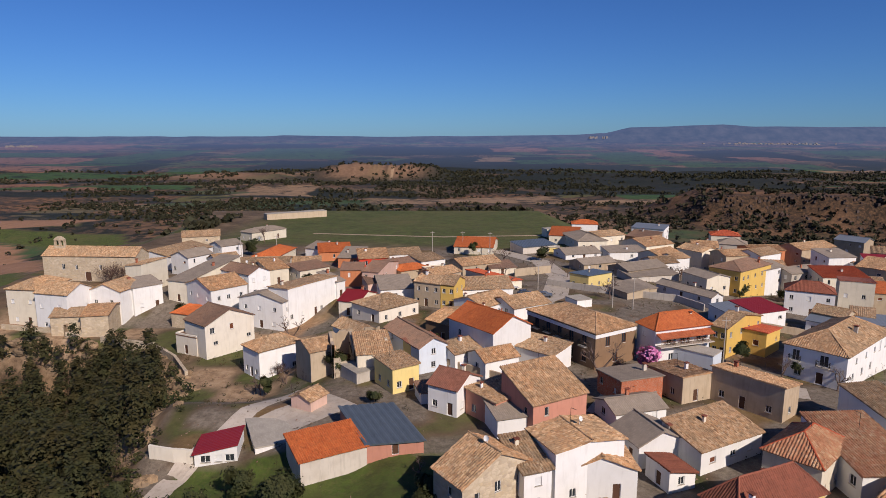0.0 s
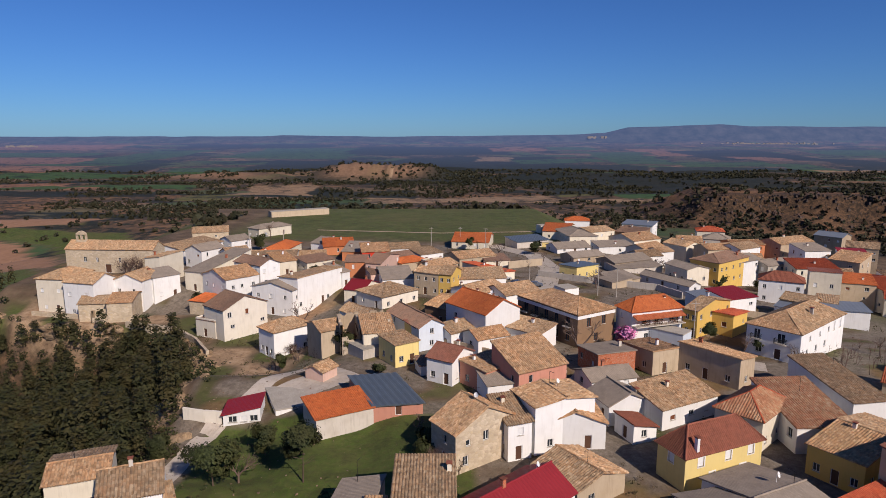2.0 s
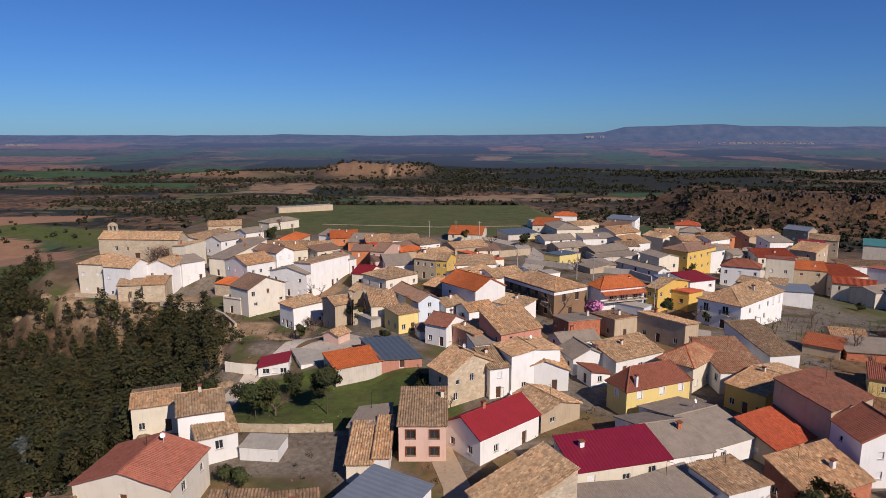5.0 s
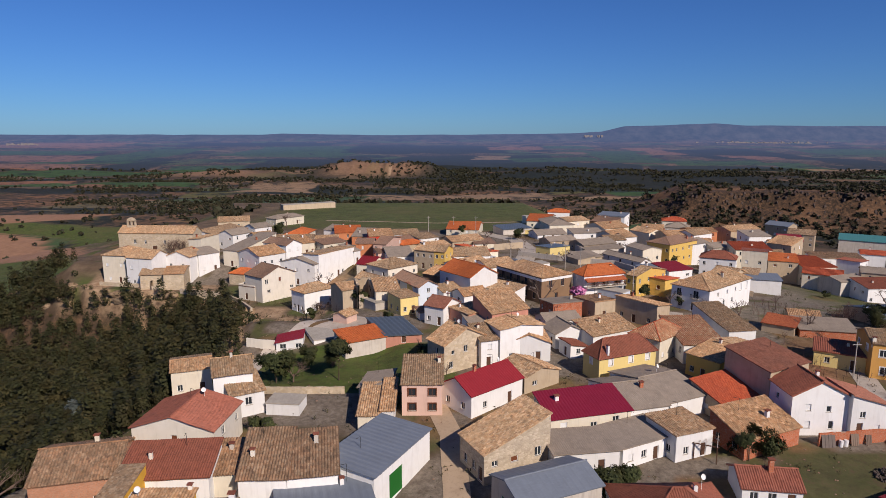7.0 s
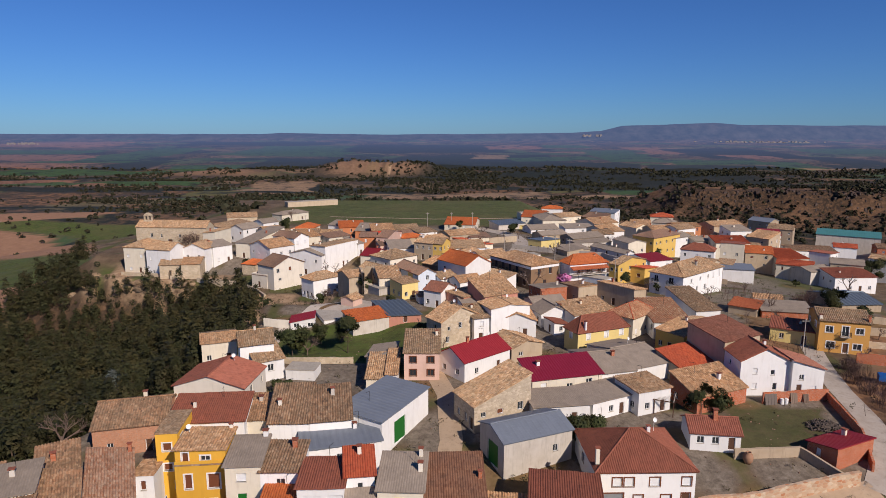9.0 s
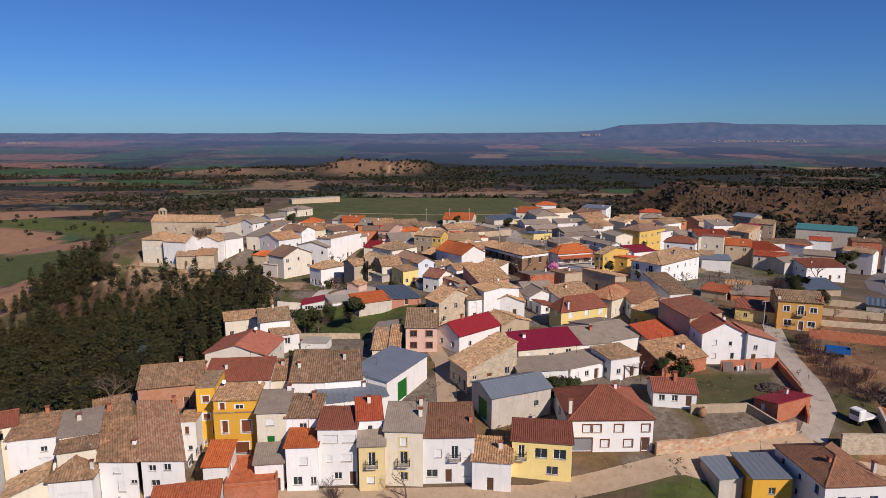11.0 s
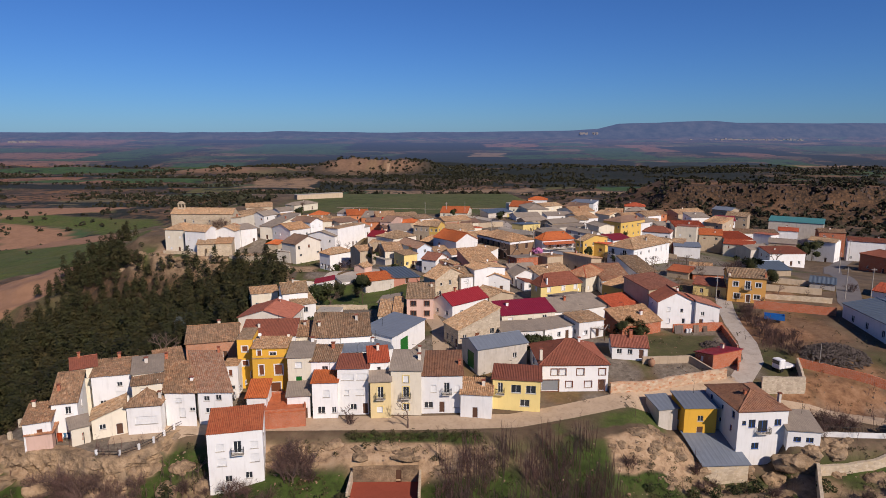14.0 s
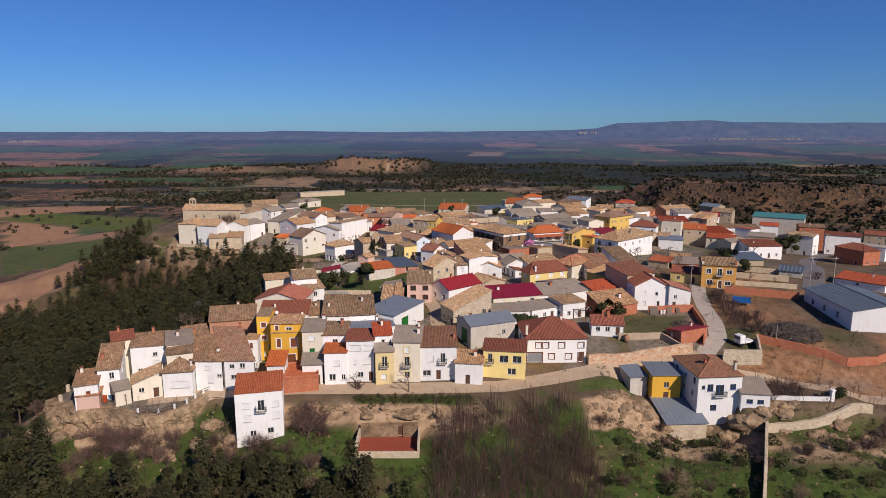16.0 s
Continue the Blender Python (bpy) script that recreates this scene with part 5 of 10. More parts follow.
# holm oaks and scrub behind the village, on the scarp and over the near plain
oaks = []
while len(oaks) < 12500:
    yy = 300 + 1950 * rng.random() ** 1.6
    xx = rng.uniform(-0.85, 0.85) * (yy + 120)
    if -115 < xx < 220 and yy < 430:
        continue
    if any(col not in (WOODS, SOIL) and abs(xx - cx) < 0.95 * rx and abs(yy - cy) < ry for cx, cy, rx, ry, _, col in COUNTRY):
        continue
    dens = float(lattice_noise(xx / 110, yy / 80, 12)) + 0.5 * float(lattice_noise(xx / 30, yy / 30, 13))
    on_scarp = xx > 260 and -70 < (yy - 762) * 0.9 + (xx - 300) * 0.36 < 130
    if xx < -120 and yy < 760 and rng.random() < 0.8:
        continue
    if dens < rng.uniform(-0.35, 0.55) and not (on_scarp and rng.random() < 0.3):
        continue
    if edge_x(min(yy, 420)) - xx > 0 and yy < 520 and not 190 < edge_x(min(yy, 420)) - xx and rng.random() < 0.9:
        continue
    oaks.append((xx, yy, rng.uniform(1.3, 3.4) * (1 + (yy / 2300) ** 2)))
scatter("oak_scrub", "dark rounded holm oaks and scrub on the plain", "trees", oaks, SCRUB, 12, rng, 0.62, 0.62)


# ---- village ----
def rows(w, h, storeys, n, kinds="w", side="f", door=True, size=(0.9, 1.1), first=0.9):
    """Openings of a face in storeys of n, the lowest with a door."""
    out = []
    lift = h / storeys
    for s in range(storeys):
        for i in range(n):
            u = (i + 0.5) / n + rng.uniform(-0.05, 0.05)
            k = rng.choice(kinds)
            if s == 0 and door and i == n // 2:
                out.append((side, u, 0.05, 1.0, min(2.05, lift - 0.2), "d"))
            else:
                out.append((side, u, s * lift + min(first, lift * 0.4), size[0], min(size[1], lift * 0.5), k))
    return out


church = house(-104.1, 186.6, 1.4, 28.5, 7.5, 7.6, -4, 'gx', 2.2, 'stone', 'tan', label='long two-storey rubble stone church with old tan clay tile roof', openings=[('f', 0.22, 3.6, 1.0, 1.6, 'w'), ('f', 0.36, 3.6, 0.8, 1.4, 'w'), ('f', 0.48, 0.1, 1.9, 2.8, 'd'), ('f', 0.62, 3.6, 0.8, 1.4, 'w')], name='church', category='church', fine=False)
house(-103.4, 157.7, -2.5, 8.1, 12.0, 9.1, -9, 'hip', 1.8, 'cream', 'tan', label='two-storey cream rendered house with old tan clay tile roof', openings=rows(8.1, 9.1, 2, 2, 'wws'), chimneys=[(0.06, 0.03, 1.2)], fine=False)
house(-93.1, 151.3, -2.6, 9.5, 8.3, 9.2, -15, 'gx', 2.0, 'white', 'tan', label='two-storey whitewashed house with old tan clay tile roof', openings=rows(9.5, 9.2, 2, 2, 'wwws'), fine=False)
house(-83.3, 156.9, -2.4, 8.7, 9.1, 8.4, -9, 'gy', 1.8, 'white', 'tan', label='two-storey whitewashed house with old tan clay tile roof', openings=rows(8.7, 8.4, 2, 2, 'wwws'), fine=False)
house(-78.5, 160.7, -0.3, 7.4, 7.0, 6.3, 48, 'sf', 1.2, 'white', 'grey', label='two-storey whitewashed house with grey fibre cement roof', openings=rows(7.4, 6.3, 1, 2, 'wwws') + rows(7.0, 6.3, 1, 2, 'wwws', 'l', False), chimneys=[(-0.68, 0.45, 1.2)], fine=False)
house(-82.6, 148.6, -2.6, 6.0, 11.9, 5.1, 10, 'gx', 1.2, 'stone', 'tan', label='half-ruined two-storey rubble stone house shell with old tan clay tile roof', name='ruined_house', category='ruin', fine=False)
house(-89.4, 147.0, -2.6, 6.7, 7.0, 4.6, 9, 'gx', 1.2, 'stone', 'tan', label='half-ruined low rubble stone house shell with old tan clay tile roof', name='ruined_house', category='ruin', fine=False)
house(-82.9, 173.5, 1.6, 10.8, 5.0, 7.4, 76, 'sb', 0.5, 'cream', 'tan', label='two-storey cream rendered house with old tan clay tile roof', openings=rows(10.8, 7.4, 1, 2, 'wws') + rows(5.0, 7.4, 1, 1, 'wws', 'l', False), chimneys=[(-0.37, 0.6, 1.2)], fine=False)
house(-65.8, 171.7, 0.9, 6.4, 21.9, 5.6, -20, 'sf', 3.0, 'cream', 'grey', label='two-storey cream rendered house with grey fibre cement roof', openings=rows(6.4, 5.6, 1, 1, 'wws'), chimneys=[(0.47, 0.13, 1.2)], fine=False)
house(-58.6, 159.6, -1.3, 12.6, 9.9, 7.6, -42, 'gy', 2.0, 'white', 'tan', label='two-storey whitewashed house with old tan clay tile roof', openings=rows(12.6, 7.6, 2, 3, 'wwws') + rows(9.9, 7.6, 2, 3, 'wwws', 'r', False), fine=False)
house(-53.7, 168.2, 1.7, 11.8, 7.0, 6.3, -36, 'gx', 1.5, 'white', 'brown', label='two-storey whitewashed house with dull brown tile roof', openings=rows(11.8, 6.3, 2, 3, 'wwws') + rows(7.0, 6.3, 2, 2, 'wwws', 'r', False), chimneys=[(0.19, 0.48, 1.2)], fine=False, dish=(0.1, 0.1))
house(-50.2, 182.9, 1.5, 5.9, 9.3, 4.5, 36, 'sf', 1.5, 'cream', 'tan', label='low cream rendered house with old tan clay tile roof', openings=rows(5.9, 4.5, 1, 1, 'wws') + rows(9.3, 4.5, 1, 2, 'wws', 'l', False), chimneys=[(0.34, 0.3, 1.2)], fine=False)
house(-43.2, 152.7, -2.6, 13.1, 6.9, 7.2, -23, 'gy', 1.6, 'white', 'grey', label='two-storey whitewashed house with grey fibre cement roof', openings=rows(13.1, 7.2, 2, 3, 'wwws') + rows(6.9, 7.2, 2, 2, 'wwws', 'r', False), chimneys=[(0.36, 0.23, 1.2)], fine=False)
house(-35.7, 157.8, -1.1, 17.2, 7.0, 8.1, 57, 'sb', 0.4, 'white', 'tan', label='two-storey whitewashed house with old tan clay tile roof', openings=rows(17.2, 8.1, 1, 5, 'wwws') + rows(7.0, 8.1, 1, 2, 'wwws', 'l', False), chimneys=[(-0.66, 0.48, 1.2)], fine=False)
house(-30.1, 166.2, 1.6, 2.9, 8.0, 4.4, 49, 'sf', 1.5, 'white', 'grey', label='low whitewashed house with grey fibre cement roof', openings=rows(2.9, 4.4, 1, 1, 'wwws') + rows(8.0, 4.4, 1, 2, 'wwws', 'l', False), chimneys=[(0.31, 0.49, 1.2)], fine=False)
house(-26.1, 179.1, 1.5, 6.2, 6.4, 4.8, -0, 'sf', 1.0, 'orange', 'brown', label='low orange rendered house with dull brown tile roof', fine=False)
house(-17.7, 176.8, 1.7, 4.7, 16.1, 5.6, -16, 'gx', 1.5, 'pink', 'brown', label='two-storey pink rendered house with dull brown tile roof', openings=rows(4.7, 5.6, 2, 2, 'ww'), fine=False)
house(-21.5, 155.0, 0.3, 5.5, 10.1, 3.7, -19, 'gx', 1.6, 'cream', 'crimson', label='low cream rendered house with crimson sheet roof', openings=rows(5.5, 3.7, 1, 1, 'wws'), chimneys=[(0.42, 0.1, 1.2)], fine=False)
house(-13.8, 146.2, 1.6, 10.5, 11.9, 3.4, -46, 'hip', 2.0, 'pinkwhite', 'tan', label='low pale pink rendered house with old tan clay tile roof', openings=rows(10.5, 3.4, 1, 2, 'ww') + rows(11.9, 3.4, 1, 3, 'ww', 'r', False), fine=False)
house(-12.9, 163.7, 1.8, 8.7, 10.0, 3.2, 13, 'sf', 1.6, 'white', 'grey', label='low whitewashed house with grey fibre cement roof', openings=rows(8.7, 3.2, 1, 3, 'wwws'), fine=False)
house(-2.2, 156.4, 1.9, 7.3, 7.5, 6.1, -28, 'gx', 1.2, 'sand', 'tan', label='two-storey sand coloured house with old tan clay tile roof', openings=rows(7.3, 6.1, 2, 3, 'ww') + rows(7.5, 6.1, 2, 2, 'ww', 'r', False), chimneys=[(-0.51, -0.1, 1.2)], fine=False)
house(2.5, 154.3, 2.0, 3.6, 7.7, 6.0, -22, 'gx', 1.6, 'ochre', 'tan', label='two-storey ochre rendered house with old tan clay tile roof', openings=rows(3.6, 6.0, 2, 2, 'ww') + rows(7.7, 6.0, 2, 2, 'ww', 'r', False), fine=False)
house(10.1, 163.0, 1.9, 14.1, 12.9, 3.6, 8, 'gx', 1.8, 'white', 'tan', label='low whitewashed house with old tan clay tile roof', chimneys=[(0.18, -0.03, 1.2)], fine=False)
house(8.9, 117.1, 2.1, 12.7, 9.6, 6.9, -52, 'gx', 2.4, 'white', 'orange', label='two-storey whitewashed house with bright orange tile roof', openings=[('f', 0.25, 4.2, 1.0, 1.2, 'w'), ('f', 0.6, 1.6, 0.8, 1.0, 'w'), ('f', 0.85, 3.0, 0.8, 1.2, 's'), ('f', 0.3, 0.3, 1.2, 2.0, 'd'), ('r', 0.3, 0.1, 1.0, 2.1, 'd')], chimneys=[(-0.6, 0.4, 1.2), (0.1, 0.5, 1.0)], fine=False, dish=(0.4, 0.1))
hall = house(26.8, 119.8, 2.1, 19.0, 10.4, 6.9, -58, 'hip', 1.8, 'brown', 'tan', label='two-storey dark brown town hall with old tan clay tile roof', openings=[('f', 0.15, 3.9, 1.2, 2.2, 'b'), ('f', 0.33, 3.9, 1.2, 2.2, 'b'), ('f', 0.5, 3.9, 1.2, 2.2, 'b'), ('f', 0.67, 3.9, 1.2, 2.2, 'b'), ('f', 0.85, 3.9, 1.2, 2.2, 'b'), ('f', 0.15, 0.9, 1.2, 1.7, 'w'), ('f', 0.33, 0.9, 1.2, 1.7, 'w'), ('f', 0.67, 0.9, 1.2, 1.7, 'w'), ('f', 0.85, 0.9, 1.2, 1.7, 'w'), ('f', 0.5, 0.1, 1.6, 2.6, 'd'), ('r', 0.3, 4.0, 1.1, 1.9, 'w'), ('r', 0.7, 4.0, 1.1, 1.9, 'w'), ('r', 0.5, 0.8, 1.1, 1.6, 'w')], name='town_hall', category='town hall', fine=False, joinery=FRAME_B)
inn = house(43.6, 115.0, 2.1, 5.4, 12.3, 7.1, -71, 'hip', 2.2, 'white', 'orange', label='two-storey whitewashed house with bright orange tile roof', openings=[('r', 0.25, 4.2, 1.0, 1.9, 'b'), ('r', 0.5, 4.2, 1.0, 1.9, 'b'), ('r', 0.8, 4.2, 1.0, 1.9, 'b'), ('r', 0.3, 1.0, 1.1, 1.3, 'w'), ('r', 0.7, 1.0, 1.1, 1.3, 'w')], chimneys=[(0.0, -0.4, 1.1), (0.2, 0.5, 1.1)], fine=False)
house(58.2, 120.8, 2.1, 3.2, 14.3, 5.9, -50, 'gx', 1.5, 'ochre', 'tan', label='two-storey ochre rendered house with old tan clay tile roof', openings=rows(3.2, 5.9, 2, 2, 'ww') + rows(14.3, 5.9, 2, 4, 'ww', 'r', False), chimneys=[(-0.16, 0.02, 1.2)], fine=False)
house(63.1, 120.6, 2.1, 4.6, 8.5, 3.9, -44, 'sb', 0.8, 'ochre', 'red', label='low ochre rendered house with red tile roof', fine=False)
house(71.9, 110.2, 2.0, 10.0, 21.9, 6.0, -50, 'hip', 2.6, 'white', 'tan', label='two-storey whitewashed house with old tan clay tile roof', openings=[('f', 0.2, 3.4, 1.2, 1.9, 'b'), ('f', 0.65, 3.4, 1.4, 1.9, 'b'), ('f', 0.25, 0.8, 1.2, 1.3, 'w'), ('f', 0.6, 0.1, 1.2, 2.1, 'd'), ('r', 0.2, 3.9, 0.8, 1.0, 'w'), ('r', 0.42, 3.9, 0.8, 1.0, 'w'), ('r', 0.62, 3.9, 0.8, 1.0, 'w'), ('r', 0.75, 3.6, 1.1, 1.8, 's'), ('r', 0.9, 3.6, 1.1, 1.8, 's'), ('r', 0.15, 1.2, 1.0, 1.2, 'w'), ('r', 0.35, 1.2, 1.0, 1.2, 'w'), ('r', 0.55, 1.2, 1.0, 1.2, 'w')], chimneys=[(0.5, 0.0, 1.5)], fine=False)
house(61.8, 80.7, 1.9, 13.9, 6.0, 4.2, -81, 'sr', 2.2, 'white', 'tan', label='two-storey whitewashed house with old tan clay tile roof', openings=rows(13.9, 5.6, 1, 3, 'wwws') + rows(6.0, 5.6, 1, 1, 'wwws', 'r', False))
house(45.2, 73.0, 1.6, 6.6, 9.9, 4.6, -48, 'hip', 2.2, 'cream', 'redtan', label='two-storey cream rendered house with red patched tan tile roof', openings=rows(3.8, 5.4, 1, 2, 'wws') + rows(9.9, 5.4, 1, 3, 'wws', 'r', False))
house(52.1, 73.2, 1.6, 8.2, 12.0, 3.8, 3, 'sf', 2.2, 'white', 'redtan', label='low whitewashed house with red patched tan tile roof')
house(34.7, 62.6, 1.4, 4.8, 12.8, 4.6, -67, 'hip', 2.6, 'yellow', 'maroon', label='low yellow rendered house with maroon tile roof', openings=[('r', 0.2, 2.9, 0.9, 1.2, 's'), ('r', 0.55, 2.9, 0.9, 1.2, 's'), ('r', 0.85, 2.9, 0.9, 1.2, 's'), ('r', 0.35, 0.6, 0.9, 1.2, 's'), ('r', 0.75, 0.6, 0.9, 1.2, 's'), ('f', 0.5, 2.9, 0.8, 1.1, 's')], chimneys=[(-0.1, 0.0, 1.4), (0.9, -0.7, 1.0)], trim=FRAME_W)
house(28.1, 72.2, 1.7, 4.4, 3.9, 2.1, -70, 'sb', 0.8, 'white', 'maroon', label='low whitewashed house with maroon tile roof', openings=rows(4.4, 2.1, 1, 1, 'wwws') + rows(3.9, 2.1, 1, 1, 'wwws', 'r', False))
house(-7.2, 83.5, 1.9, 7.7, 10.2, 1.8, 9, 'sf', 1.0, 'salmon', 'bluemetal', label='low salmon rendered house with blue ribbed metal roof', openings=rows(7.7, 1.8, 1, 1, 'ww'), skew=-0.33)
house(-15.6, 78.4, 1.8, 9.0, 6.5, 1.8, 29, 'sf', 0.95, 'concrete', 'orange', label='small low grey rendered shed with bright orange tile roof', name='shed', category='shed')
house(-25.2, 88.4, -0.6, 7.4, 13.5, 2.2, 24, 'flat', 0.0, 'white', 'concrete', label='whitewashed terrace with a flat concrete yard on top', name='terrace', category='terrace')
house(-31.0, 81.7, -0.4, 5.6, 5.4, 2.3, 8, 'sl', 1.0, 'white', 'crimson', label='low whitewashed house with crimson sheet roof and wide white windows', openings=[('f', 0.25, 1.0, 1.3, 1.0, 'w'), ('f', 0.55, 1.0, 1.0, 1.0, 's'), ('f', 0.82, 1.0, 1.2, 1.0, 'w')])
house(-21.0, 93.6, 2.2, 3.8, 4.0, 1.8, 60, 'gx', 0.8, 'pink', 'tan', label='small low pink rendered shed with old tan clay tile roof', name='shed', category='shed')
house(-34.0, 121.0, -2.5, 6.3, 9.6, 5.8, -45, 'hip', 1.6, 'white', 'tan', label='two-storey whitewashed house with old tan clay tile roof', openings=rows(6.3, 5.8, 1, 3, 'wwws') + rows(9.6, 5.8, 1, 2, 'wwws', 'r', False), fine=False)
house(-49.1, 134.1, -2.5, 8.3, 11.7, 7.3, -40, 'gx', 2.5, 'pinkwhite', 'brown', label='two-storey pale pink rendered house with dull brown tile roof', openings=[('f', 0.5, 2.0, 0.7, 0.9, 'w')], fine=False)
house(-54.1, 132.6, -2.5, 6.1, 5.0, 4.0, -26, 'flat', 0.0, 'pinkwhite', 'brown', label='low pale pink rendered house with dull brown tile roof', openings=rows(6.1, 4.0, 1, 1, 'ww') + rows(5.0, 4.0, 1, 1, 'ww', 'r', False), chimneys=[(0.5, 0.57, 1.2)], fine=False)
house(-18.0, 125.2, 1.3, 9.4, 4.8, 3.7, -47, 'gx', 1.4, 'white', 'tan', label='low whitewashed house with old tan clay tile roof', openings=rows(9.4, 3.7, 1, 2, 'wwws') + rows(4.8, 3.7, 1, 1, 'wwws', 'r', False), fine=False)
house(-23.7, 111.8, 0.8, 4.6, 7.5, 5.2, 33, 'gx', 1.15, 'sand', 'tan', label='half-ruined two-storey sand coloured house shell with old tan clay tile roof', name='ruined_house', category='ruin', fine=False)
house(-12.8, 109.4, 2.1, 6.1, 8.0, 4.4, 13, 'sf', 1.5, 'cream', 'tan', label='half-ruined low cream rendered house shell with old tan clay tile roof', name='ruined_house', category='ruin')
house(-5.3, 114.5, 2.1, 14.4, 5.8, 4.9, -60, 'gx', 1.5, 'paleblue', 'brown', label='low pale blue rendered house with dull brown tile roof', openings=rows(14.4, 4.9, 2, 2, 'ww') + rows(5.8, 4.9, 2, 1, 'ww', 'r', False), fine=False)
house(-7.9, 102.0, 2.2, 5.0, 6.5, 4.3, 33, 'sf', 0.3, 'yellow', 'tan', label='low yellow rendered house with old tan clay tile roof', openings=rows(5.0, 4.3, 1, 2, 'ww') + rows(6.5, 4.3, 1, 2, 'ww', 'l', False))
house(1.8, 93.5, 2.2, 5.2, 7.1, 4.3, -33, 'gx', 1.6, 'white', 'maroontile', label='low whitewashed house with red-brown tile roof', openings=rows(5.2, 4.3, 1, 2, 'wwws') + rows(7.1, 4.3, 1, 2, 'wwws', 'r', False), chimneys=[(0.46, 0.22, 1.2)], dish=(0.3, 0.3))
house(-2.3, 96.4, 2.2, 3.6, 4.0, 1.8, 17, 'sf', 0.4, 'white', 'brown', label='small low whitewashed shed with dull brown tile roof', name='shed', category='shed')
house(8.8, 91.1, 2.2, 8.5, 6.5, 3.8, 40, 'sf', 0.3, 'salmon', 'tan', label='low salmon rendered house with old tan clay tile roof', openings=rows(8.5, 3.8, 1, 1, 'ww') + rows(6.5, 3.8, 1, 2, 'ww', 'l', False), chimneys=[(-0.61, 0.47, 1.2)])
house(14.9, 88.5, 2.1, 9.7, 7.9, 4.9, 29, 'sf', 3.0, 'salmon', 'tan', label='low salmon rendered house with old tan clay tile roof')
house(10.3, 86.5, 2.0, 7.3, 6.0, 3.0, 16, 'sf', 0.8, 'white', 'grey', label='low whitewashed house with grey fibre cement roof', chimneys=[(0.42, 0.07, 1.2)])
house(9.6, 68.6, 1.5, 3.5, 6.5, 5.3, 20, 'sf', 1.5, 'white', 'tan', label='two-storey whitewashed house with old tan clay tile roof', openings=rows(3.5, 5.3, 2, 1, 'wwws') + rows(6.5, 5.3, 2, 2, 'wwws', 'l', False), chimneys=[(-0.29, 0.39, 1.2)])
house(16.0, 71.3, 1.6, 9.5, 6.5, 6.9, 22, 'gy', 0.65, 'white', 'tan', label='two-storey whitewashed house with old tan clay tile roof', openings=rows(9.5, 6.9, 1, 2, 'wwws') + rows(6.5, 6.9, 1, 2, 'wwws', 'l', False), dish=(0.2, 0.2))
house(18.5, 72.7, 1.6, 8.4, 9.0, 3.9, 2, 'gy', 1.6, 'white', 'tan', label='low whitewashed house with old tan clay tile roof', openings=rows(8.4, 3.9, 1, 2, 'wwws'), chimneys=[(0.16, -0.26, 1.2)])
house(4.7, 66.9, 1.5, 5.5, 10.3, 5.5, -55, 'gx', 2.6, 'stone', 'tan', label='two-storey rubble stone house with old tan clay tile roof', dish=(0.2, 0))
house(27.4, 78.9, 1.9, 6.3, 7.0, 3.1, -73, 'gx', 1.6, 'white', 'grey', label='low whitewashed house with grey fibre cement roof', openings=rows(6.3, 3.1, 1, 2, 'wwws') + rows(7.0, 3.1, 1, 2, 'wwws', 'r', False), chimneys=[(0.53, 0.58, 1.2)])
house(30.2, 97.1, 2.2, 7.5, 7.0, 3.8, 17, 'sb', 0.6, 'brick', 'grey', label='low red brick house with grey fibre cement roof', chimneys=[(0.7, -0.02, 1.2)])
house(38.8, 98.8, 2.2, 5.9, 8.0, 3.8, 23, 'sb', 0.6, 'sand', 'tan', label='low sand coloured house with old tan clay tile roof', openings=rows(5.9, 3.8, 1, 1, 'ww') + rows(8.0, 3.8, 1, 2, 'ww', 'l', False), chimneys=[(0.14, -0.27, 1.2)])
house(36.0, 79.0, 1.8, 11.7, 6.5, 3.2, 28, 'sf', 1.7, 'white', 'tan', label='low whitewashed house with old tan clay tile roof', chimneys=[(-0.13, 0.25, 1.2)])
house(48.5, 93.4, 2.2, 11.3, 5.0, 4.8, -52, 'sb', 0.6, 'adobe', 'tan', label='low earth coloured house with old tan clay tile roof', openings=rows(11.3, 4.8, 1, 3, 'ww') + rows(5.0, 4.8, 1, 1, 'ww', 'r', False), chimneys=[(-0.64, 0.48, 1.2)])
house(88.5, 184.4, -1.2, 9.5, 18.2, 7.2, -52, 'hip', 1.8, 'ochre', 'brown', label='two-storey ochre rendered house with dull brown tile roof', openings=rows(9.5, 7.2, 2, 3, 'ww') + rows(18.2, 7.2, 2, 5, 'ww', 'r', False), chimneys=[(0.64, 0.51, 1.2)], fine=False)
house(95.9, 161.0, -2.0, 11.2, 7.3, 6.5, -28, 'hip', 2.0, 'white', 'maroon', label='two-storey whitewashed house with maroon tile roof', openings=rows(11.2, 6.5, 2, 3, 'wwws') + rows(7.3, 6.5, 2, 2, 'wwws', 'r', False), chimneys=[(-0.06, 0.17, 1.2)], fine=False)
house(109.7, 164.0, -3.7, 7.9, 8.0, 9.7, -27, 'sb', 0.5, 'cream', 'maroon', label='two-storey cream rendered house with maroon tile roof', openings=rows(7.9, 9.7, 2, 2, 'wws') + rows(8.0, 9.7, 2, 2, 'wws', 'r', False), fine=False)
house(114.8, 225.0, -8.0, 12.0, 10.4, 12.0, 3, 'gx', 1.0, 'orange', 'tan', label='two-storey orange rendered house with old tan clay tile roof', fine=False)
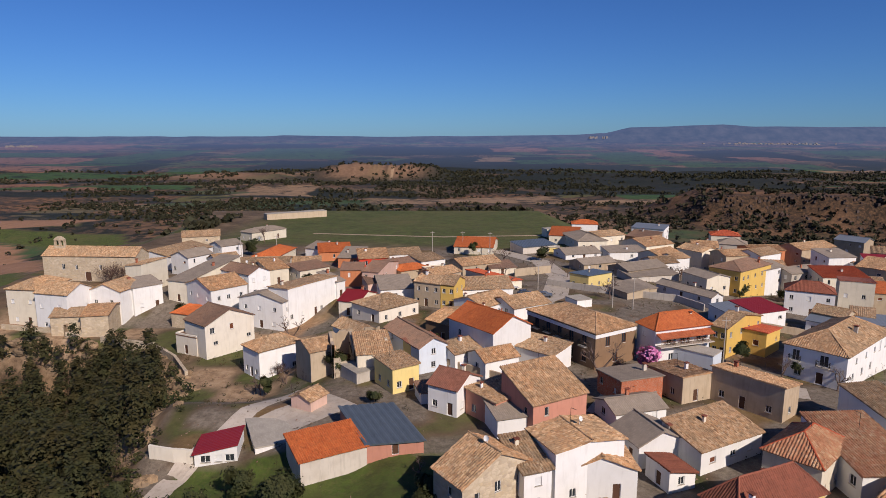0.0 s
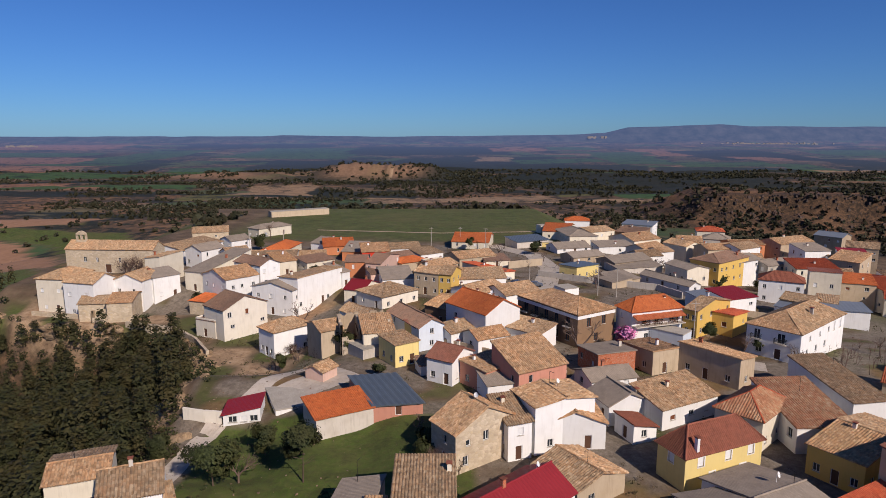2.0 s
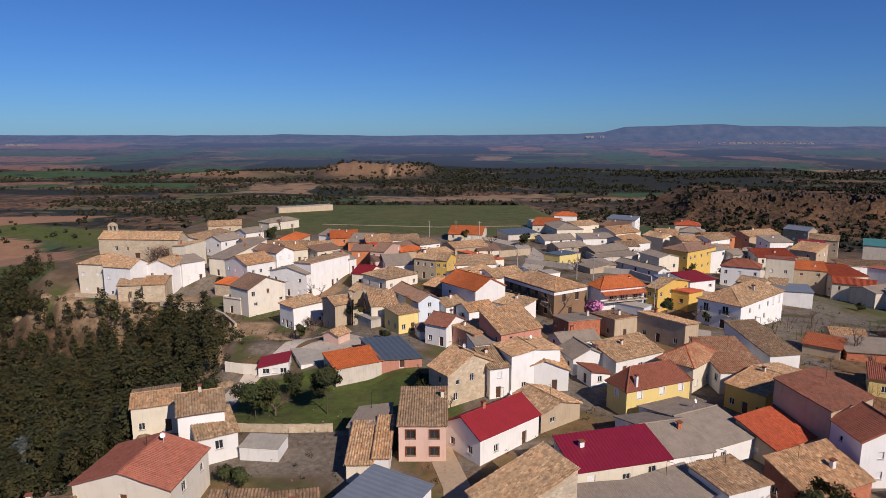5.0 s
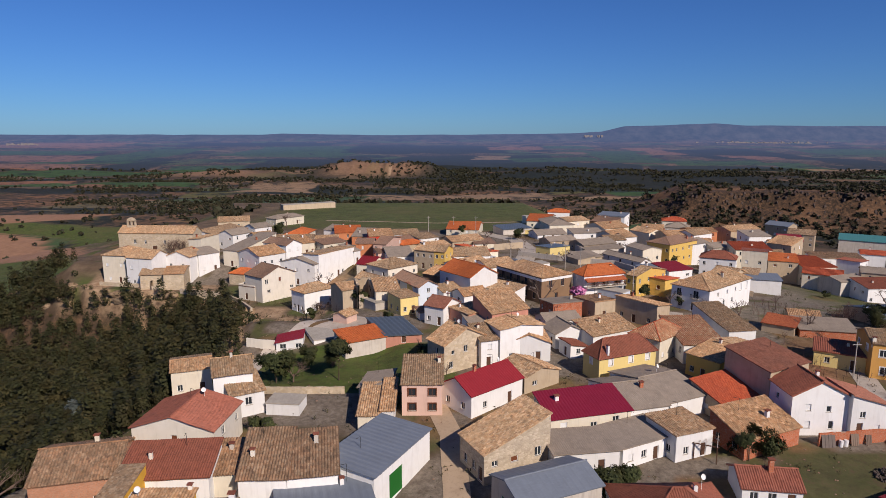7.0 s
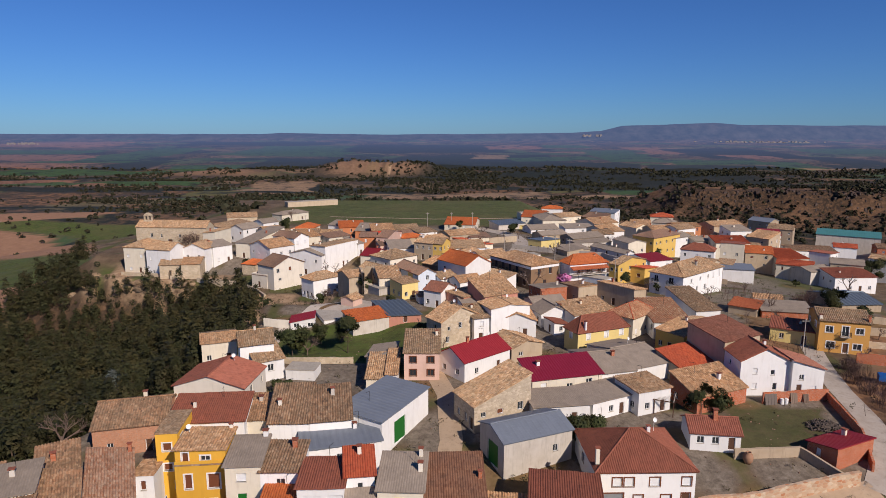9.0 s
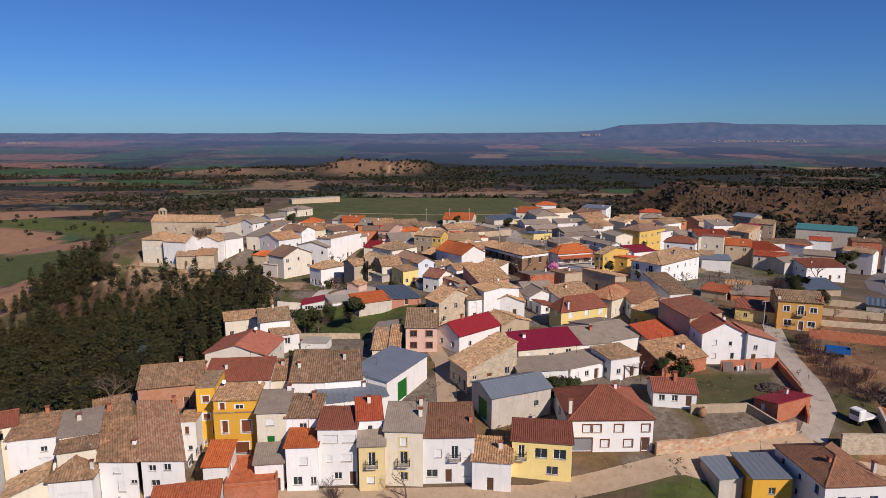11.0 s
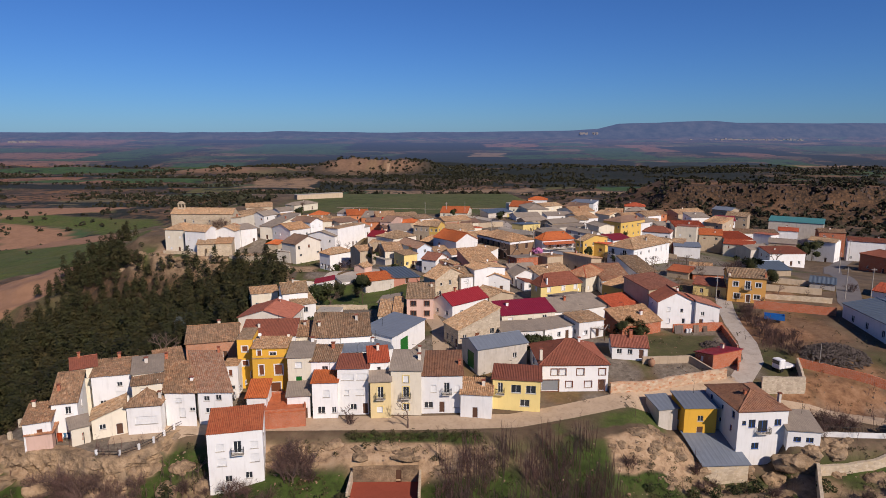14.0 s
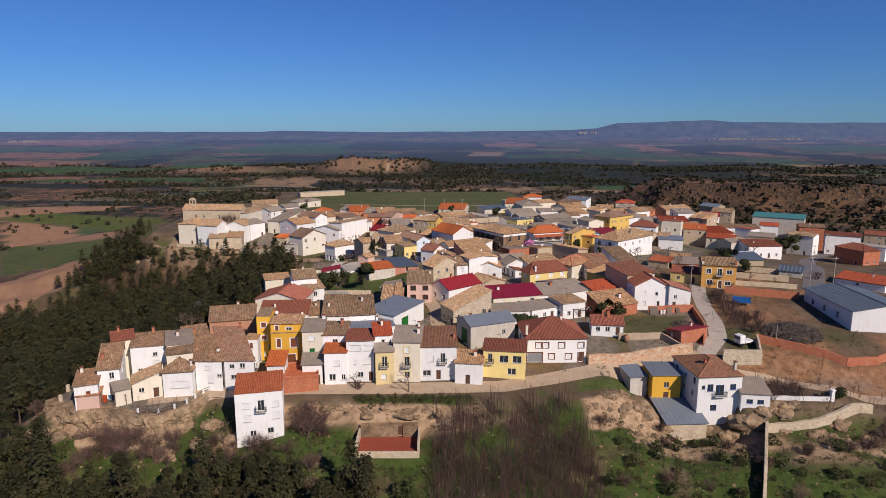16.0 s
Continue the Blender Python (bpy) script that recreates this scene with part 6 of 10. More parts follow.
house(64.1, 252.2, -1.1, 12.8, 12.3, 6.1, 28, 'gx', 1.2, 'cream', 'tan', label='two-storey cream rendered house with old tan clay tile roof', openings=rows(12.8, 6.1, 2, 3, 'wws') + rows(12.3, 6.1, 2, 3, 'wws', 'l', False), fine=False)
house(56.5, 250.7, 0.4, 11.7, 20.4, 3.6, 7, 'hip', 2.0, 'cream', 'grey', label='low cream rendered house with grey fibre cement roof', openings=rows(11.7, 3.6, 1, 3, 'wws'), fine=False)
house(52.6, 267.8, -0.0, 11.6, 23.4, 3.5, -16, 'gx', 2.0, 'cream', 'orange', label='low cream rendered house with bright orange tile roof', openings=rows(11.6, 3.5, 1, 2, 'wws'), fine=False)
house(64.9, 287.8, -1.6, 11.4, 7.5, 6.1, -10, 'hip', 1.5, 'white', 'orange', label='two-storey whitewashed house with bright orange tile roof', openings=rows(11.4, 6.1, 1, 4, 'wwws'), chimneys=[(-0.1, 0.35, 1.2)], fine=False)
house(80.2, 249.6, -3.0, 11.5, 9.0, 7.5, -41, 'sf', 1.6, 'brown', 'brown', label='two-storey dark brown house with dull brown tile roof', openings=rows(11.5, 7.5, 1, 2, 'ww') + rows(9.0, 7.5, 1, 2, 'ww', 'r', False), chimneys=[(-0.28, 0.58, 1.2)], fine=False)
house(78.4, 240.9, -3.3, 14.2, 14.4, 6.7, 28, 'gx', 2.0, 'cream', 'tan', label='two-storey cream rendered house with old tan clay tile roof', openings=rows(14.2, 6.7, 1, 2, 'wws') + rows(14.4, 6.7, 1, 4, 'wws', 'l', False), chimneys=[(0.07, -0.29, 1.2)], fine=False)
house(65.5, 226.2, -0.3, 14.1, 8.0, 3.3, 10, 'sf', 1.0, 'white', 'grey', label='low whitewashed house with grey fibre cement roof', chimneys=[(0.11, -0.28, 1.2)], fine=False)
house(48.6, 225.8, 0.8, 13.7, 10.0, 1.8, 15, 'gx', 1.5, 'white', 'grey', label='low whitewashed house with grey fibre cement roof', openings=rows(13.7, 1.8, 1, 3, 'wwws'), fine=False)
house(35.8, 238.9, 0.4, 17.7, 4.0, 1.8, -9, 'flat', 0.0, 'yellow', 'concrete', label='small low yellow rendered shed with flat concrete roof', name='shed', category='shed', fine=False)
house(34.5, 238.4, 0.5, 15.1, 9.0, 2.5, 26, 'sf', 1.0, 'concrete', 'bluemetal', label='small low grey rendered shed with blue ribbed metal roof', name='shed', category='shed', fine=False)
house(12.9, 240.1, 0.6, 14.5, 19.3, 2.7, -10, 'gx', 2.2, 'cream', 'orange', label='low cream rendered house with bright orange tile roof', fine=False)
house(61.9, 188.4, 1.0, 16.0, 10.0, 2.0, 15, 'sf', 1.0, 'concrete', 'grey', label='small low grey rendered shed with grey fibre cement roof', name='shed', category='shed', fine=False)
house(64.9, 162.7, 1.5, 18.0, 4.4, 2.5, -62, 'gx', 1.0, 'white', 'grey', label='low whitewashed house with grey fibre cement roof', openings=rows(18.0, 2.5, 1, 3, 'wwws') + rows(4.4, 2.5, 1, 1, 'wwws', 'r', False), chimneys=[(0.18, 0.12, 1.2)], fine=False)
house(77.9, 209.2, -1.8, 5.8, 8.0, 5.8, 21, 'gx', 1.0, 'white', 'tan', label='two-storey whitewashed house with old tan clay tile roof', openings=rows(5.8, 5.8, 1, 1, 'wwws') + rows(8.0, 5.8, 1, 2, 'wwws', 'l', False), fine=False)
house(96.5, 230.7, -5.2, 9.0, 9.0, 9.2, -17, 'gx', 1.6, 'concrete', 'tan', label='two-storey grey rendered house with old tan clay tile roof', chimneys=[(0.29, 0.36, 1.2)], fine=False)
house(99.7, 214.2, -5.1, 11.1, 9.0, 9.1, 11, 'gx', 1.4, 'sand', 'tan', label='two-storey sand coloured house with old tan clay tile roof', openings=rows(11.1, 9.1, 1, 2, 'ww'), chimneys=[(-0.62, 0.31, 1.2)], fine=False)
house(96.7, 190.1, -3.7, 13.1, 9.0, 8.2, 33, 'gx', 1.2, 'white', 'grey', label='two-storey whitewashed house with grey fibre cement roof', fine=False)
house(132.7, 211.4, -9.6, 9.7, 9.0, 13.6, 6, 'sf', 1.4, 'white', 'grey', label='two-storey whitewashed house with grey fibre cement roof', openings=rows(9.7, 13.6, 1, 2, 'wwws'), chimneys=[(-0.06, 0.23, 1.2)], fine=False)
house(133.2, 228.4, -11.6, 18.1, 10.0, 15.6, 24, 'gx', 1.6, 'adobe', 'tan', label='two-storey earth coloured house with old tan clay tile roof', chimneys=[(-0.19, -0.02, 1.2)], fine=False)
house(117.0, 183.1, -5.6, 12.9, 9.0, 9.1, -4, 'sf', 1.6, 'cream', 'red', label='two-storey cream rendered house with red tile roof', chimneys=[(0.13, -0.03, 1.2)], fine=False)
house(145.3, 207.0, -10.7, 8.6, 9.0, 13.7, -21, 'sf', 1.2, 'white', 'crimson', label='two-storey whitewashed house with crimson sheet roof', chimneys=[(0.38, -0.28, 1.2)], fine=False)
house(136.4, 194.2, -8.3, 9.3, 10.0, 11.8, -52, 'sf', 2.0, 'adobe', 'tan', label='two-storey earth coloured house with old tan clay tile roof', fine=False)
house(111.0, 239.3, -8.2, 10.2, 9.0, 11.7, -24, 'hip', 1.8, 'concrete', 'grey', label='two-storey grey rendered house with grey fibre cement roof', fine=False)
house(92.3, 225.3, -3.9, 11.1, 9.0, 7.4, -62, 'gx', 1.4, 'cream', 'tan', label='two-storey cream rendered house with old tan clay tile roof', openings=rows(11.1, 7.4, 1, 2, 'wws') + rows(9.0, 7.4, 1, 2, 'wws', 'r', False), chimneys=[(-0.39, 0.42, 1.2)], fine=False)
house(115.9, 257.5, -10.6, 11.0, 9.0, 14.6, -17, 'hip', 1.6, 'cream', 'red', label='two-storey cream rendered house with red tile roof', openings=rows(11.0, 14.6, 1, 2, 'wws'), chimneys=[(-0.44, 0.09, 1.2)], fine=False)
house(76.1, 179.0, -0.0, 10.4, 8.0, 4.5, -72, 'gx', 1.0, 'cream', 'grey', label='low cream rendered house with grey fibre cement roof', openings=rows(10.4, 4.5, 1, 2, 'wws') + rows(8.0, 4.5, 1, 2, 'wws', 'r', False), fine=False)
house(42.4, 176.8, 1.6, 6.1, 12.5, 3.4, -45, 'sb', 0.8, 'yellow', 'bluemetal', label='low yellow rendered house with blue ribbed metal roof', openings=rows(6.1, 3.4, 1, 2, 'ww') + rows(12.5, 3.4, 1, 3, 'ww', 'r', False), chimneys=[(-0.25, 0.0, 1.2)], fine=False)
house(-59.4, 219.8, 0.9, 8.8, 17.5, 2.6, -7, 'hip', 1.8, 'cream', 'orange', label='low cream rendered house with bright orange tile roof', openings=rows(8.8, 2.6, 1, 2, 'wws'), fine=False)
house(-42.7, 228.0, 0.7, 9.3, 12.0, 3.3, -32, 'gx', 1.6, 'white', 'grey', label='low whitewashed house with grey fibre cement roof', chimneys=[(0.5, -0.15, 1.2)], fine=False)
house(-38.5, 220.6, 0.8, 11.1, 7.7, 3.2, 12, 'sf', 2.0, 'orange', 'orange', label='low orange rendered house with bright orange tile roof', chimneys=[(0.21, 0.5, 1.2)], fine=False)
house(-30.2, 208.5, 1.1, 7.4, 10.0, 3.4, -8, 'sf', 2.0, 'orange', 'grey', label='low orange rendered house with grey fibre cement roof', chimneys=[(-0.38, -0.19, 1.2)], fine=False)
house(-22.6, 199.3, 1.2, 9.3, 9.0, 4.8, 12, 'sf', 1.6, 'red', 'tan', label='low bright red house with old tan clay tile roof', chimneys=[(-0.43, 0.43, 1.2)], fine=False)
house(-44.9, 201.9, 1.2, 10.1, 9.0, 2.8, 11, 'gx', 1.2, 'sand', 'tan', label='low sand coloured house with old tan clay tile roof', openings=rows(10.1, 2.8, 1, 1, 'ww'), fine=False)
house(-55.3, 191.0, 1.4, 16.1, 16.4, 4.1, 9, 'gx', 1.6, 'cream', 'tan', label='low cream rendered house with old tan clay tile roof', chimneys=[(-0.31, 0.43, 1.2)], fine=False)
house(-14.4, 219.8, 0.9, 11.5, 9.0, 2.6, 17, 'gx', 1.4, 'white', 'tan', label='low whitewashed house with old tan clay tile roof', fine=False)
house(-10.0, 186.3, 1.4, 10.0, 7.5, 3.6, 32, 'hip', 1.15, 'sand', 'orange', label='low sand coloured house with bright orange tile roof', openings=rows(10.0, 3.6, 1, 2, 'ww') + rows(7.5, 3.6, 1, 2, 'ww', 'l', False), fine=False)
house(-1.5, 181.1, 1.5, 7.0, 7.0, 4.0, 29, 'flat', 0.0, 'cream', 'tan', label='low cream rendered house with old tan clay tile roof', chimneys=[(-0.52, -0.04, 1.2)], fine=False)
house(9.9, 197.9, 1.2, 14.1, 10.1, 3.3, 28, 'gx', 1.4, 'sand', 'tan', label='low sand coloured house with old tan clay tile roof', fine=False)
house(14.5, 179.5, 1.5, 18.6, 5.0, 2.5, -52, 'sb', 0.4, 'cream', 'red', label='low cream rendered house with red tile roof', chimneys=[(-0.22, 0.08, 1.2)], fine=False)
house(17.9, 196.2, 1.3, 8.3, 8.0, 2.2, 13, 'sf', 0.8, 'cream', 'brown', label='low cream rendered house with dull brown tile roof', openings=rows(8.3, 2.2, 1, 1, 'wws'), chimneys=[(-0.13, 0.53, 1.2)], fine=False)
house(9.9, 148.1, 2.0, 10.7, 10.0, 3.0, 44, 'gx', 1.6, 'white', 'tan', label='low whitewashed house with old tan clay tile roof', chimneys=[(-0.69, 0.55, 1.2)], fine=False)
house(18.3, 146.8, 2.0, 10.7, 10.0, 3.0, 31, 'gx', 1.6, 'white', 'tan', label='low whitewashed house with old tan clay tile roof', fine=False)
house(-88.6, 210.9, 1.0, 20.4, 9.0, 4.5, 71, 'sf', 1.6, 'white', 'tan', label='low whitewashed house with old tan clay tile roof', openings=rows(20.4, 4.5, 1, 3, 'wwws') + rows(9.0, 4.5, 1, 2, 'wwws', 'l', False), fine=False)
house(-79.4, 196.8, 1.2, 9.5, 8.0, 5.8, 60, 'gx', 1.6, 'white', 'grey', label='two-storey whitewashed house with grey fibre cement roof', chimneys=[(0.63, 0.53, 1.2)], fine=False)
house(-78.1, 272.8, -0.3, 17.8, 8.0, 3.8, 52, 'hip', 1.4, 'cream', 'grey', label='low cream rendered house with grey fibre cement roof', openings=rows(17.8, 3.8, 1, 2, 'wws') + rows(8.0, 3.8, 1, 2, 'wws', 'l', False), chimneys=[(0.34, 0.45, 1.2)], fine=False)
house(-98.8, 255.6, 0.1, 14.4, 9.0, 3.9, 19, 'gx', 1.8, 'stone', 'tan', label='low rubble stone house with old tan clay tile roof', fine=False)
house(-83.7, 357.6, -2.1, 34.9, 6.0, 3.3, 32, 'flat', 0.0, 'sand', 'concrete', label='half-ruined low sand coloured house shell with flat concrete roof', name='ruined_house', category='ruin', fine=False)
house(-1.6, 50.9, 0.7, 6.5, 9.6, 5.3, -0, 'sf', 1.5, 'pink', 'tan', label='two-storey pink rendered house with old tan clay tile roof', openings=[('f', 0.25, 3.4, 1.2, 1.2, 'w'), ('f', 0.75, 3.4, 1.2, 1.2, 'w'), ('f', 0.25, 0.9, 1.2, 1.2, 'w'), ('f', 0.75, 0.9, 1.2, 1.2, 'w')], chimneys=[(0.85, 0.4, 1.3)], joinery=FRAME_B, trim=FRAME_B, below=4.0)
house(8.4, 51.7, 0.8, 12.1, 7.4, 3.7, 41, 'gx', 2.0, 'white', 'crimson', label='low whitewashed house with crimson sheet roof', openings=rows(12.1, 3.7, 1, 2, 'wwws') + rows(7.4, 3.7, 1, 2, 'wwws', 'l', False), chimneys=[(-0.3, 0.01, 1.2)], dish=(0.6, 0))
house(23.0, 41.3, 0.3, 13.2, 6.3, 4.2, 15, 'sf', 1.6, 'cream', 'crimsonmetal', label='low cream rendered house with dark crimson ribbed sheet roof', chimneys=[(-0.6, 0.23, 1.2)])
house(31.8, 47.9, 0.5, 7.1, 12.6, 3.5, 15, 'gx', 1.6, 'white', 'grey', label='low whitewashed house with grey fibre cement roof', chimneys=[(0.43, -0.26, 1.2)])
house(38.0, 51.8, 0.7, 8.0, 14.4, 3.3, 25, 'gx', 1.4, 'white', 'grey', label='low whitewashed house with grey fibre cement roof', dish=(0.3, 0.2))
house(14.4, 22.2, -1.5, 7.4, 11.3, 4.9, -67, 'gy', 1.2, 'concrete', 'bluegrey', label='large low grey rendered barn with blue-grey sheet roof', openings=[('f', 0.55, 0, 3.2, 3.6, 'G'), ('r', 0.75, 2.0, 0.9, 1.1, 'w')], name='barn', category='barn')
house(10.3, 32.5, -0.3, 6.8, 10.5, 4.3, -64, 'sf', 3.6, 'rubble', 'tan', label='low rough rubble house with old tan clay tile roof', openings=[('f', 0.25, 1.0, 0.9, 1.2, 'w'), ('f', 0.6, 1.0, 0.9, 1.3, 'w'), ('f', 0.85, 0.1, 1.1, 2.1, 'd')])
house(20.8, 33.0, -0.3, 9.3, 6.5, 3.3, 8, 'sf', 0.3, 'white', 'grey', label='low whitewashed house with grey fibre cement roof', openings=rows(9.3, 3.3, 1, 2, 'wwws'))
house(29.3, 35.8, -0.1, 9.6, 6.5, 3.1, 26, 'sf', 0.3, 'white', 'grey', label='low whitewashed house with grey fibre cement roof', openings=rows(9.6, 3.1, 1, 4, 'wwws') + rows(6.5, 3.1, 1, 2, 'wwws', 'l', False))
house(36.2, 36.7, -0.0, 6.5, 6.5, 4.0, 21, 'sf', 0.3, 'white', 'tan', label='low whitewashed house with old tan clay tile roof', openings=rows(6.5, 4.0, 1, 2, 'wwws') + rows(6.5, 4.0, 1, 2, 'wwws', 'l', False))
house(58.6, 43.1, 0.4, 8.6, 6.6, 6.4, 0, 'gy', 2.2, 'white', 'maroon', label='two-storey whitewashed gabled house with maroon tile roof', openings=[('f', 0.3, 4.0, 0.8, 1.0, 's'), ('f', 0.66, 3.8, 0.7, 0.9, 'w'), ('f', 0.72, 1.0, 0.7, 1.3, 'w'), ('f', 0.3, 1.2, 0.9, 1.1, 's')], chimneys=[(0.4, 0.3, 1.0)])
house(65.7, 42.2, 0.4, 5.6, 6.6, 5.2, 0, 'sr', 1.6, 'white', 'maroontile', label='whitewashed lean-to wing of the gabled house with red-brown roof', openings=[('f', 0.3, 3.2, 0.8, 1.0, 'w'), ('f', 0.25, 0.4, 0.9, 2.0, 'd'), ('f', 0.7, 0.9, 1.0, 1.2, 's')])
house(56.6, 52.3, 0.9, 8.6, 9.8, 7.1, -63, 'sr', 1.6, 'sand', 'maroontile', label='two-storey sand coloured house with red-brown tile roof', openings=rows(8.6, 7.1, 1, 1, 'ww') + rows(9.8, 7.1, 1, 3, 'ww', 'r', False))
house(49.2, 49.2, 0.7, 11.0, 6.5, 2.8, 28, 'sf', 2.0, 'sand', 'red', label='low sand coloured house with red tile roof')
house(48.0, 38.1, 0.1, 11.0, 6.5, 2.9, 23, 'sf', 2.2, 'brick', 'tan', label='low red brick house with old tan clay tile roof', openings=rows(11.0, 2.9, 1, 1, 'ww') + rows(6.5, 2.9, 1, 2, 'ww', 'l', False), chimneys=[(0.34, -0.15, 1.2)])
house(79.0, 67.1, 1.5, 9.1, 6.5, 3.0, -31, 'sf', 0.8, 'yellow', 'maroon', label='low yellow rendered house with maroon tile roof', openings=rows(9.1, 3.0, 1, 2, 'ww') + rows(6.5, 3.0, 1, 2, 'ww', 'r', False), chimneys=[(0.23, 0.17, 1.2)])
house(85.7, 63.0, 1.3, 9.2, 8.9, 6.7, -17, 'gx', 1.5, 'orangeoch', 'tan', label='two-storey apricot rendered house with old tan clay tile roof', openings=[('f', 0.2, 4.3, 1.3, 1.3, 'w'), ('f', 0.52, 3.7, 1.2, 2.1, 'b'), ('f', 0.8, 4.3, 1.4, 1.2, 'w'), ('f', 0.25, 1.0, 1.5, 1.4, 'w'), ('f', 0.78, 1.0, 1.5, 1.2, 'w'), ('f', 0.55, 0.1, 1.0, 2.1, 'd')], chimneys=[(-0.95, -0.9, 1.3), (0.95, -0.9, 1.3)], trim=FRAME_W)
house(43.2, 25.3, -0.7, 7.2, 5.6, 2.5, -8, 'gx', 1.4, 'white', 'redbrown', label='low whitewashed cottage with brick-red tile roof', openings=[('f', 0.2, 0.9, 1.0, 1.1, 'w'), ('f', 0.5, 0.9, 1.0, 1.1, 'w'), ('f', 0.82, 0.05, 1.0, 2.0, 'd')], chimneys=[(0.1, -0.2, 1.9)])
house(61.1, 21.9, -1.5, 4.6, 8.0, 2.3, -66, 'sl', 0.8, 'brick', 'crimson', label='low red brick house with crimson sheet roof', chimneys=[(-0.35, 0.48, 1.2)])
house(28.6, 16.9, -3.0, 13.1, 11.9, 5.4, 1, 'hip', 3.0, 'white', 'maroon', label='two-storey whitewashed house with maroon tile roof', openings=[('f', 0.21, 3.3, 1.2, 1.2, 's'), ('f', 0.33, 3.3, 1.2, 1.2, 's'), ('f', 0.59, 3.3, 1.3, 1.2, 's'), ('f', 0.91, 3.3, 1.2, 1.2, 's'), ('f', 0.15, 0.1, 3.3, 2.2, 'g'), ('f', 0.43, 0.8, 1.2, 1.2, 's'), ('f', 0.71, 0.8, 1.3, 1.2, 's'), ('f', 0.91, 0.1, 1.1, 2.1, 'd'), ('l', 0.4, 3.0, 1.0, 1.1, 'w')], chimneys=[(-0.95, -0.8, 1.8), (0.35, 0.1, 1.9)], trim=FRAME_B, dish=(0.5, 0.2))
house(17.4, 7.7, -3.9, 8.6, 6.5, 5.9, -9, 'sf', 0.3, 'yellow', 'maroon', label='two-storey yellow rendered house with maroon tile roof', openings=[('f', 0.16, 3.2, 0.9, 2.0, 'b'), ('f', 0.49, 3.4, 1.8, 1.5, 'w'), ('f', 0.8, 3.4, 1.8, 1.5, 'w'), ('f', 0.68, 0.9, 1.7, 1.3, 'w')], joinery=FRAME_W)
house(9.9, 5.2, -4.2, 5.5, 6.5, 4.5, -8, 'sf', 0.4, 'white', 'tan', label='low whitewashed house with old tan clay tile roof', openings=rows(5.5, 4.5, 1, 1, 'wwws'), chimneys=[(0.4, 0.02, 1.2)])
house(3.3, 7.0, -4.0, 7.4, 6.5, 7.2, 2, 'sf', 2.15, 'white', 'browntile', label='two-storey whitewashed house with brown tile roof', openings=[('f', 0.3, 4.0, 1.0, 1.3, 's'), ('f', 0.62, 3.8, 1.0, 2.0, 'b'), ('f', 0.88, 4.0, 0.9, 1.2, 's'), ('f', 0.18, 1.0, 1.6, 1.2, 'w'), ('f', 0.5, 0.1, 1.0, 2.1, 'd'), ('f', 0.85, 1.0, 1.0, 1.1, 's')], chimneys=[(0.9, -0.2, 1.4)])
house(-2.8, 6.4, -4.1, 5.4, 6.5, 8.5, -3, 'sf', 1.4, 'cream', 'grey', label='two-storey cream rendered house with grey fibre cement roof', openings=[('f', 0.5, 6.2, 1.0, 1.3, 's'), ('f', 0.5, 3.4, 1.1, 2.0, 'b'), ('f', 0.5, 1.0, 1.1, 1.2, 'w')], chimneys=[(0.8, 0.0, 1.4), (0.75, 0.8, 1.2)], trim=WALLS['yellow'])
house(-7.5, 3.5, -4.2, 3.6, 3.0, 7.0, 4, 'sf', 0.8, 'ochrecream', 'grey', label='two-storey buff rendered house with grey fibre cement roof', openings=[('f', 0.5, 3.9, 1.0, 2.1, 'b'), ('f', 0.45, 1.2, 1.1, 1.1, 's')], trim=WALLS['yellow'])
house(-8.3, 7.6, -3.8, 3.5, 5.0, 9.0, 9, 'sf', 1.2, 'white', 'red', label='two-storey whitewashed house with red tile roof', chimneys=[(0.05, 0.44, 1.2)])
house(-12.5, 6.6, -4.1, 5.5, 6.5, 8.8, 2, 'sf', 0.3, 'white', 'maroon', label='two-storey whitewashed house with maroon tile roof', openings=[('f', 0.32, 6.6, 2.2, 1.2, 's'), ('f', 0.8, 6.6, 2.0, 1.2, 's'), ('f', 0.28, 3.7, 0.8, 1.0, 's'), ('f', 0.72, 3.7, 1.5, 1.2, 's'), ('f', 0.5, 1.0, 1.1, 1.1, 'w'), ('f', 0.88, 0.1, 1.0, 2.1, 'd')], chimneys=[(0.9, 0.7, 1.3)])
house(-17.4, 5.3, -4.2, 4.4, 6.5, 6.8, 3, 'sf', 0.35, 'white', 'orange', label='two-storey whitewashed house with bright orange tile roof', openings=[('f', 0.55, 4.0, 1.2, 1.3, 's'), ('f', 0.35, 1.0, 1.3, 1.3, 'w'), ('f', 0.85, 1.0, 0.8, 1.2, 'w')])
house(-22.8, 10.2, -3.6, 4.3, 6.5, 9.1, 4, 'sf', 0.75, 'cream', 'grey', label='two-storey cream rendered house with grey fibre cement roof', openings=[('f', 0.45, 7.0, 1.2, 1.1, 's'), ('f', 0.45, 4.2, 1.2, 1.2, 'v'), ('f', 0.5, 2.0, 0.5, 0.5, 'w')], chimneys=[(0.8, 0.9, 1.2)])
house(-18.1, 10.1, -3.6, 4.8, 6.0, 8.2, -0, 'sf', 1.0, 'white', 'browntan', label='two-storey whitewashed house with weathered brown clay tile roof', chimneys=[(0.41, 0.53, 1.2)])
house(-22.1, 3.9, -4.2, 3.9, 4.0, 4.4, 7, 'sf', 1.0, 'white', 'grey', label='low whitewashed house with grey fibre cement roof', openings=rows(3.9, 4.4, 1, 2, 'wwws'))
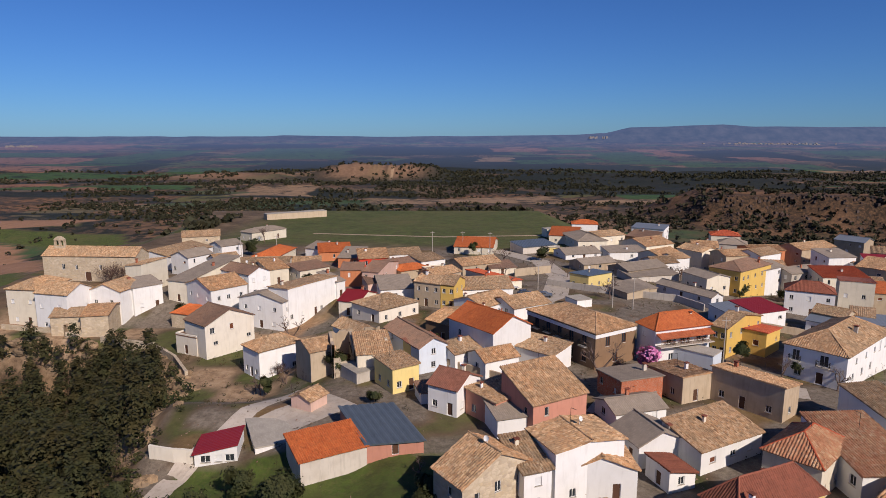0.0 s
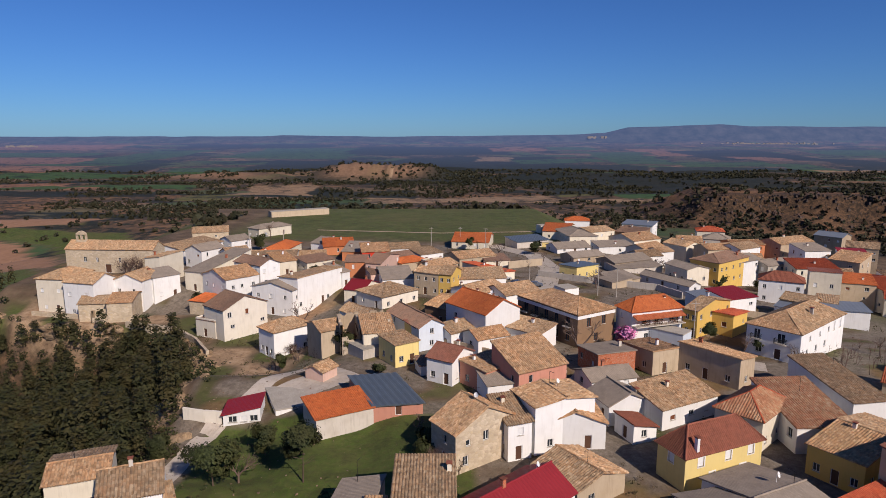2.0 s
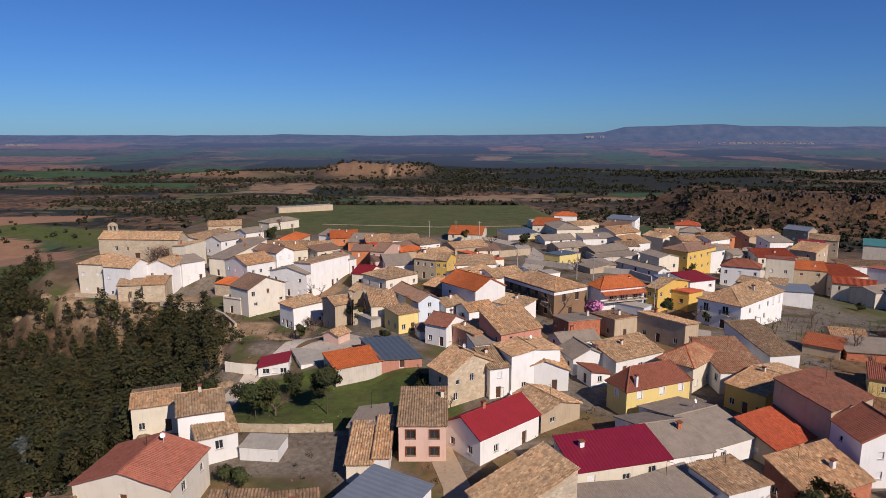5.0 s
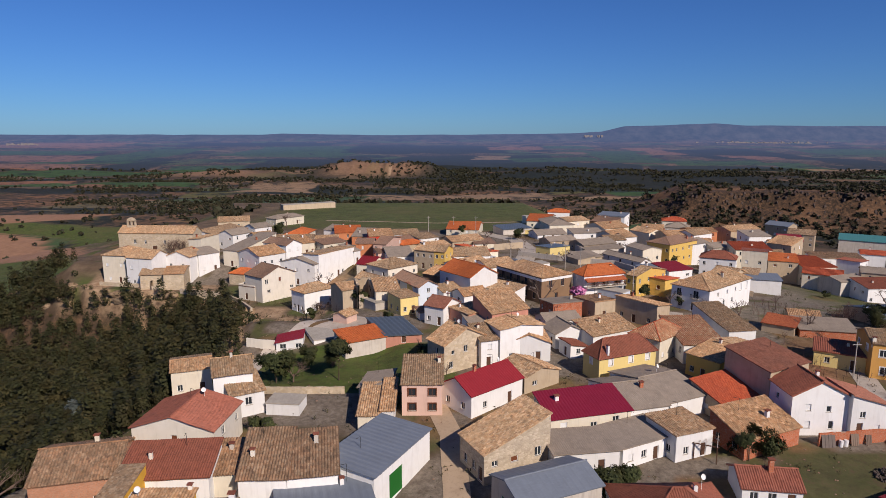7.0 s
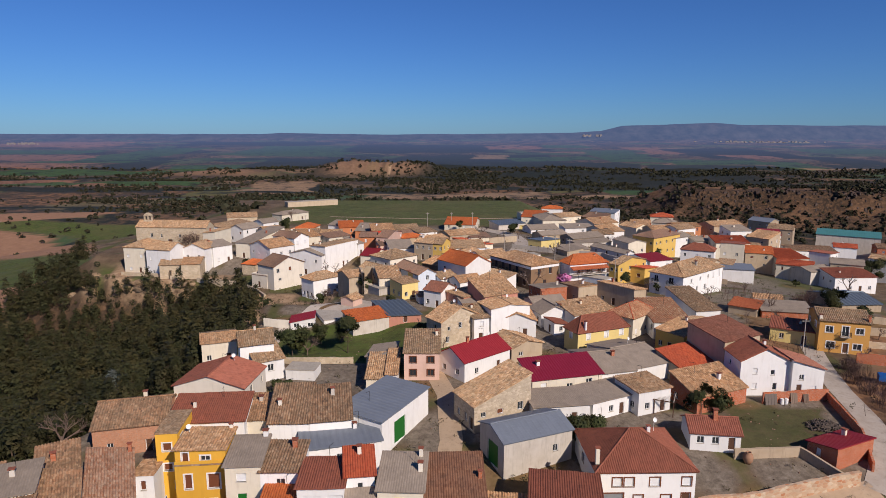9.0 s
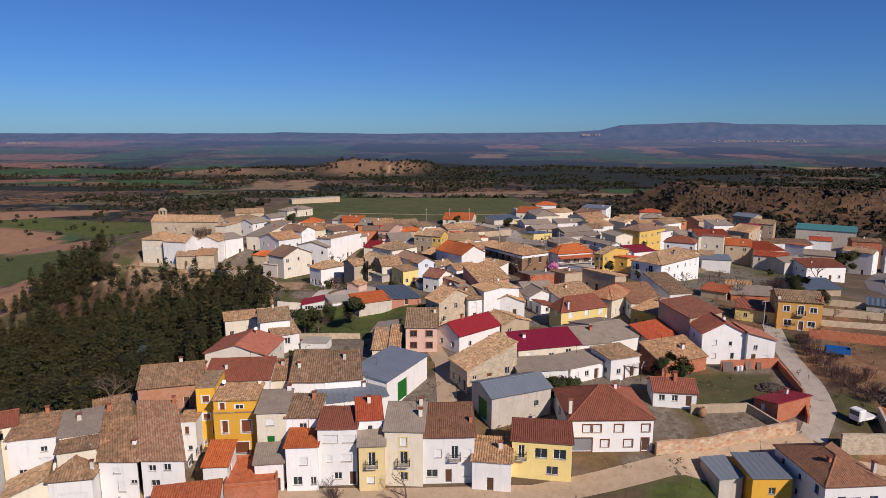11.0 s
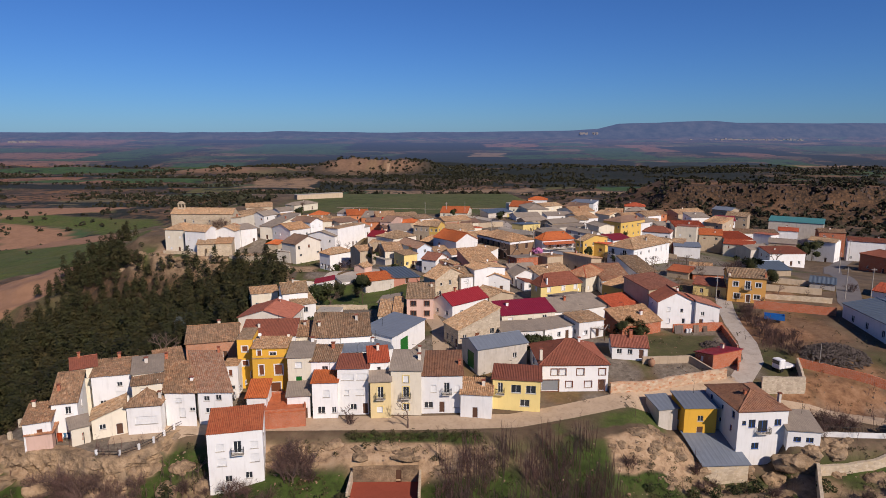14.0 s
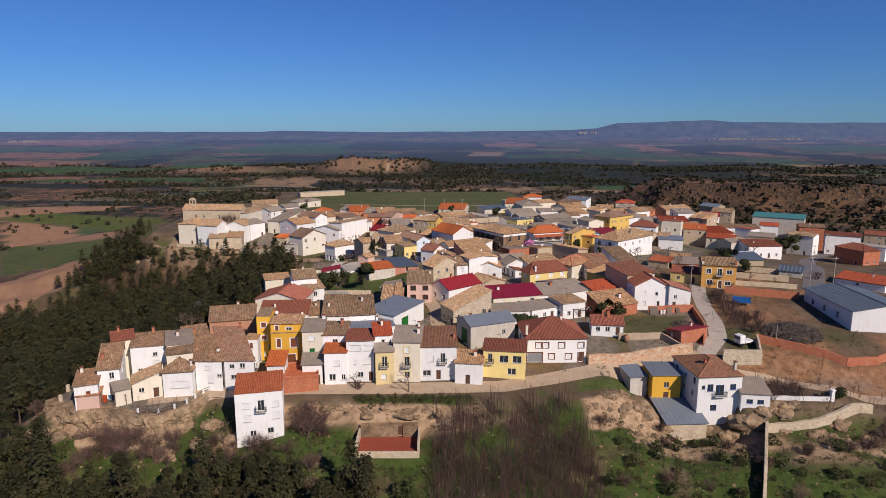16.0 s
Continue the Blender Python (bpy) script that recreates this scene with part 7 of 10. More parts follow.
house(-34.5, 15.9, -2.8, 2.8, 7.0, 9.8, 6, 'flat', 0.0, 'amber', 'tan', label='two-storey amber yellow house with old tan clay tile roof', openings=[('f', 0.5, 7.4, 1.1, 1.1, 'r'), ('f', 0.5, 4.6, 1.1, 1.0, 'r')], trim=FRAME_W)
house(-28.7, 10.9, -3.3, 6.3, 4.0, 7.8, 5, 'flat', 0.0, 'amber', 'tan', label='two-storey amber yellow house with old tan clay tile roof', openings=[('f', 0.25, 4.6, 0.9, 2.0, 'r'), ('f', 0.75, 4.6, 1.5, 2.0, 'r'), ('f', 0.55, 1.2, 3.0, 1.9, 'r')], trim=FRAME_W)
house(-28.7, 11.8, -3.3, 6.3, 5.0, 9.7, 2, 'sf', 0.5, 'amber', 'tan', label='two-storey amber yellow house with old tan clay tile roof', openings=[('f', 0.6, 8.2, 1.2, 0.7, 'w'), ('f', 0.2, 7.9, 0.8, 1.4, 'r')], chimneys=[(0.85, 0.9, 1.0)], trim=FRAME_W, dish=(-0.8, 0.5))
house(-29.0, 2.9, -4.3, 3.3, 5.0, 4.9, 4, 'sf', 1.2, 'white', 'orange', label='low whitewashed house with bright orange tile roof', openings=rows(3.3, 4.9, 1, 2, 'wwws'))
house(-41.6, 3.8, -2.85, 5.2, 8.6, 4.76, 0, 'sf', 2.43, 'white', 'browntan', label='two-storey whitewashed house with weathered brown clay tile roof', openings=[('f', 0.45, 2.9, 1.0, 0.8, 's'), ('f', 0.55, 0.2, 1.0, 1.7, 's'), ('f', 0.88, 1.4, 0.9, 0.6, 'w')], chimneys=[(0.95, -0.3, 1.0)], skew=-0.484)
house(-35.8, 6.9, -2.32, 5.9, 13.6, 4.03, 0, 'sf', 2.53, 'white', 'newtile', label='two-storey whitewashed house with mottled new clay tile roof', openings=[('f', 0.25, 2.4, 1.0, 0.9, 'w'), ('f', 0.6, 2.5, 1.0, 1.0, 'w'), ('f', 0.3, 0.2, 1.2, 0.9, 'w')], chimneys=[(0.9, 0.9, 1.3)], skew=-0.477)
house(-36.1, 11.0, -3.4, 2.7, 4.0, 6.4, 4, 'flat', 0.0, 'white', 'tan', label='narrow whitewashed house with a walled roof terrace')
house(-45.3, 27.5, -1.1, 10.1, 10.8, 4.3, 14, 'gx', 2.0, 'brickcream', 'browntan', label='low hollow brick house with weathered brown clay tile roof', openings=rows(10.1, 4.3, 1, 2, 'ww'), chimneys=[(0.18, 0.48, 1.2)])
house(-55.0, 4.6, -4.2, 6.3, 6.5, 8.5, 16, 'sf', 0.75, 'white', 'browntan', label='two-storey whitewashed house with weathered brown clay tile roof', openings=[('f', 0.7, 6.3, 0.9, 0.8, 'w'), ('f', 0.7, 4.2, 1.6, 1.2, 's'), ('f', 0.25, 3.0, 1.0, 1.0, 'w')], chimneys=[(0.1, 0.95, 1.6)])
house(-61.1, 5.8, -4.1, 3.9, 6.0, 9.1, 29, 'gx', 1.0, 'cream', 'maroon', label='two-storey cream rendered house with maroon tile roof', chimneys=[(-0.32, -0.06, 1.2)])
house(-49.2, 5.0, -4.2, 4.8, 6.5, 8.8, 22, 'sf', 0.85, 'cream', 'grey', label='two-storey cream rendered house with grey fibre cement roof', openings=rows(4.8, 8.8, 1, 1, 'wws') + rows(6.5, 8.8, 1, 2, 'wws', 'l', False), chimneys=[(-0.11, 0.13, 1.2)])
house(-47.6, 1.1, -4.3, 4.8, 3.0, 7.7, 18, 'sf', 0.8, 'cream', 'browntan', label='two-storey cream rendered house with weathered brown clay tile roof')
house(-60.0, -1.4, -4.4, 3.8, 6.2, 6.2, 16, 'sf', 3.0, 'white', 'browntan', label='two-storey whitewashed house with weathered brown clay tile roof', chimneys=[(-0.62, -0.19, 1.2)])
house(-62.5, -5.4, -4.6, 3.9, 6.5, 4.9, 21, 'sf', 0.7, 'white', 'browntan', label='low whitewashed house with weathered brown clay tile roof', chimneys=[(-0.6, 0.58, 1.2)])
house(-47.2, -0.0, -4.4, 5.4, 6.4, 5.2, 9, 'hip', 1.8, 'white', 'browntan', label='two-storey whitewashed house with weathered brown clay tile roof', openings=[('f', 0.55, 1.8, 3.6, 1.4, 's')], chimneys=[(0.85, -0.5, 0.7)], dish=(0.6, 0.2))
house(-53.2, -1.7, -4.4, 5.2, 5.0, 3.4, 24, 'sl', 1.7, 'cream', 'tan', label='low cream rendered house with old tan clay tile roof', openings=[('f', 0.3, 1.5, 1.0, 0.9, 'w'), ('f', 0.78, 0.1, 1.1, 2.0, 'd')])
house(-29.6, -8.2, -9.8, 8.3, 6.5, 9.8, 12, 'sf', 1.25, 'white', 'orangetile', label='two-storey whitewashed house with red-orange tile roof', openings=[('f', 0.22, 6.8, 1.3, 1.2, 's'), ('f', 0.54, 6.3, 1.2, 2.0, 'b'), ('f', 0.84, 6.8, 1.2, 1.2, 's'), ('f', 0.24, 4.3, 1.4, 1.3, 's'), ('f', 0.84, 4.5, 1.4, 1.4, 's'), ('f', 0.35, 1.5, 1.1, 1.1, 'w'), ('f', 0.72, 1.8, 1.1, 1.1, 'w')], over=0.1)
house(-24.3, 2.9, -4.4, 6.9, 8.0, 2.9, 9, 'flat', 0.0, 'brick', 'orangetile', label='small low red brick shed with red-orange tile roof', name='shed', category='shed')
house(49.8, 5.8, -8.1, 5.8, 6.5, 5.5, -0, 'sf', 0.3, 'amber', 'bluegrey', label='two-storey amber yellow house with blue-grey sheet roof', openings=[('f', 0.5, 2.9, 1.0, 1.1, 'w'), ('f', 0.5, 0.6, 1.1, 1.3, 'd')], joinery=FRAME_T)
house(51.0, -1.1, -12.8, 7.9, 8.7, 3.6, 3, 'sf', 1.8, 'stone', 'bluegrey', label='small low rubble stone shed with blue-grey sheet roof', name='shed', category='shed')
house(44.3, 6.8, -7.7, 3.7, 5.0, 4.1, 9, 'sf', 0.6, 'concrete', 'bluegrey', label='small low grey rendered shed with blue-grey sheet roof', name='shed', category='shed')
house(58.2, 3.6, -11.3, 11.4, 8.9, 10.3, -86, 'hip', 1.8, 'white', 'browntile', label='two-storey whitewashed house with brown tile roof', openings=[('r', 0.12, 7.7, 0.7, 0.8, 'w'), ('r', 0.28, 7.2, 1.2, 1.5, 'w'), ('r', 0.5, 6.3, 1.7, 2.2, 'b'), ('r', 0.8, 7.4, 1.2, 1.2, 'w'), ('r', 0.38, 3.2, 1.3, 1.2, 'w')], chimneys=[(0.3, -0.3, 1.6), (0.6, 0.9, 1.4)], joinery=BLUEP)
house(65.5, -0.6, -7.0, 5.3, 6.1, 3.0, -9, 'sf', 1.0, 'white', 'grey', label='low whitewashed house with grey fibre cement roof', openings=[('f', 0.3, 0.9, 1.2, 0.9, 'w'), ('f', 0.68, 0.9, 1.2, 0.9, 'w')], joinery=BLUEP)
house(110.0, 35.6, -0.8, 15.5, 22.6, 4.9, -4, 'gy', 1.5, 'white', 'bluemetal', label='large low whitewashed barn with blue ribbed metal roof', openings=[('l', 0.2, 1.6, 1.2, 1.6, 'w'), ('l', 0.45, 1.6, 1.2, 1.6, 'w'), ('l', 0.72, 1.6, 1.2, 1.6, 'w')], name='barn', category='barn')
house(-42.7, 57.1, 1.1, 6.5, 7.5, 4.4, 21, 'gx', 0.75, 'cream', 'tan', label='low cream rendered house with old tan clay tile roof', openings=rows(6.5, 4.4, 1, 2, 'wws') + rows(7.5, 4.4, 1, 2, 'wws', 'l', False))
house(-33.5, 51.0, 0.8, 6.1, 6.7, 6.2, 21, 'gx', 1.8, 'white', 'tan', label='two-storey whitewashed house with old tan clay tile roof', openings=rows(6.1, 6.2, 1, 2, 'wwws') + rows(6.7, 6.2, 1, 2, 'wwws', 'l', False), chimneys=[(0.0, -0.02, 1.2)])
house(-31.0, 48.6, 0.7, 5.3, 6.0, 3.9, 30, 'sf', 1.4, 'white', 'tan', label='low whitewashed house with old tan clay tile roof', chimneys=[(-0.21, 0.28, 1.2)])
house(-35.2, 36.6, -0.1, 11.8, 9.5, 5.5, -5, 'gy', 1.8, 'pinkwhite', 'redbrown', label='two-storey pale pink rendered house with brick-red tile roof', dish=(0.2, 0.6))
house(-31.7, 22.2, -1.7, 10.6, 6.5, 7.2, 5, 'sf', 1.5, 'white', 'maroon', label='two-storey whitewashed house with maroon tile roof', openings=rows(10.6, 7.2, 1, 3, 'wwws'), chimneys=[(-0.43, -0.0, 1.2)])
house(-25.4, 24.7, -1.2, 3.3, 6.5, 5.8, 6, 'sf', 1.35, 'cream', 'browntan', label='two-storey cream rendered house with weathered brown clay tile roof', openings=rows(3.3, 5.8, 1, 1, 'wws'), chimneys=[(0.08, 0.34, 1.2)])
house(-20.1, 23.2, -1.6, 5.7, 7.0, 6.6, 3, 'sf', 3.0, 'white', 'browntan', label='two-storey whitewashed house with weathered brown clay tile roof', openings=rows(5.7, 6.6, 1, 3, 'wwws'), chimneys=[(-0.59, -0.14, 1.2)])
house(-14.6, 23.6, -1.4, 6.0, 6.5, 6.4, 10, 'sf', 2.75, 'white', 'browntan', label='two-storey whitewashed house with weathered brown clay tile roof', openings=rows(6.0, 6.4, 1, 3, 'wwws'), chimneys=[(0.15, 0.4, 1.2)])
house(-7.0, 28.9, -0.5, 14.3, 8.0, 5.1, 63, 'sf', 0.5, 'white', 'bluegrey', label='large two-storey whitewashed barn with blue-grey sheet roof', openings=[('f', 0.36, 0.0, 3.4, 3.6, 'G')], name='barn', category='barn')
house(-12.6, 19.5, -2.2, 10.9, 6.5, 5.5, 16, 'sf', 0.3, 'white', 'bluegrey', label='two-storey whitewashed house with blue-grey sheet roof', chimneys=[(0.42, 0.26, 1.2)])
house(-9.7, 45.7, 0.5, 3.3, 9.0, 2.5, 0, 'sf', 1.6, 'cream', 'tan', label='small low cream rendered shed with old tan clay tile roof', name='shed', category='shed')
house(-6.9, 46.4, 0.5, 2.0, 9.0, 3.0, -0, 'sf', 1.6, 'white', 'tan', label='small low whitewashed shed with old tan clay tile roof', name='shed', category='shed')
house(-23.9, 48.2, 0.7, 5.5, 4.0, 1.9, -6, 'flat', 0.0, 'white', 'concrete', label='small low whitewashed shed with flat concrete roof', name='shed', category='shed')
house(-9.3, 52.8, 1.0, 5.0, 6.6, 3.0, -8, 'sl', 0.9, 'concrete', 'grey', label='small low grey rendered shed with grey fibre cement roof', name='shed', category='shed')
house(-48.5, 12.1, -3.4, 4.9, 8.0, 5.4, 28, 'sf', 2.0, 'cream', 'browntan', label='two-storey cream rendered house with weathered brown clay tile roof', chimneys=[(-0.18, 0.15, 1.2)])
house(-63.3, 152.7, -2.6, 5.5, 6.5, 3.6, -18, 'sf', 0.6, 'stone', 'orange', label='small low rubble stone shed with bright orange tile roof', name='shed', category='shed', fine=False)
house(3.0, 130.3, 2.1, 6.8, 12.3, 3.9, -42, 'gx', 1.4, 'brown', 'tan', label='low dark brown house with old tan clay tile roof', openings=rows(6.8, 3.9, 1, 2, 'ww') + rows(12.3, 3.9, 1, 3, 'ww', 'r', False), fine=False)
house(-3.3, 111.5, 2.1, 6.3, 5.0, 4.3, 39, 'sf', 0.8, 'yellow', 'maroontile', label='low yellow rendered house with red-brown tile roof', openings=rows(6.3, 4.3, 1, 1, 'ww') + rows(5.0, 4.3, 1, 1, 'ww', 'l', False), chimneys=[(0.27, 0.11, 1.2)], fine=False)
house(18.2, 112.2, 2.1, 9.2, 6.0, 3.4, -44, 'sf', 1.0, 'white', 'tan', label='low whitewashed house with old tan clay tile roof', chimneys=[(0.05, 0.33, 1.2)], fine=False)
house(45.5, 111.8, 2.1, 10.3, 4.0, 3.4, -44, 'flat', 0.0, 'paleblue', 'concrete', label='low pale blue rendered terrace with flat concrete roof', name='terrace', category='terrace', fine=False)
house(28.1, 89.4, 2.1, 8.4, 6.0, 2.4, 16, 'gx', 1.0, 'white', 'grey', label='low whitewashed house with grey fibre cement roof', chimneys=[(-0.11, 0.08, 1.2)])
house(73.5, 143.1, 0.5, 9.0, 8.0, 4.0, 21, 'sf', 1.0, 'white', 'crimson', label='low whitewashed house with crimson sheet roof', fine=False)
house(66.4, 140.8, 1.3, 6.8, 7.0, 3.2, 22, 'sf', 0.8, 'paleblue', 'bluegrey', label='low pale blue rendered house with blue-grey sheet roof', fine=False)
house(25.0, 141.7, 2.0, 8.3, 7.0, 2.5, 40, 'flat', 0.0, 'white', 'concrete', label='low whitewashed terrace with flat concrete roof', name='terrace', category='terrace', fine=False)
house(34.1, 154.4, 2.0, 4.5, 5.0, 1.8, 24, 'flat', 0.0, 'white', 'concrete', label='small low whitewashed shed with flat concrete roof', name='shed', category='shed', fine=False)
house(-9.5, 121.2, 2.1, 5.4, 6.0, 3.4, 43, 'gx', 1.0, 'sand', 'tan', label='low sand coloured house with old tan clay tile roof', chimneys=[(0.56, 0.41, 1.2)], fine=False)
house(-13.6, 106.9, 2.2, 7.5, 6.0, 1.8, 38, 'flat', 0.0, 'concrete', 'concrete', label='half-ruined low grey rendered house shell with flat concrete roof', name='ruined_house', category='ruin')
house(2.9, 112.8, 2.1, 7.1, 7.0, 3.4, 37, 'gx', 1.2, 'white', 'tan', label='low whitewashed house with old tan clay tile roof', openings=rows(7.1, 3.4, 1, 1, 'wwws') + rows(7.0, 3.4, 1, 2, 'wwws', 'l', False), chimneys=[(-0.05, -0.19, 1.2)], fine=False)
house(9.0, 108.1, 2.1, 7.0, 6.0, 3.4, 28, 'gx', 1.2, 'white', 'tan', label='low whitewashed house with old tan clay tile roof')
house(90.9, 142.3, -0.9, 7.0, 7.0, 4.4, -48, 'gx', 1.2, 'sand', 'tan', label='low sand coloured house with old tan clay tile roof', fine=False)
house(86.7, 139.2, -0.5, 5.6, 5.0, 3.0, -45, 'sf', 0.6, 'white', 'bluegrey', label='small low whitewashed shed with blue-grey sheet roof', openings=rows(5.6, 3.0, 1, 2, 'wwws') + rows(5.0, 3.0, 1, 1, 'wwws', 'r', False), name='shed', category='shed', fine=False)
house(98.0, 142.9, -1.7, 4.7, 6.0, 4.7, -33, 'sf', 0.8, 'brick', 'tan', label='small low red brick shed with old tan clay tile roof', name='shed', category='shed', fine=False)
house(99.4, 138.1, -1.7, 9.4, 7.0, 4.2, -15, 'sf', 0.6, 'white', 'bluegrey', label='small low whitewashed shed with blue-grey sheet roof', name='shed', category='shed', fine=False)
house(52.1, 168.2, 1.7, 8.9, 8.0, 1.8, 23, 'sf', 0.8, 'sand', 'grey', label='small low sand coloured shed with grey fibre cement roof', name='shed', category='shed', fine=False)
house(49.5, 165.6, 1.8, 8.9, 7.0, 1.8, -67, 'sf', 0.8, 'sand', 'grey', label='small low sand coloured shed with grey fibre cement roof', name='shed', category='shed', fine=False)
house(49.0, 203.1, 1.1, 12.6, 8.0, 2.4, 23, 'gx', 1.2, 'adobe', 'grey', label='low earth coloured house with grey fibre cement roof', fine=False)
house(60.5, 192.8, 1.0, 15.7, 9.0, 3.0, 27, 'gx', 1.4, 'adobe', 'grey', label='low earth coloured house with grey fibre cement roof', fine=False)
house(108.4, 213.7, -6.6, 11.2, 9.0, 11.1, 30, 'gx', 1.4, 'white', 'tan', label='two-storey whitewashed house with old tan clay tile roof', openings=rows(11.2, 11.1, 1, 2, 'wwws') + rows(9.0, 11.1, 1, 2, 'wwws', 'l', False), fine=False)
house(75.0, 215.7, -1.8, 11.5, 9.0, 5.8, 36, 'gx', 1.4, 'cream', 'tan', label='two-storey cream rendered house with old tan clay tile roof', openings=rows(11.5, 5.8, 1, 2, 'wws') + rows(9.0, 5.8, 1, 2, 'wws', 'l', False), fine=False)
house(70.3, 201.2, -0.4, 8.4, 8.0, 4.4, 13, 'gx', 1.4, 'white', 'tan', label='low whitewashed house with old tan clay tile roof', fine=False)
house(109.0, 191.5, -5.2, 12.2, 8.0, 8.2, 21, 'gx', 1.2, 'concrete', 'grey', label='two-storey grey rendered house with grey fibre cement roof', chimneys=[(0.12, -0.3, 1.2)], fine=False)
house(122.1, 169.3, -5.4, 9.3, 9.0, 7.4, -22, 'sf', 1.4, 'sand', 'orange', label='two-storey sand coloured house with bright orange tile roof', chimneys=[(0.38, -0.26, 1.2)], fine=False)
house(158.9, 222.1, -14.3, 10.3, 10.0, 17.3, -34, 'gx', 1.6, 'adobe', 'tan', label='two-storey earth coloured house with old tan clay tile roof', chimneys=[(-0.56, 0.49, 1.2)], fine=False)
house(165.7, 251.7, -19.3, 10.9, 9.0, 21.8, -54, 'gx', 1.4, 'adobe', 'bluegrey', label='two-storey earth coloured house with blue-grey sheet roof', chimneys=[(-0.67, 0.46, 1.2)], fine=False)
house(91.7, 277.3, -6.8, 13.9, 9.0, 10.8, -32, 'sf', 1.0, 'white', 'bluegrey', label='two-storey whitewashed house with blue-grey sheet roof', chimneys=[(0.48, 0.31, 1.2)], fine=False)
house(50.7, 281.1, -0.5, 11.6, 5.0, 3.5, 18, 'flat', 0.0, 'cream', 'concrete', label='small low cream rendered shed with flat concrete roof', name='shed', category='shed', fine=False)
house(-78.3, 224.9, 0.7, 8.3, 8.0, 4.8, 50, 'gx', 1.4, 'white', 'grey', label='low whitewashed house with grey fibre cement roof', fine=False)
house(-67.7, 192.0, 1.3, 7.4, 8.0, 5.2, 40, 'gx', 1.6, 'white', 'tan', label='two-storey whitewashed house with old tan clay tile roof', fine=False)
house(-15.0, 196.2, 1.2, 9.8, 8.0, 3.3, 36, 'gx', 1.2, 'cream', 'brown', label='low cream rendered house with dull brown tile roof', fine=False)
house(-5.3, 202.7, 1.1, 9.1, 8.0, 3.4, 34, 'sf', 1.0, 'white', 'tan', label='low whitewashed house with old tan clay tile roof', fine=False)
house(-1.0, 177.7, 1.6, 9.6, 8.0, 3.9, 43, 'gx', 1.2, 'sand', 'tan', label='low sand coloured house with old tan clay tile roof', chimneys=[(0.37, 0.16, 1.2)], fine=False)
house(-40.0, 184.2, 1.4, 10.1, 7.0, 4.1, 44, 'sf', 1.0, 'cream', 'brown', label='low cream rendered house with dull brown tile roof', fine=False)
house(-18.5, 168.6, 1.7, 5.8, 6.0, 3.3, 22, 'sf', 1.0, 'pink', 'brown', label='low pink rendered house with dull brown tile roof', openings=rows(5.8, 3.3, 1, 1, 'ww') + rows(6.0, 3.3, 1, 1, 'ww', 'l', False), chimneys=[(0.35, 0.54, 1.2)], fine=False)
house(130.1, 172.0, -6.4, 11.4, 22.4, 7.2, 5, 'gx', 1.5, 'cream', 'red', label='two-storey cream rendered house with red tile roof', chimneys=[(-0.25, 0.21, 1.2)], fine=False)
house(144.2, 164.9, -7.6, 7.2, 8.0, 10.0, -50, 'sb', 0.4, 'white', 'maroon', label='two-storey whitewashed house with maroon tile roof', fine=False)
house(130.1, 159.9, -6.1, 6.3, 5.0, 5.3, 9, 'sf', 0.5, 'red', 'maroon', label='small two-storey bright red shed with maroon tile roof', openings=rows(6.3, 5.3, 1, 1, 'ww'), name='shed', category='shed', fine=False)
house(132.0, 150.3, -5.8, 11.0, 8.0, 5.2, 19, 'gx', 1.0, 'concrete', 'grey', label='small two-storey grey rendered shed with grey fibre cement roof', name='shed', category='shed', fine=False)
house(139.3, 142.5, -6.0, 14.4, 8.3, 5.0, 3, 'sf', 1.5, 'white', 'maroon', label='low whitewashed house with maroon tile roof', openings=rows(14.4, 5.0, 1, 4, 'wwws'), chimneys=[(-0.45, -0.08, 1.2)], fine=False)
house(144.2, 151.4, -6.8, 9.9, 8.0, 8.2, -29, 'gx', 1.2, 'adobe', 'grey', label='two-storey earth coloured house with grey fibre cement roof', fine=False)
house(107.0, 94.9, 1.8, 10.5, 14.1, 1.8, 4, 'gx', 1.4, 'adobe', 'bluemetal', label='large low earth coloured barn with blue ribbed metal roof', name='barn', category='barn')
house(114.8, 75.2, 1.4, 6.3, 7.0, 1.8, -33, 'gx', 1.1, 'concrete', 'bluemetal', label='small low grey rendered shed with blue ribbed metal roof', name='shed', category='shed')
house(85.8, 84.3, 2.0, 11.2, 7.0, 1.8, -13, 'sf', 1.0, 'brick', 'grey', label='small low red brick shed with grey fibre cement roof', name='shed', category='shed')
house(86.8, 94.3, 2.0, 6.5, 6.0, 1.8, -20, 'gx', 0.8, 'adobe', 'tan', label='half-ruined low earth coloured house shell with old tan clay tile roof', name='ruined_house', category='ruin')
house(77.7, 86.7, 2.0, 6.5, 6.0, 2.0, -39, 'sf', 0.8, 'sand', 'orangetile', label='small low sand coloured shed with red-orange tile roof', name='shed', category='shed')
house(146.9, 179.2, -9.1, 17.4, 8.0, 10.1, -12, 'sf', 0.8, 'white', 'tan', label='two-storey whitewashed house with old tan clay tile roof', fine=False)
house(165.4, 185.9, -11.8, 8.0, 8.0, 12.8, -28, 'gx', 1.0, 'white', 'red', label='two-storey whitewashed house with red tile roof', openings=rows(8.0, 12.8, 1, 2, 'wwws') + rows(8.0, 12.8, 1, 2, 'wwws', 'r', False), chimneys=[(-0.19, 0.06, 1.2)], fine=False)
house(188.1, 219.1, -16.0, 24.6, 12.0, 16.5, -33, 'sf', 1.2, 'concrete', 'teal', label='large two-storey grey rendered barn with teal sheet roof', name='barn', category='barn', fine=False)
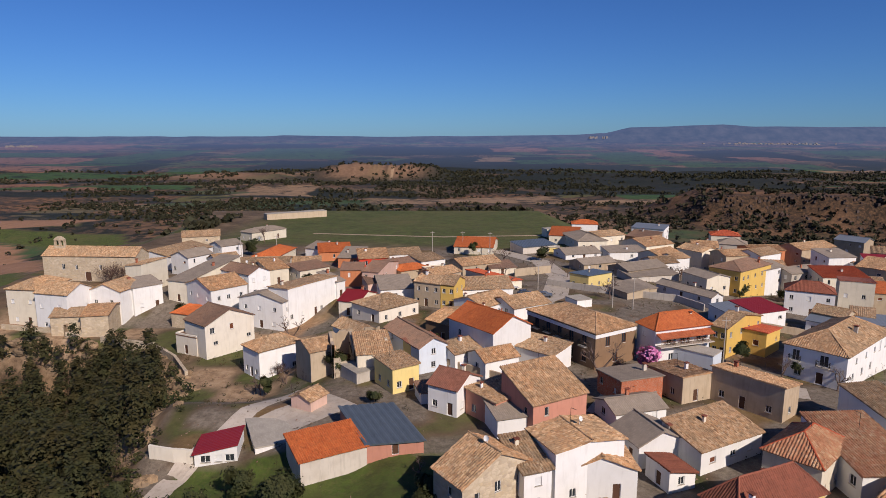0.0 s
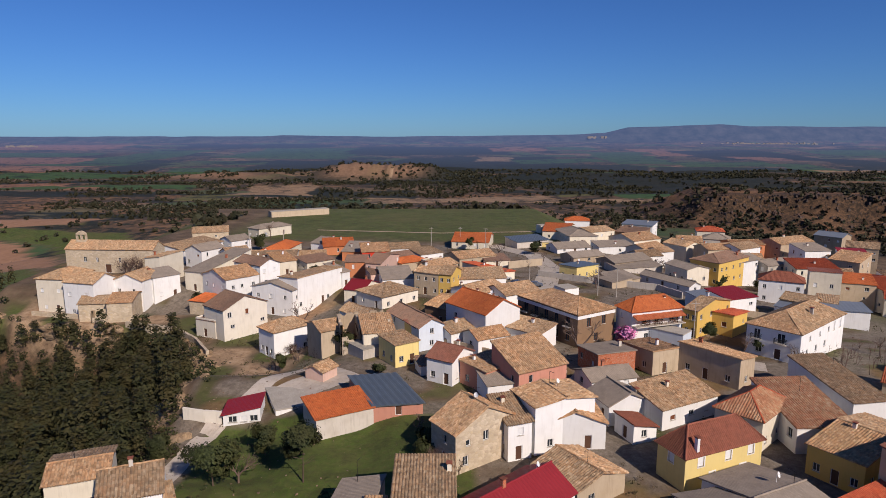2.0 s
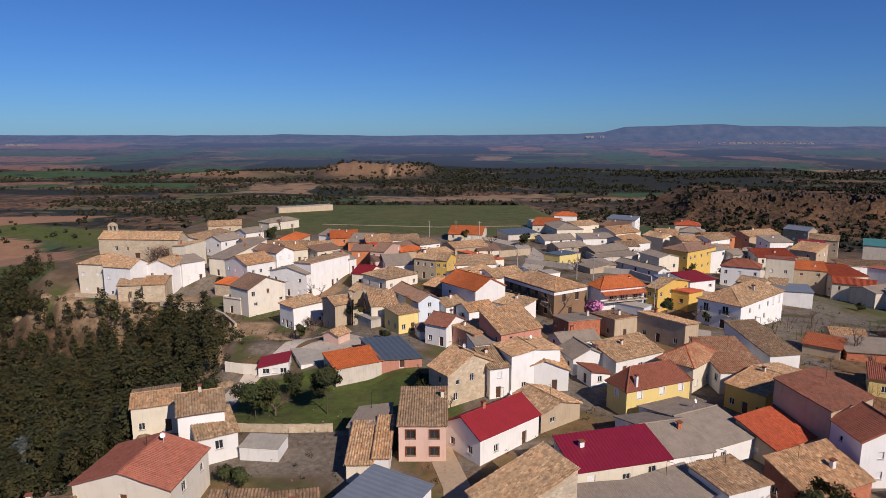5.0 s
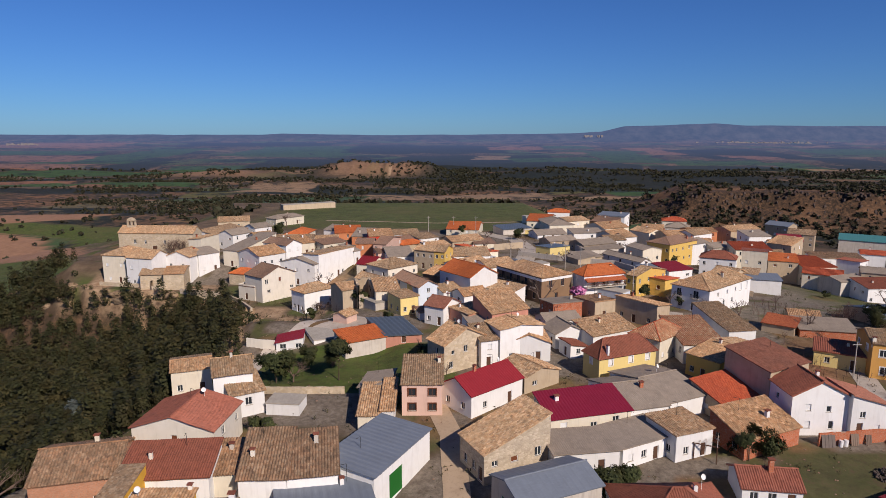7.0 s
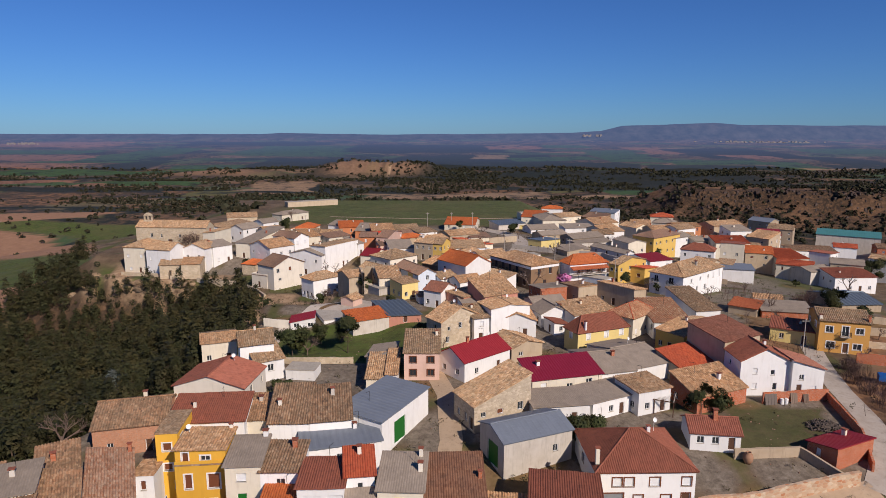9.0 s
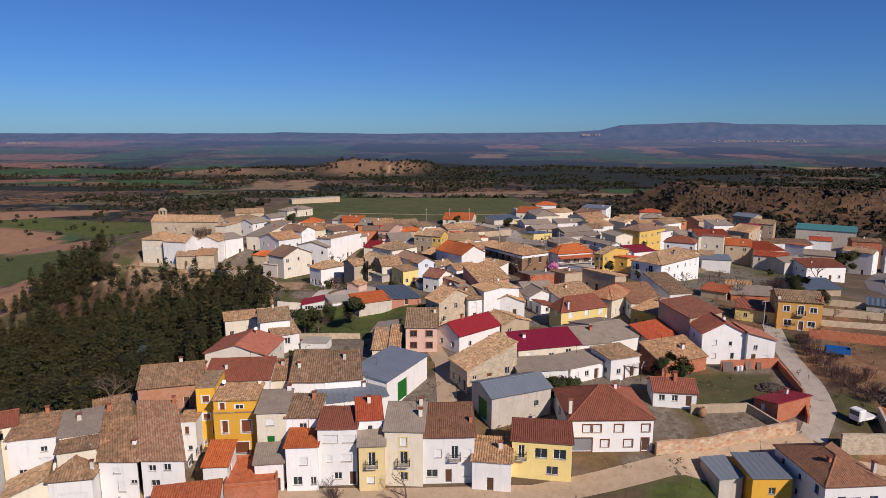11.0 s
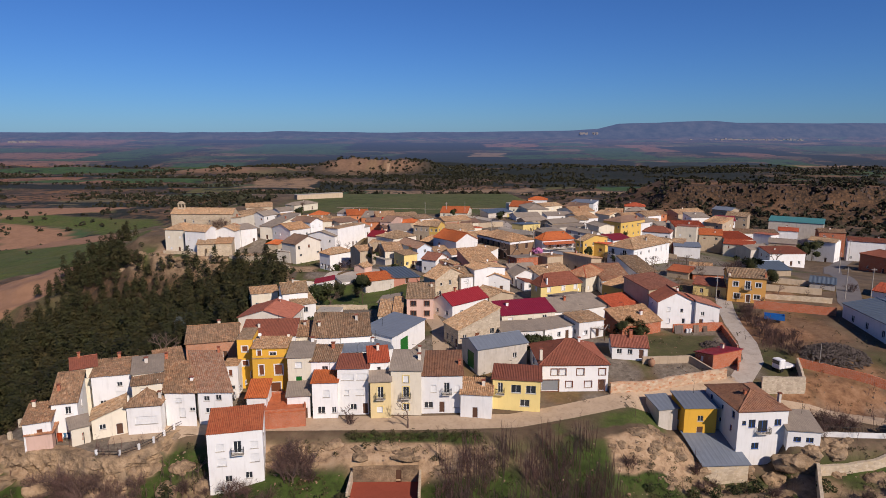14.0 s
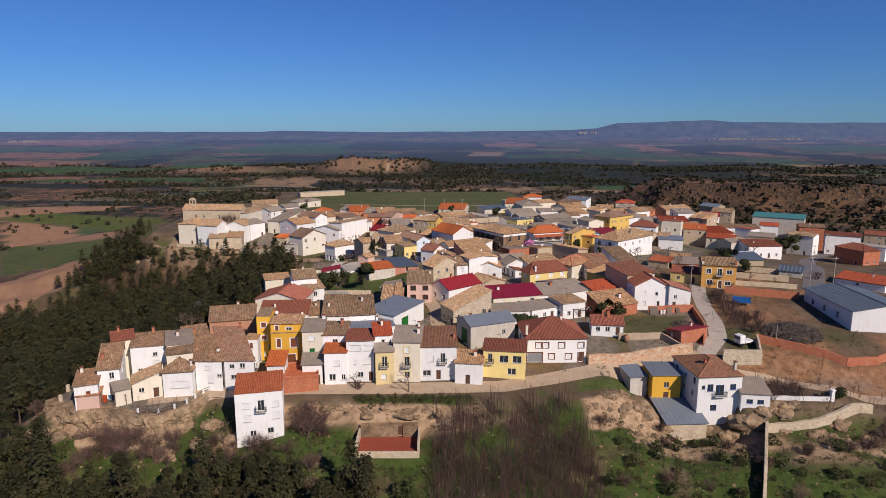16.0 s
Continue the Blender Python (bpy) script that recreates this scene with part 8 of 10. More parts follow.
house(194.3, 200.1, -13.7, 11.3, 8.0, 11.7, -20, 'gx', 1.2, 'brick', 'browntan', label='two-storey red brick house with weathered brown clay tile roof', chimneys=[(-0.11, -0.23, 1.2)], fine=False)
house(198.1, 179.7, -12.1, 14.4, 8.0, 9.1, -28, 'gx', 1.2, 'white', 'maroon', label='two-storey whitewashed house with maroon tile roof', openings=rows(14.4, 9.1, 1, 3, 'wwws') + rows(8.0, 9.1, 1, 2, 'wwws', 'r', False), chimneys=[(0.66, 0.07, 1.2)], fine=False)
house(181.9, 144.3, -9.4, 13.7, 9.0, 6.4, -73, 'hip', 2.0, 'brick', 'maroon', label='two-storey red brick house with maroon tile roof', openings=rows(13.7, 6.4, 1, 2, 'ww') + rows(9.0, 6.4, 1, 2, 'ww', 'r', False), fine=False)
house(196.9, 156.1, -10.3, 11.3, 8.0, 6.3, -48, 'flat', 0.0, 'white', 'concrete', label='small two-storey whitewashed shed with flat concrete roof', name='shed', category='shed', fine=False)
house(130.3, 63.8, 0.7, 13.0, 8.0, 1.9, -50, 'sf', 1.0, 'white', 'red', label='low whitewashed house with red tile roof', chimneys=[(0.27, 0.38, 1.2)])
house(128.9, 156.1, -5.4, 11.4, 8.0, 5.4, -32, 'gx', 1.2, 'cream', 'red', label='two-storey cream rendered house with red tile roof', fine=False)
house(179.3, 179.9, -12.2, 11.2, 8.0, 9.2, -48, 'gx', 1.2, 'white', 'tan', label='two-storey whitewashed house with old tan clay tile roof', openings=rows(11.2, 9.2, 1, 2, 'wwws') + rows(8.0, 9.2, 1, 2, 'wwws', 'r', False), chimneys=[(-0.02, 0.28, 1.2)], fine=False)
house(219.8, 188.2, -12.8, 8.7, 9.0, 8.8, -36, 'gx', 1.4, 'sand', 'maroon', label='two-storey sand coloured house with maroon tile roof', fine=False)
house(122.3, 181.6, -6.1, 11.3, 8.0, 8.1, -19, 'gx', 1.2, 'cream', 'tan', label='two-storey cream rendered house with old tan clay tile roof', openings=rows(11.3, 8.1, 1, 2, 'wws'), chimneys=[(-0.57, 0.37, 1.2)], fine=False)
house(139.8, 200.8, -9.5, 11.9, 8.0, 11.5, -21, 'gx', 1.2, 'white', 'tan', label='two-storey whitewashed house with old tan clay tile roof', fine=False)
house(103.4, 201.4, -4.6, 12.4, 8.0, 7.6, -10, 'gx', 1.2, 'cream', 'tan', label='two-storey cream rendered house with old tan clay tile roof', chimneys=[(-0.08, 0.35, 1.2)], fine=False)
house(-62.1, -5.4, -4.7, 3.7, 6.5, 3.0, 17, 'sf', 0.3, 'pink', 'redtan', label='small low pink rendered shed with red patched tan tile roof', name='shed', category='shed')
house(-56.5, -5.3, -4.5, 2.7, 3.0, 3.1, 36, 'sf', 0.7, 'cream', 'grey', label='small low cream rendered shed with grey fibre cement roof', name='shed', category='shed')
house(55.5, 63.8, 1.4, 6.8, 15.7, 4.1, -57, 'gx', 1.2, 'ochre', 'tan', label='low ochre rendered house with old tan clay tile roof', openings=rows(6.8, 4.1, 1, 3, 'ww') + rows(15.7, 4.1, 1, 4, 'ww', 'r', False), chimneys=[(-0.33, -0.12, 1.2)])
house(17.1, 59.0, 1.2, 7.6, 8.2, 2.8, -56, 'gx', 1.2, 'sand', 'tan', label='low sand coloured house with old tan clay tile roof')


# ---- cornice of the hall, awning and balcony of the white house ----
bm = bmesh.new()
for q in ((-9.6, 9.6, -5.3, -5.203), (-9.6, 9.6, 5.203, 5.3), (-9.6, -9.503, -5.203, 5.203), (9.503, 9.6, -5.203, 5.203)):
    box(bm, *q, 5.9, 6.55)
part("cornice", bm, WALLS["white"], hall, "pale painted cornice under the eaves")
bm = bmesh.new()
slope_sheet(bm, (4.3, -6.0, 5.75), (4.3, 6.0, 5.75), (2.72, -6.0, 6.35), (2.72, 6.0, 6.35), 0.3, 0.07, 0.02)
part("awning", bm, ROOFS["orangetile"], inn, "red tiled awning over the balcony")
bm = bmesh.new()
box(bm, 2.7, 4.2, -6.0, 6.0, 4.0, 4.18, 0.02)
long_slab = part("balcony", bm, FRAME_T, inn, "long balcony with iron railing")
bm = bmesh.new()
for y in np.arange(-5.95, 5.96, 0.17):
    box(bm, 4.12, 4.145, y - 0.012, y + 0.012, 4.18, 5.1)
box(bm, 4.1, 4.16, -6.0, 6.0, 5.1, 5.16)
part("railing", bm, FRAME_B, long_slab)


# ---- church belfry ----
def belfry(parent, x, y, z):
    bm = bmesh.new()
    w, hh, t = 3.4, 2.4, 0.7
    for a, b in ((-1.7, -1.25), (-0.22, 0.22), (1.25, 1.7)):
        box(bm, x + a, x + b, y - t / 2, y + t / 2, z, z + hh)
    for a, b in ((-1.25, -0.22), (0.22, 1.25)):
        box(bm, x + a, x + b, y - t / 2, y + t / 2, z, z + 0.5)
    prev = None
    n = 12
    for i in range(n + 1):
        u = -1.7 + 3.4 * i / n
        topz = z + hh + 0.25 + 0.95 * math.cos(u / 1.7 * math.pi / 2)
        q = min(abs(u + 0.735), abs(u - 0.735))
        low = z + hh - 0.5 + 0.5 * math.sqrt(max(0, 1 - (q / 0.52) ** 2)) if q < 0.52 else z + hh - 0.5
        col = [bm.verts.new((x + u, y + s * t / 2, k)) for s in (-1, 1) for k in (low, topz)]
        if prev:
            bm.faces.new((prev[0], col[0], col[1], prev[1])), bm.faces.new((col[2], prev[2], prev[3], col[3]))
            bm.faces.new((prev[1], col[1], col[3], prev[3])), bm.faces.new((col[0], prev[0], prev[2], col[2]))
        prev = col
    box(bm, x - 2.0, x + 2.0, y - t / 2 - 0.3, y + t / 2 + 0.3, z - 2.5, z)
    return part("belfry", bm, WALLS["stone"], parent, "stone bell gable with two arches")


belfry(church, -10.6, -0.5, 9.4)


# ---- walls, roads and yards ----
def wall_run(pts, height, mat, label, thick=0.4, name="garden_wall", sink=1.2, coping=None):
    ob = new(name)
    ob.location = (pts[0][0], pts[0][1], gz(*pts[0]))
    tagged(ob, label, "wall")
    o = Vector(ob.location)
    for (x0, y0), (x1, y1) in zip(pts[:-1], pts[1:]):
        bm = bmesh.new()
        ln = math.hypot(x1 - x0, y1 - y0)
        n = max(1, int(ln / 1.2))
        dx, dy = (x1 - x0) / ln, (y1 - y0) / ln
        px, py = -dy * thick / 2, dx * thick / 2
        prev = None
        for i in range(n + 1):
            x, y = x0 + (x1 - x0) * i / n, y0 + (y1 - y0) * i / n
            g = gz(x, y)
            tz = g + height + rng.uniform(-0.07, 0.07)
            col = [bm.verts.new(Vector((x + s * px, y + s * py, k)) - o) for s, k in ((-1, g - sink), (-1, tz), (1, tz), (1, g - sink))]
            if prev:
                for a in range(3):
                    bm.faces.new((prev[a], prev[a + 1], col[a + 1], col[a]))
            else:
                bm.faces.new(col)
            prev = col
        bm.faces.new(prev[::-1])
        bmesh.ops.recalc_face_normals(bm, faces=bm.faces[:])
        part("stretch", bm, mat, ob)
    return ob


def strip(name, pts, width, mat, label, lift=0.07):
    bm = bmesh.new()
    prev = None
    for k, ((x0, y0), (x1, y1)) in enumerate(zip(pts[:-1], pts[1:])):
        ln = math.hypot(x1 - x0, y1 - y0)
        n = max(1, int(ln / 2.0))
        for i in range(n + (1 if k == len(pts) - 2 else 0)):
            x, y = x0 + (x1 - x0) * i / n, y0 + (y1 - y0) * i / n
            dx, dy = (x1 - x0) / ln, (y1 - y0) / ln
            row = []
            for s in (-1, -0.5, 0, 0.5, 1):
                xx, yy = x - dy * width / 2 * s, y + dx * width / 2 * s
                row.append(bm.verts.new((xx, yy, gz(xx, yy) + lift)))
            if prev:
                for a in range(4):
                    bm.faces.new((prev[a + 1], prev[a], row[a], row[a + 1]))
            prev = row
    return tagged(mesh_ob(name, bm, mat), label, "road", kind="structure")


PAVED, TRACK = plaster("worn_asphalt", (0.46, 0.40, 0.335), 0.5), plaster("dirt_track", (0.42, 0.315, 0.215), 0.5)
ASPHALT = plaster("grey_asphalt", (0.17, 0.155, 0.15), 0.35)
strip("road_1", [(-52, -4.5), (-40, -1), (-25, 0.3), (0, 0.4), (16, 1.0), (26, 4.0), (36, 7.5), (46, 10.2), (62, 14)], 4.6, TRACK, "dusty street along the front row of houses")
strip("road_2", [(62, 14), (68.6, 22), (71.6, 31), (73.4, 41.5), (76.3, 52), (82, 68)], 4.0, PAVED, "worn concrete lane between garden walls")
strip("road_3", [(60, 12), (66, 9.0), (73, 7.8), (84, 3.6), (100, 1.4)], 3.6, TRACK, "dirt track skirting the bank")
strip("road_4", [(108, 45), (112, 58), (128, 85), (142, 113), (165, 150), (190, 180)], 6.0, ASPHALT, "asphalt road leaving the village")
strip("road_5", [(2, 14), (3.5, 25), (3, 40), (-2, 60)], 3.6, TRACK, "narrow lane climbing between houses")
strip("road_6", [(-37, 62), (-36, 75), (-30, 92), (-24, 104)], 3.2, PAVED, "pale concrete ramp along the garden edge")
strip("road_10", [(-26.5, 86), (-21.5, 91), (-16.5, 96.5)], 8.0, PAVED, "pale concrete yard above the garden houses")
strip("road_7", [(24, 90), (30, 100), (40, 106), (60, 98)], 5.0, PAVED, "paved square before the hall")
strip("road_8", [(18, 150), (30, 165), (36, 190), (34, 215), (20, 240)], 7.0, PAVED, "wide paved street")
strip("road_9", [(-60, 290), (0, 278), (60, 285), (110, 262)], 2.4, TRACK, "pale path across the meadow")
wall_run([(35.5, 10.2), (46, 12.6), (60, 15.5)], 2.1, WALLS["patchy"], "hollow brick and earth garden wall with broken render", 0.5)
wall_run([(45, 21), (55, 21.5), (58, 16)], 1.5, WALLS["adobe"], "rubble yard wall", 0.4)
wall_run([(57, 36.8), (69, 38.2)], 2.0, WALLS["brick"], "red brick yard wall behind leaning boards", 0.3)
wall_run([(69, 38.2), (67, 26), (63.6, 18)], 1.5, WALLS["brick"], "dark brick wall along the lane", 0.3)
wall_run([(84.2, 54), (93, 51), (101.9, 48)], 2.1, WALLS["brick"], "long red brick boundary wall", 0.3)
wall_run([(90, 72), (109, 66)], 1.8, WALLS["sand"], "sand-coloured stone wall of a walled plot", 0.4)
wall_run([(93, 82), (112, 75)], 1.6, WALLS["sand"], "sand-coloured stone wall between two plots", 0.4)
wall_run([(91, 62), (107, 58)], 1.4, WALLS["stone"], "low dry-stone wall of a walled plot", 0.4)
wall_run([(76.6, 19.9), (92.1, 11.2), (99, 11.6), (112, 16)], 1.8, WALLS["brick"], "red brick retaining wall on an orange earth bank", 0.35, "retaining_wall", 2.5)
wall_run([(65.2, 11.7), (73.6, 11.7)], 3.3, WALLS["rubble"], "tall stone yard wall under a parked truck", 0.4)
wall_run([(73.6, 11.7), (76.4, 19.6)], 2.0, WALLS["stone"], "stone yard wall beside the brick retaining wall", 0.4)
wall_run([(69.6, -0.9), (75, -1.3), (81, -1.6), (83.5, 1)], 0.9, WALLS["white"], "low white garden wall with railings", 0.25)
wall_run([(54, -30), (57.5, -23), (66, -6.6)], 2.4, WALLS["stone"], "tall stone side wall of a terraced garden", 0.5, "terrace_wall", 3.0)
wall_run([(66.3, -6.3), (76, -5.5), (88, -3.6)], 1.6, WALLS["stone"], "yellowish dry-stone terrace wall", 0.6, "terrace_wall", 3.0)
wall_run([(-31, 56), (-22, 54.6), (-15.5, 55.5)], 1.3, WALLS["stone"], "old stone garden wall", 0.4)
wall_run([(-40, 80), (-36.5, 79.4), (-33.8, 79.2)], 1.8, WALLS["pinkwhite"], "pale rendered retaining wall above the garden", 0.4, "retaining_wall", 1.5)
wall_run([(0.5, 110), (14, 100), (22, 92)], 1.8, WALLS["adobe"], "brown yard wall", 0.35)
wall_run([(30, 178), (43, 168), (60, 158), (64, 150)], 1.8, WALLS["concrete"], "grey block yard wall", 0.3)
wall_run([(22, 190), (34, 196)], 2.4, WALLS["sand"], "pale wall beside the street", 0.3)
wall_run([(66, 140), (80, 135), (92, 128)], 1.6, WALLS["adobe"], "old earth wall by the orchard", 0.35)


wall_run([(-50, 117), (-56, 126), (-64, 134), (-78, 138.5)], 1.4, WALLS["rubble"], "crumbling dry-stone terrace wall above the pines", 0.6, "terrace_wall", 2.0)
wall_run([(-84, 143), (-95, 146), (-108, 149)], 1.2, WALLS["stone"], "stone parapet before the upper houses", 0.5, "terrace_wall", 2.5)


# ---- fallen-in house ----
def ruin_shell(x, y, w_, d_, hh, yaw, label):
    ob = new("ruined_house")
    ob.matrix_world = pose(x, y, gz(x, y), 0, 0, yaw)
    tagged(ob, label, "ruin")
    for (x0, y0), (x1, y1), keep in (((-w_ / 2, -d_ / 2), (w_ / 2, -d_ / 2), 0.55), ((w_ / 2, -d_ / 2), (w_ / 2, d_ / 2), 0.8), ((w_ / 2, d_ / 2), (-w_ / 2, d_ / 2), 1.0), ((-w_ / 2, d_ / 2), (-w_ / 2, -d_ / 2), 0.95), ((-w_ * 0.1, -d_ / 2), (-w_ * 0.1, d_ / 2), 0.8)):
        bm = bmesh.new()
        ln = math.hypot(x1 - x0, y1 - y0)
        dx, dy = (x1 - x0) / ln, (y1 - y0) / ln
        n = int(ln / 0.35)
        prev, tz = None, hh * keep
        for i in range(n + 1):
            px, py = x0 + dx * ln * i / n, y0 + dy * ln * i / n
            if rng.random() < 0.4:
                tz = min(hh, max(0.8, tz + rng.choice((-1, 1)) * rng.uniform(0.15, 0.9) + (hh * keep - tz) * 0.3))
            col = [bm.verts.new((px - s * dy * 0.25, py + s * dx * 0.25, k)) for s, k in ((-1, -2), (-1, tz), (1, tz), (1, -2))]
            if prev:
                for a in range(3):
                    bm.faces.new((prev[a], prev[a + 1], col[a + 1], col[a]))
            prev = col
        bmesh.ops.recalc_face_normals(bm, faces=bm.faces[:])
        part("broken_wall", bm, WALLS["rubble" if keep < 0.9 else "adobe"], ob)
    for _ in range(9):
        bm = bmesh.new()
        a, b = Vector((rng.uniform(-w_ / 2, w_ / 2), rng.uniform(-d_ / 2, d_ / 2), 0.2)), Vector((rng.uniform(-w_ / 2, w_ / 2), rng.uniform(-d_ / 2, d_ / 2), rng.uniform(0.5, hh * 0.8)))
        tube(bm, a, b, 0.1, 0.1, 6)
        part("fallen_beam", bm, DARKWOOD, ob)


ruin_shell(-15.8, 112.3, 9.6, 9.0, 5.6, 14, "roofless collapsed house with broken earth walls")
ruin_shell(-85, 146, 8.0, 6.0, 3.6, 10, "roofless stone ruin at the brink")


# ---- walled court with a cave opening under the street ----
def court():
    ob = new("walled_court")
    ob.location = (-5.7, -12.0, -9.7)
    tagged(ob, "small walled court with a red floor and cave opening", "court")
    bm = bmesh.new()
    box(bm, -5.3, 5.3, -3.2, 3.3, -0.4, 0.0)
    part("floor", bm, plaster("red_floor_paint", (0.27, 0.062, 0.034), 0.3), ob, "worn red painted floor")
    for nm, q in (("wall_front", (-5.7, 5.7, -3.8, -3.2, -2.4, 0.35)), ("wall_side", (-5.7, -5.3, -3.2, 4.4, -2.0, 1.7)), ("wall_side", (5.3, 5.7, -3.2, 4.4, -2.0, 1.7))):
        bm = bmesh.new()
        box(bm, *q, 0.05)
        part(nm, bm, WALLS["stone"], ob)
    bm = bmesh.new()
    face_wall(bm, (-5.3, 2.7, 0), (1, 0, 0), 10.6, -0.5, 2.9, [(6.9, 7.8, 0.0, 2.0)], 0.6)
    for v in bm.verts:
        v.co.y += 0.25 * noise.noise(v.co * 0.6)
        if v.co.z > 2.2:
            v.co.z += 0.6 * noise.noise(Vector((v.co.x * 0.4, 3, 0)))
    rock = bm
    # dark panel added behind the opening to stand for the shade inside
    bm = bmesh.new()
    box(bm, 1.55, 2.55, 2.95, 3.05, -0.1, 2.05)
    part("cave_door", bm, DARKWOOD, ob, "dark panel in place of the shaded cave opening")
    bm = rock
    part("rock_face", bm, ROCK, ob, "ochre cut rock face with a dark cave opening")


# ---- rocks ----
def rock_material():
    m, nt, b = material("weathered_rock", 0.95)
    a = noise_out(nt, 0.5, 10, 0.75)
    c = ramp(nt, a, [(0.3, (0.08, 0.052, 0.034)), (0.43, (0.22, 0.15, 0.09)), (0.56, (0.37, 0.255, 0.15)), (0.72, (0.48, 0.35, 0.225))])
    c = mix(nt, ramp(nt, noise_out(nt, 0.16, 6, 0.6), [(0.5, (0, 0, 0)), (0.66, (0.7, 0.7, 0.7))]), c, (0.13, 0.105, 0.078))
    nt.links.new(tint_by_object(nt, c, 0.25), b.inputs["Base Color"])
    bump(nt, b, noise_out(nt, 1.6, 10, 0.75), 0.9, 0.3)
    return m


ROCK = rock_material()


def boulder(x, y, s, flat=0.7, sink=0.35):
    bm = bmesh.new()
    bmesh.ops.create_icosphere(bm, subdivisions=3, radius=1.0)
    o = Vector((rng.uniform(0, 50), rng.uniform(0, 50), 0))
    long = rng.uniform(1.0, 1.7)
    for v in bm.verts:
        q = v.co.copy()
        k = 1 + 0.45 * noise.noise(q * 1.1 + o) + 0.22 * noise.noise(q * 2.7 + o) + 0.10 * noise.noise(q * 7 + o)
        q *= k
        # bedding planes break the stone into shelves
        q.z = 0.45 * q.z + 0.55 * math.floor(q.z * 3.2 + 0.4 * noise.noise(Vector((q.x, q.y, 0)) + o)) / 3.2
        v.co = Vector((q.x * long, q.y, q.z * flat)) * s
    ob = mesh_ob("boulder", bm, ROCK)
    ob.location = (x, y, gz(x, y) - s * flat * sink)
    ob.rotation_euler = (rng.uniform(-0.1, 0.1), rng.uniform(-0.1, 0.1), rng.choice((0, 3.14)) + rng.gauss(0, 0.4))
    tagged(ob, "weathered ochre rock outcrop on the bank", "rock", "rocks on the bank")


def rock_bluff():
    """Layered rock wall that carries the western ledge."""
    def lip(x):
        return float(np.interp(x, [-72, -69.5, -63, -58, -52.3, -47.4, -43.9, -41, -38], [-4, -5.5, -8.8, -8.4, -11, -11.4, -7.3, -0.4, 2]))
    bm = bmesh.new()
    prev = None
    xs = np.arange(-71.5, -40.5, 0.25)
    for x in xs:
        y = lip(x)
        tx, ty = 0.7, lip(x + 0.35) - lip(x - 0.35)
        ln = math.hypot(tx, ty)
        nx_, ny_ = ty / ln, -tx / ln
        col = [bm.verts.new((x - nx_ * 1.6, y - ny_ * 1.6, -4.42 + 0.05 * noise.noise(Vector((x, 0, 5)))))]
        foot = -9.4 + 1.2 * noise.noise(Vector((x * 0.15, 7, 0)))
        for k in range(19):
            v = k / 18
            z = -4.3 + (foot + 4.3) * v
            shelf = noise.noise(Vector((x * 0.12, z * 0.8, 0))) * 0.7 + (0.35 - abs(noise.noise(Vector((x * 0.55, z * 0.5, 3))))) * 1.3 + (0.3 - abs(noise.noise(Vector((x * 1.3, z * 1.7, 9))))) * 0.7 + noise.noise(Vector((x * 3.1, z * 3.3, 4))) * 0.18
            out = 0.1 + 1.1 * v + shelf * min(1, 0.25 + 2 * v)
            col.append(bm.verts.new((x + nx_ * out, y + ny_ * out, z + 0.2 * noise.noise(Vector((x * 0.8, z, 1))))))
        if prev:
            for a in range(len(col) - 1):
                bm.faces.new((prev[a], prev[a + 1], col[a + 1], col[a]))
        prev = col
    bmesh.ops.recalc_face_normals(bm, faces=bm.faces[:])
    tagged(mesh_ob("rock_bluff", bm, ROCK), "layered ochre rock bluff carrying the western houses", "rock", kind="structure")


rock_bluff()
for x, y, s in ((-69.5, -9.5, 1.8), (-66, -11, 1.5), (-60, -12, 1.9), (-63, -17, 0.8), (-71, -12, 0.9), (-40, -12, 1.8), (-36, -13.5, 1.4), (-34, -10.5, 1.6), (-31, -9.5, 1.3), (-45, -14.5, 1.5), (-39, -8, 1.5), (-38.5, -15.5, 1.0), (60.5, -4.6, 1.9), (63.5, -4.9, 2.0), (66, -4.4, 1.6), (43.5, 0, 1.0), (42, -3, 1.1), (40.5, 0.5, 1.0)):
    boulder(x, y, s, 0.85, 0.25)
for _ in range(36):
    boulder(rng.uniform(-28, 12), rng.uniform(-8.5, -4.2), rng.uniform(0.5, 1.5), 0.6, 0.45)
for _ in range(20):
    boulder(rng.uniform(36, 60), rng.uniform(-12, -2), rng.uniform(0.4, 1.5), 0.7, 0.4)
crag_rng = random.Random(57)
for _ in range(26):
    u, v = crag_rng.random(), crag_rng.random()
    boulder(31.5 + 13.5 * u, -9 + 5.5 * v + 5.2 * u, crag_rng.uniform(0.3, 0.85), 0.7, 0.5)
for _ in range(60):
    yy = rng.uniform(106, 150)
    boulder(float(edge_x(yy)) + rng.uniform(-9, 4), yy, rng.uniform(0.5, 1.5), 0.8, 0.4)
for _ in range(26):
    yy = rng.uniform(40, 105)
    boulder(float(edge_x(yy)) + rng.uniform(-5, 1.5), yy, rng.uniform(0.6, 1.8), 0.8)
for _ in range(22):
    boulder(rng.uniform(62, 100), rng.uniform(-12, -5), rng.uniform(0.6, 1.8), 0.8, 0.4)
for _ in range(10):
    boulder(rng.uniform(66, 74), rng.uniform(-4.5, -2), rng.uniform(0.7, 1.5), 0.9, 0.3)
court()


# ---- single trees, thicket and bushes ----
def stand(o, x, y, turn=0.0, scale=1.0):
    o.matrix_world = Matrix.LocRotScale((x, y, gz(x, y)), Euler((0, 0, turn)), (scale, scale, scale))
    return o


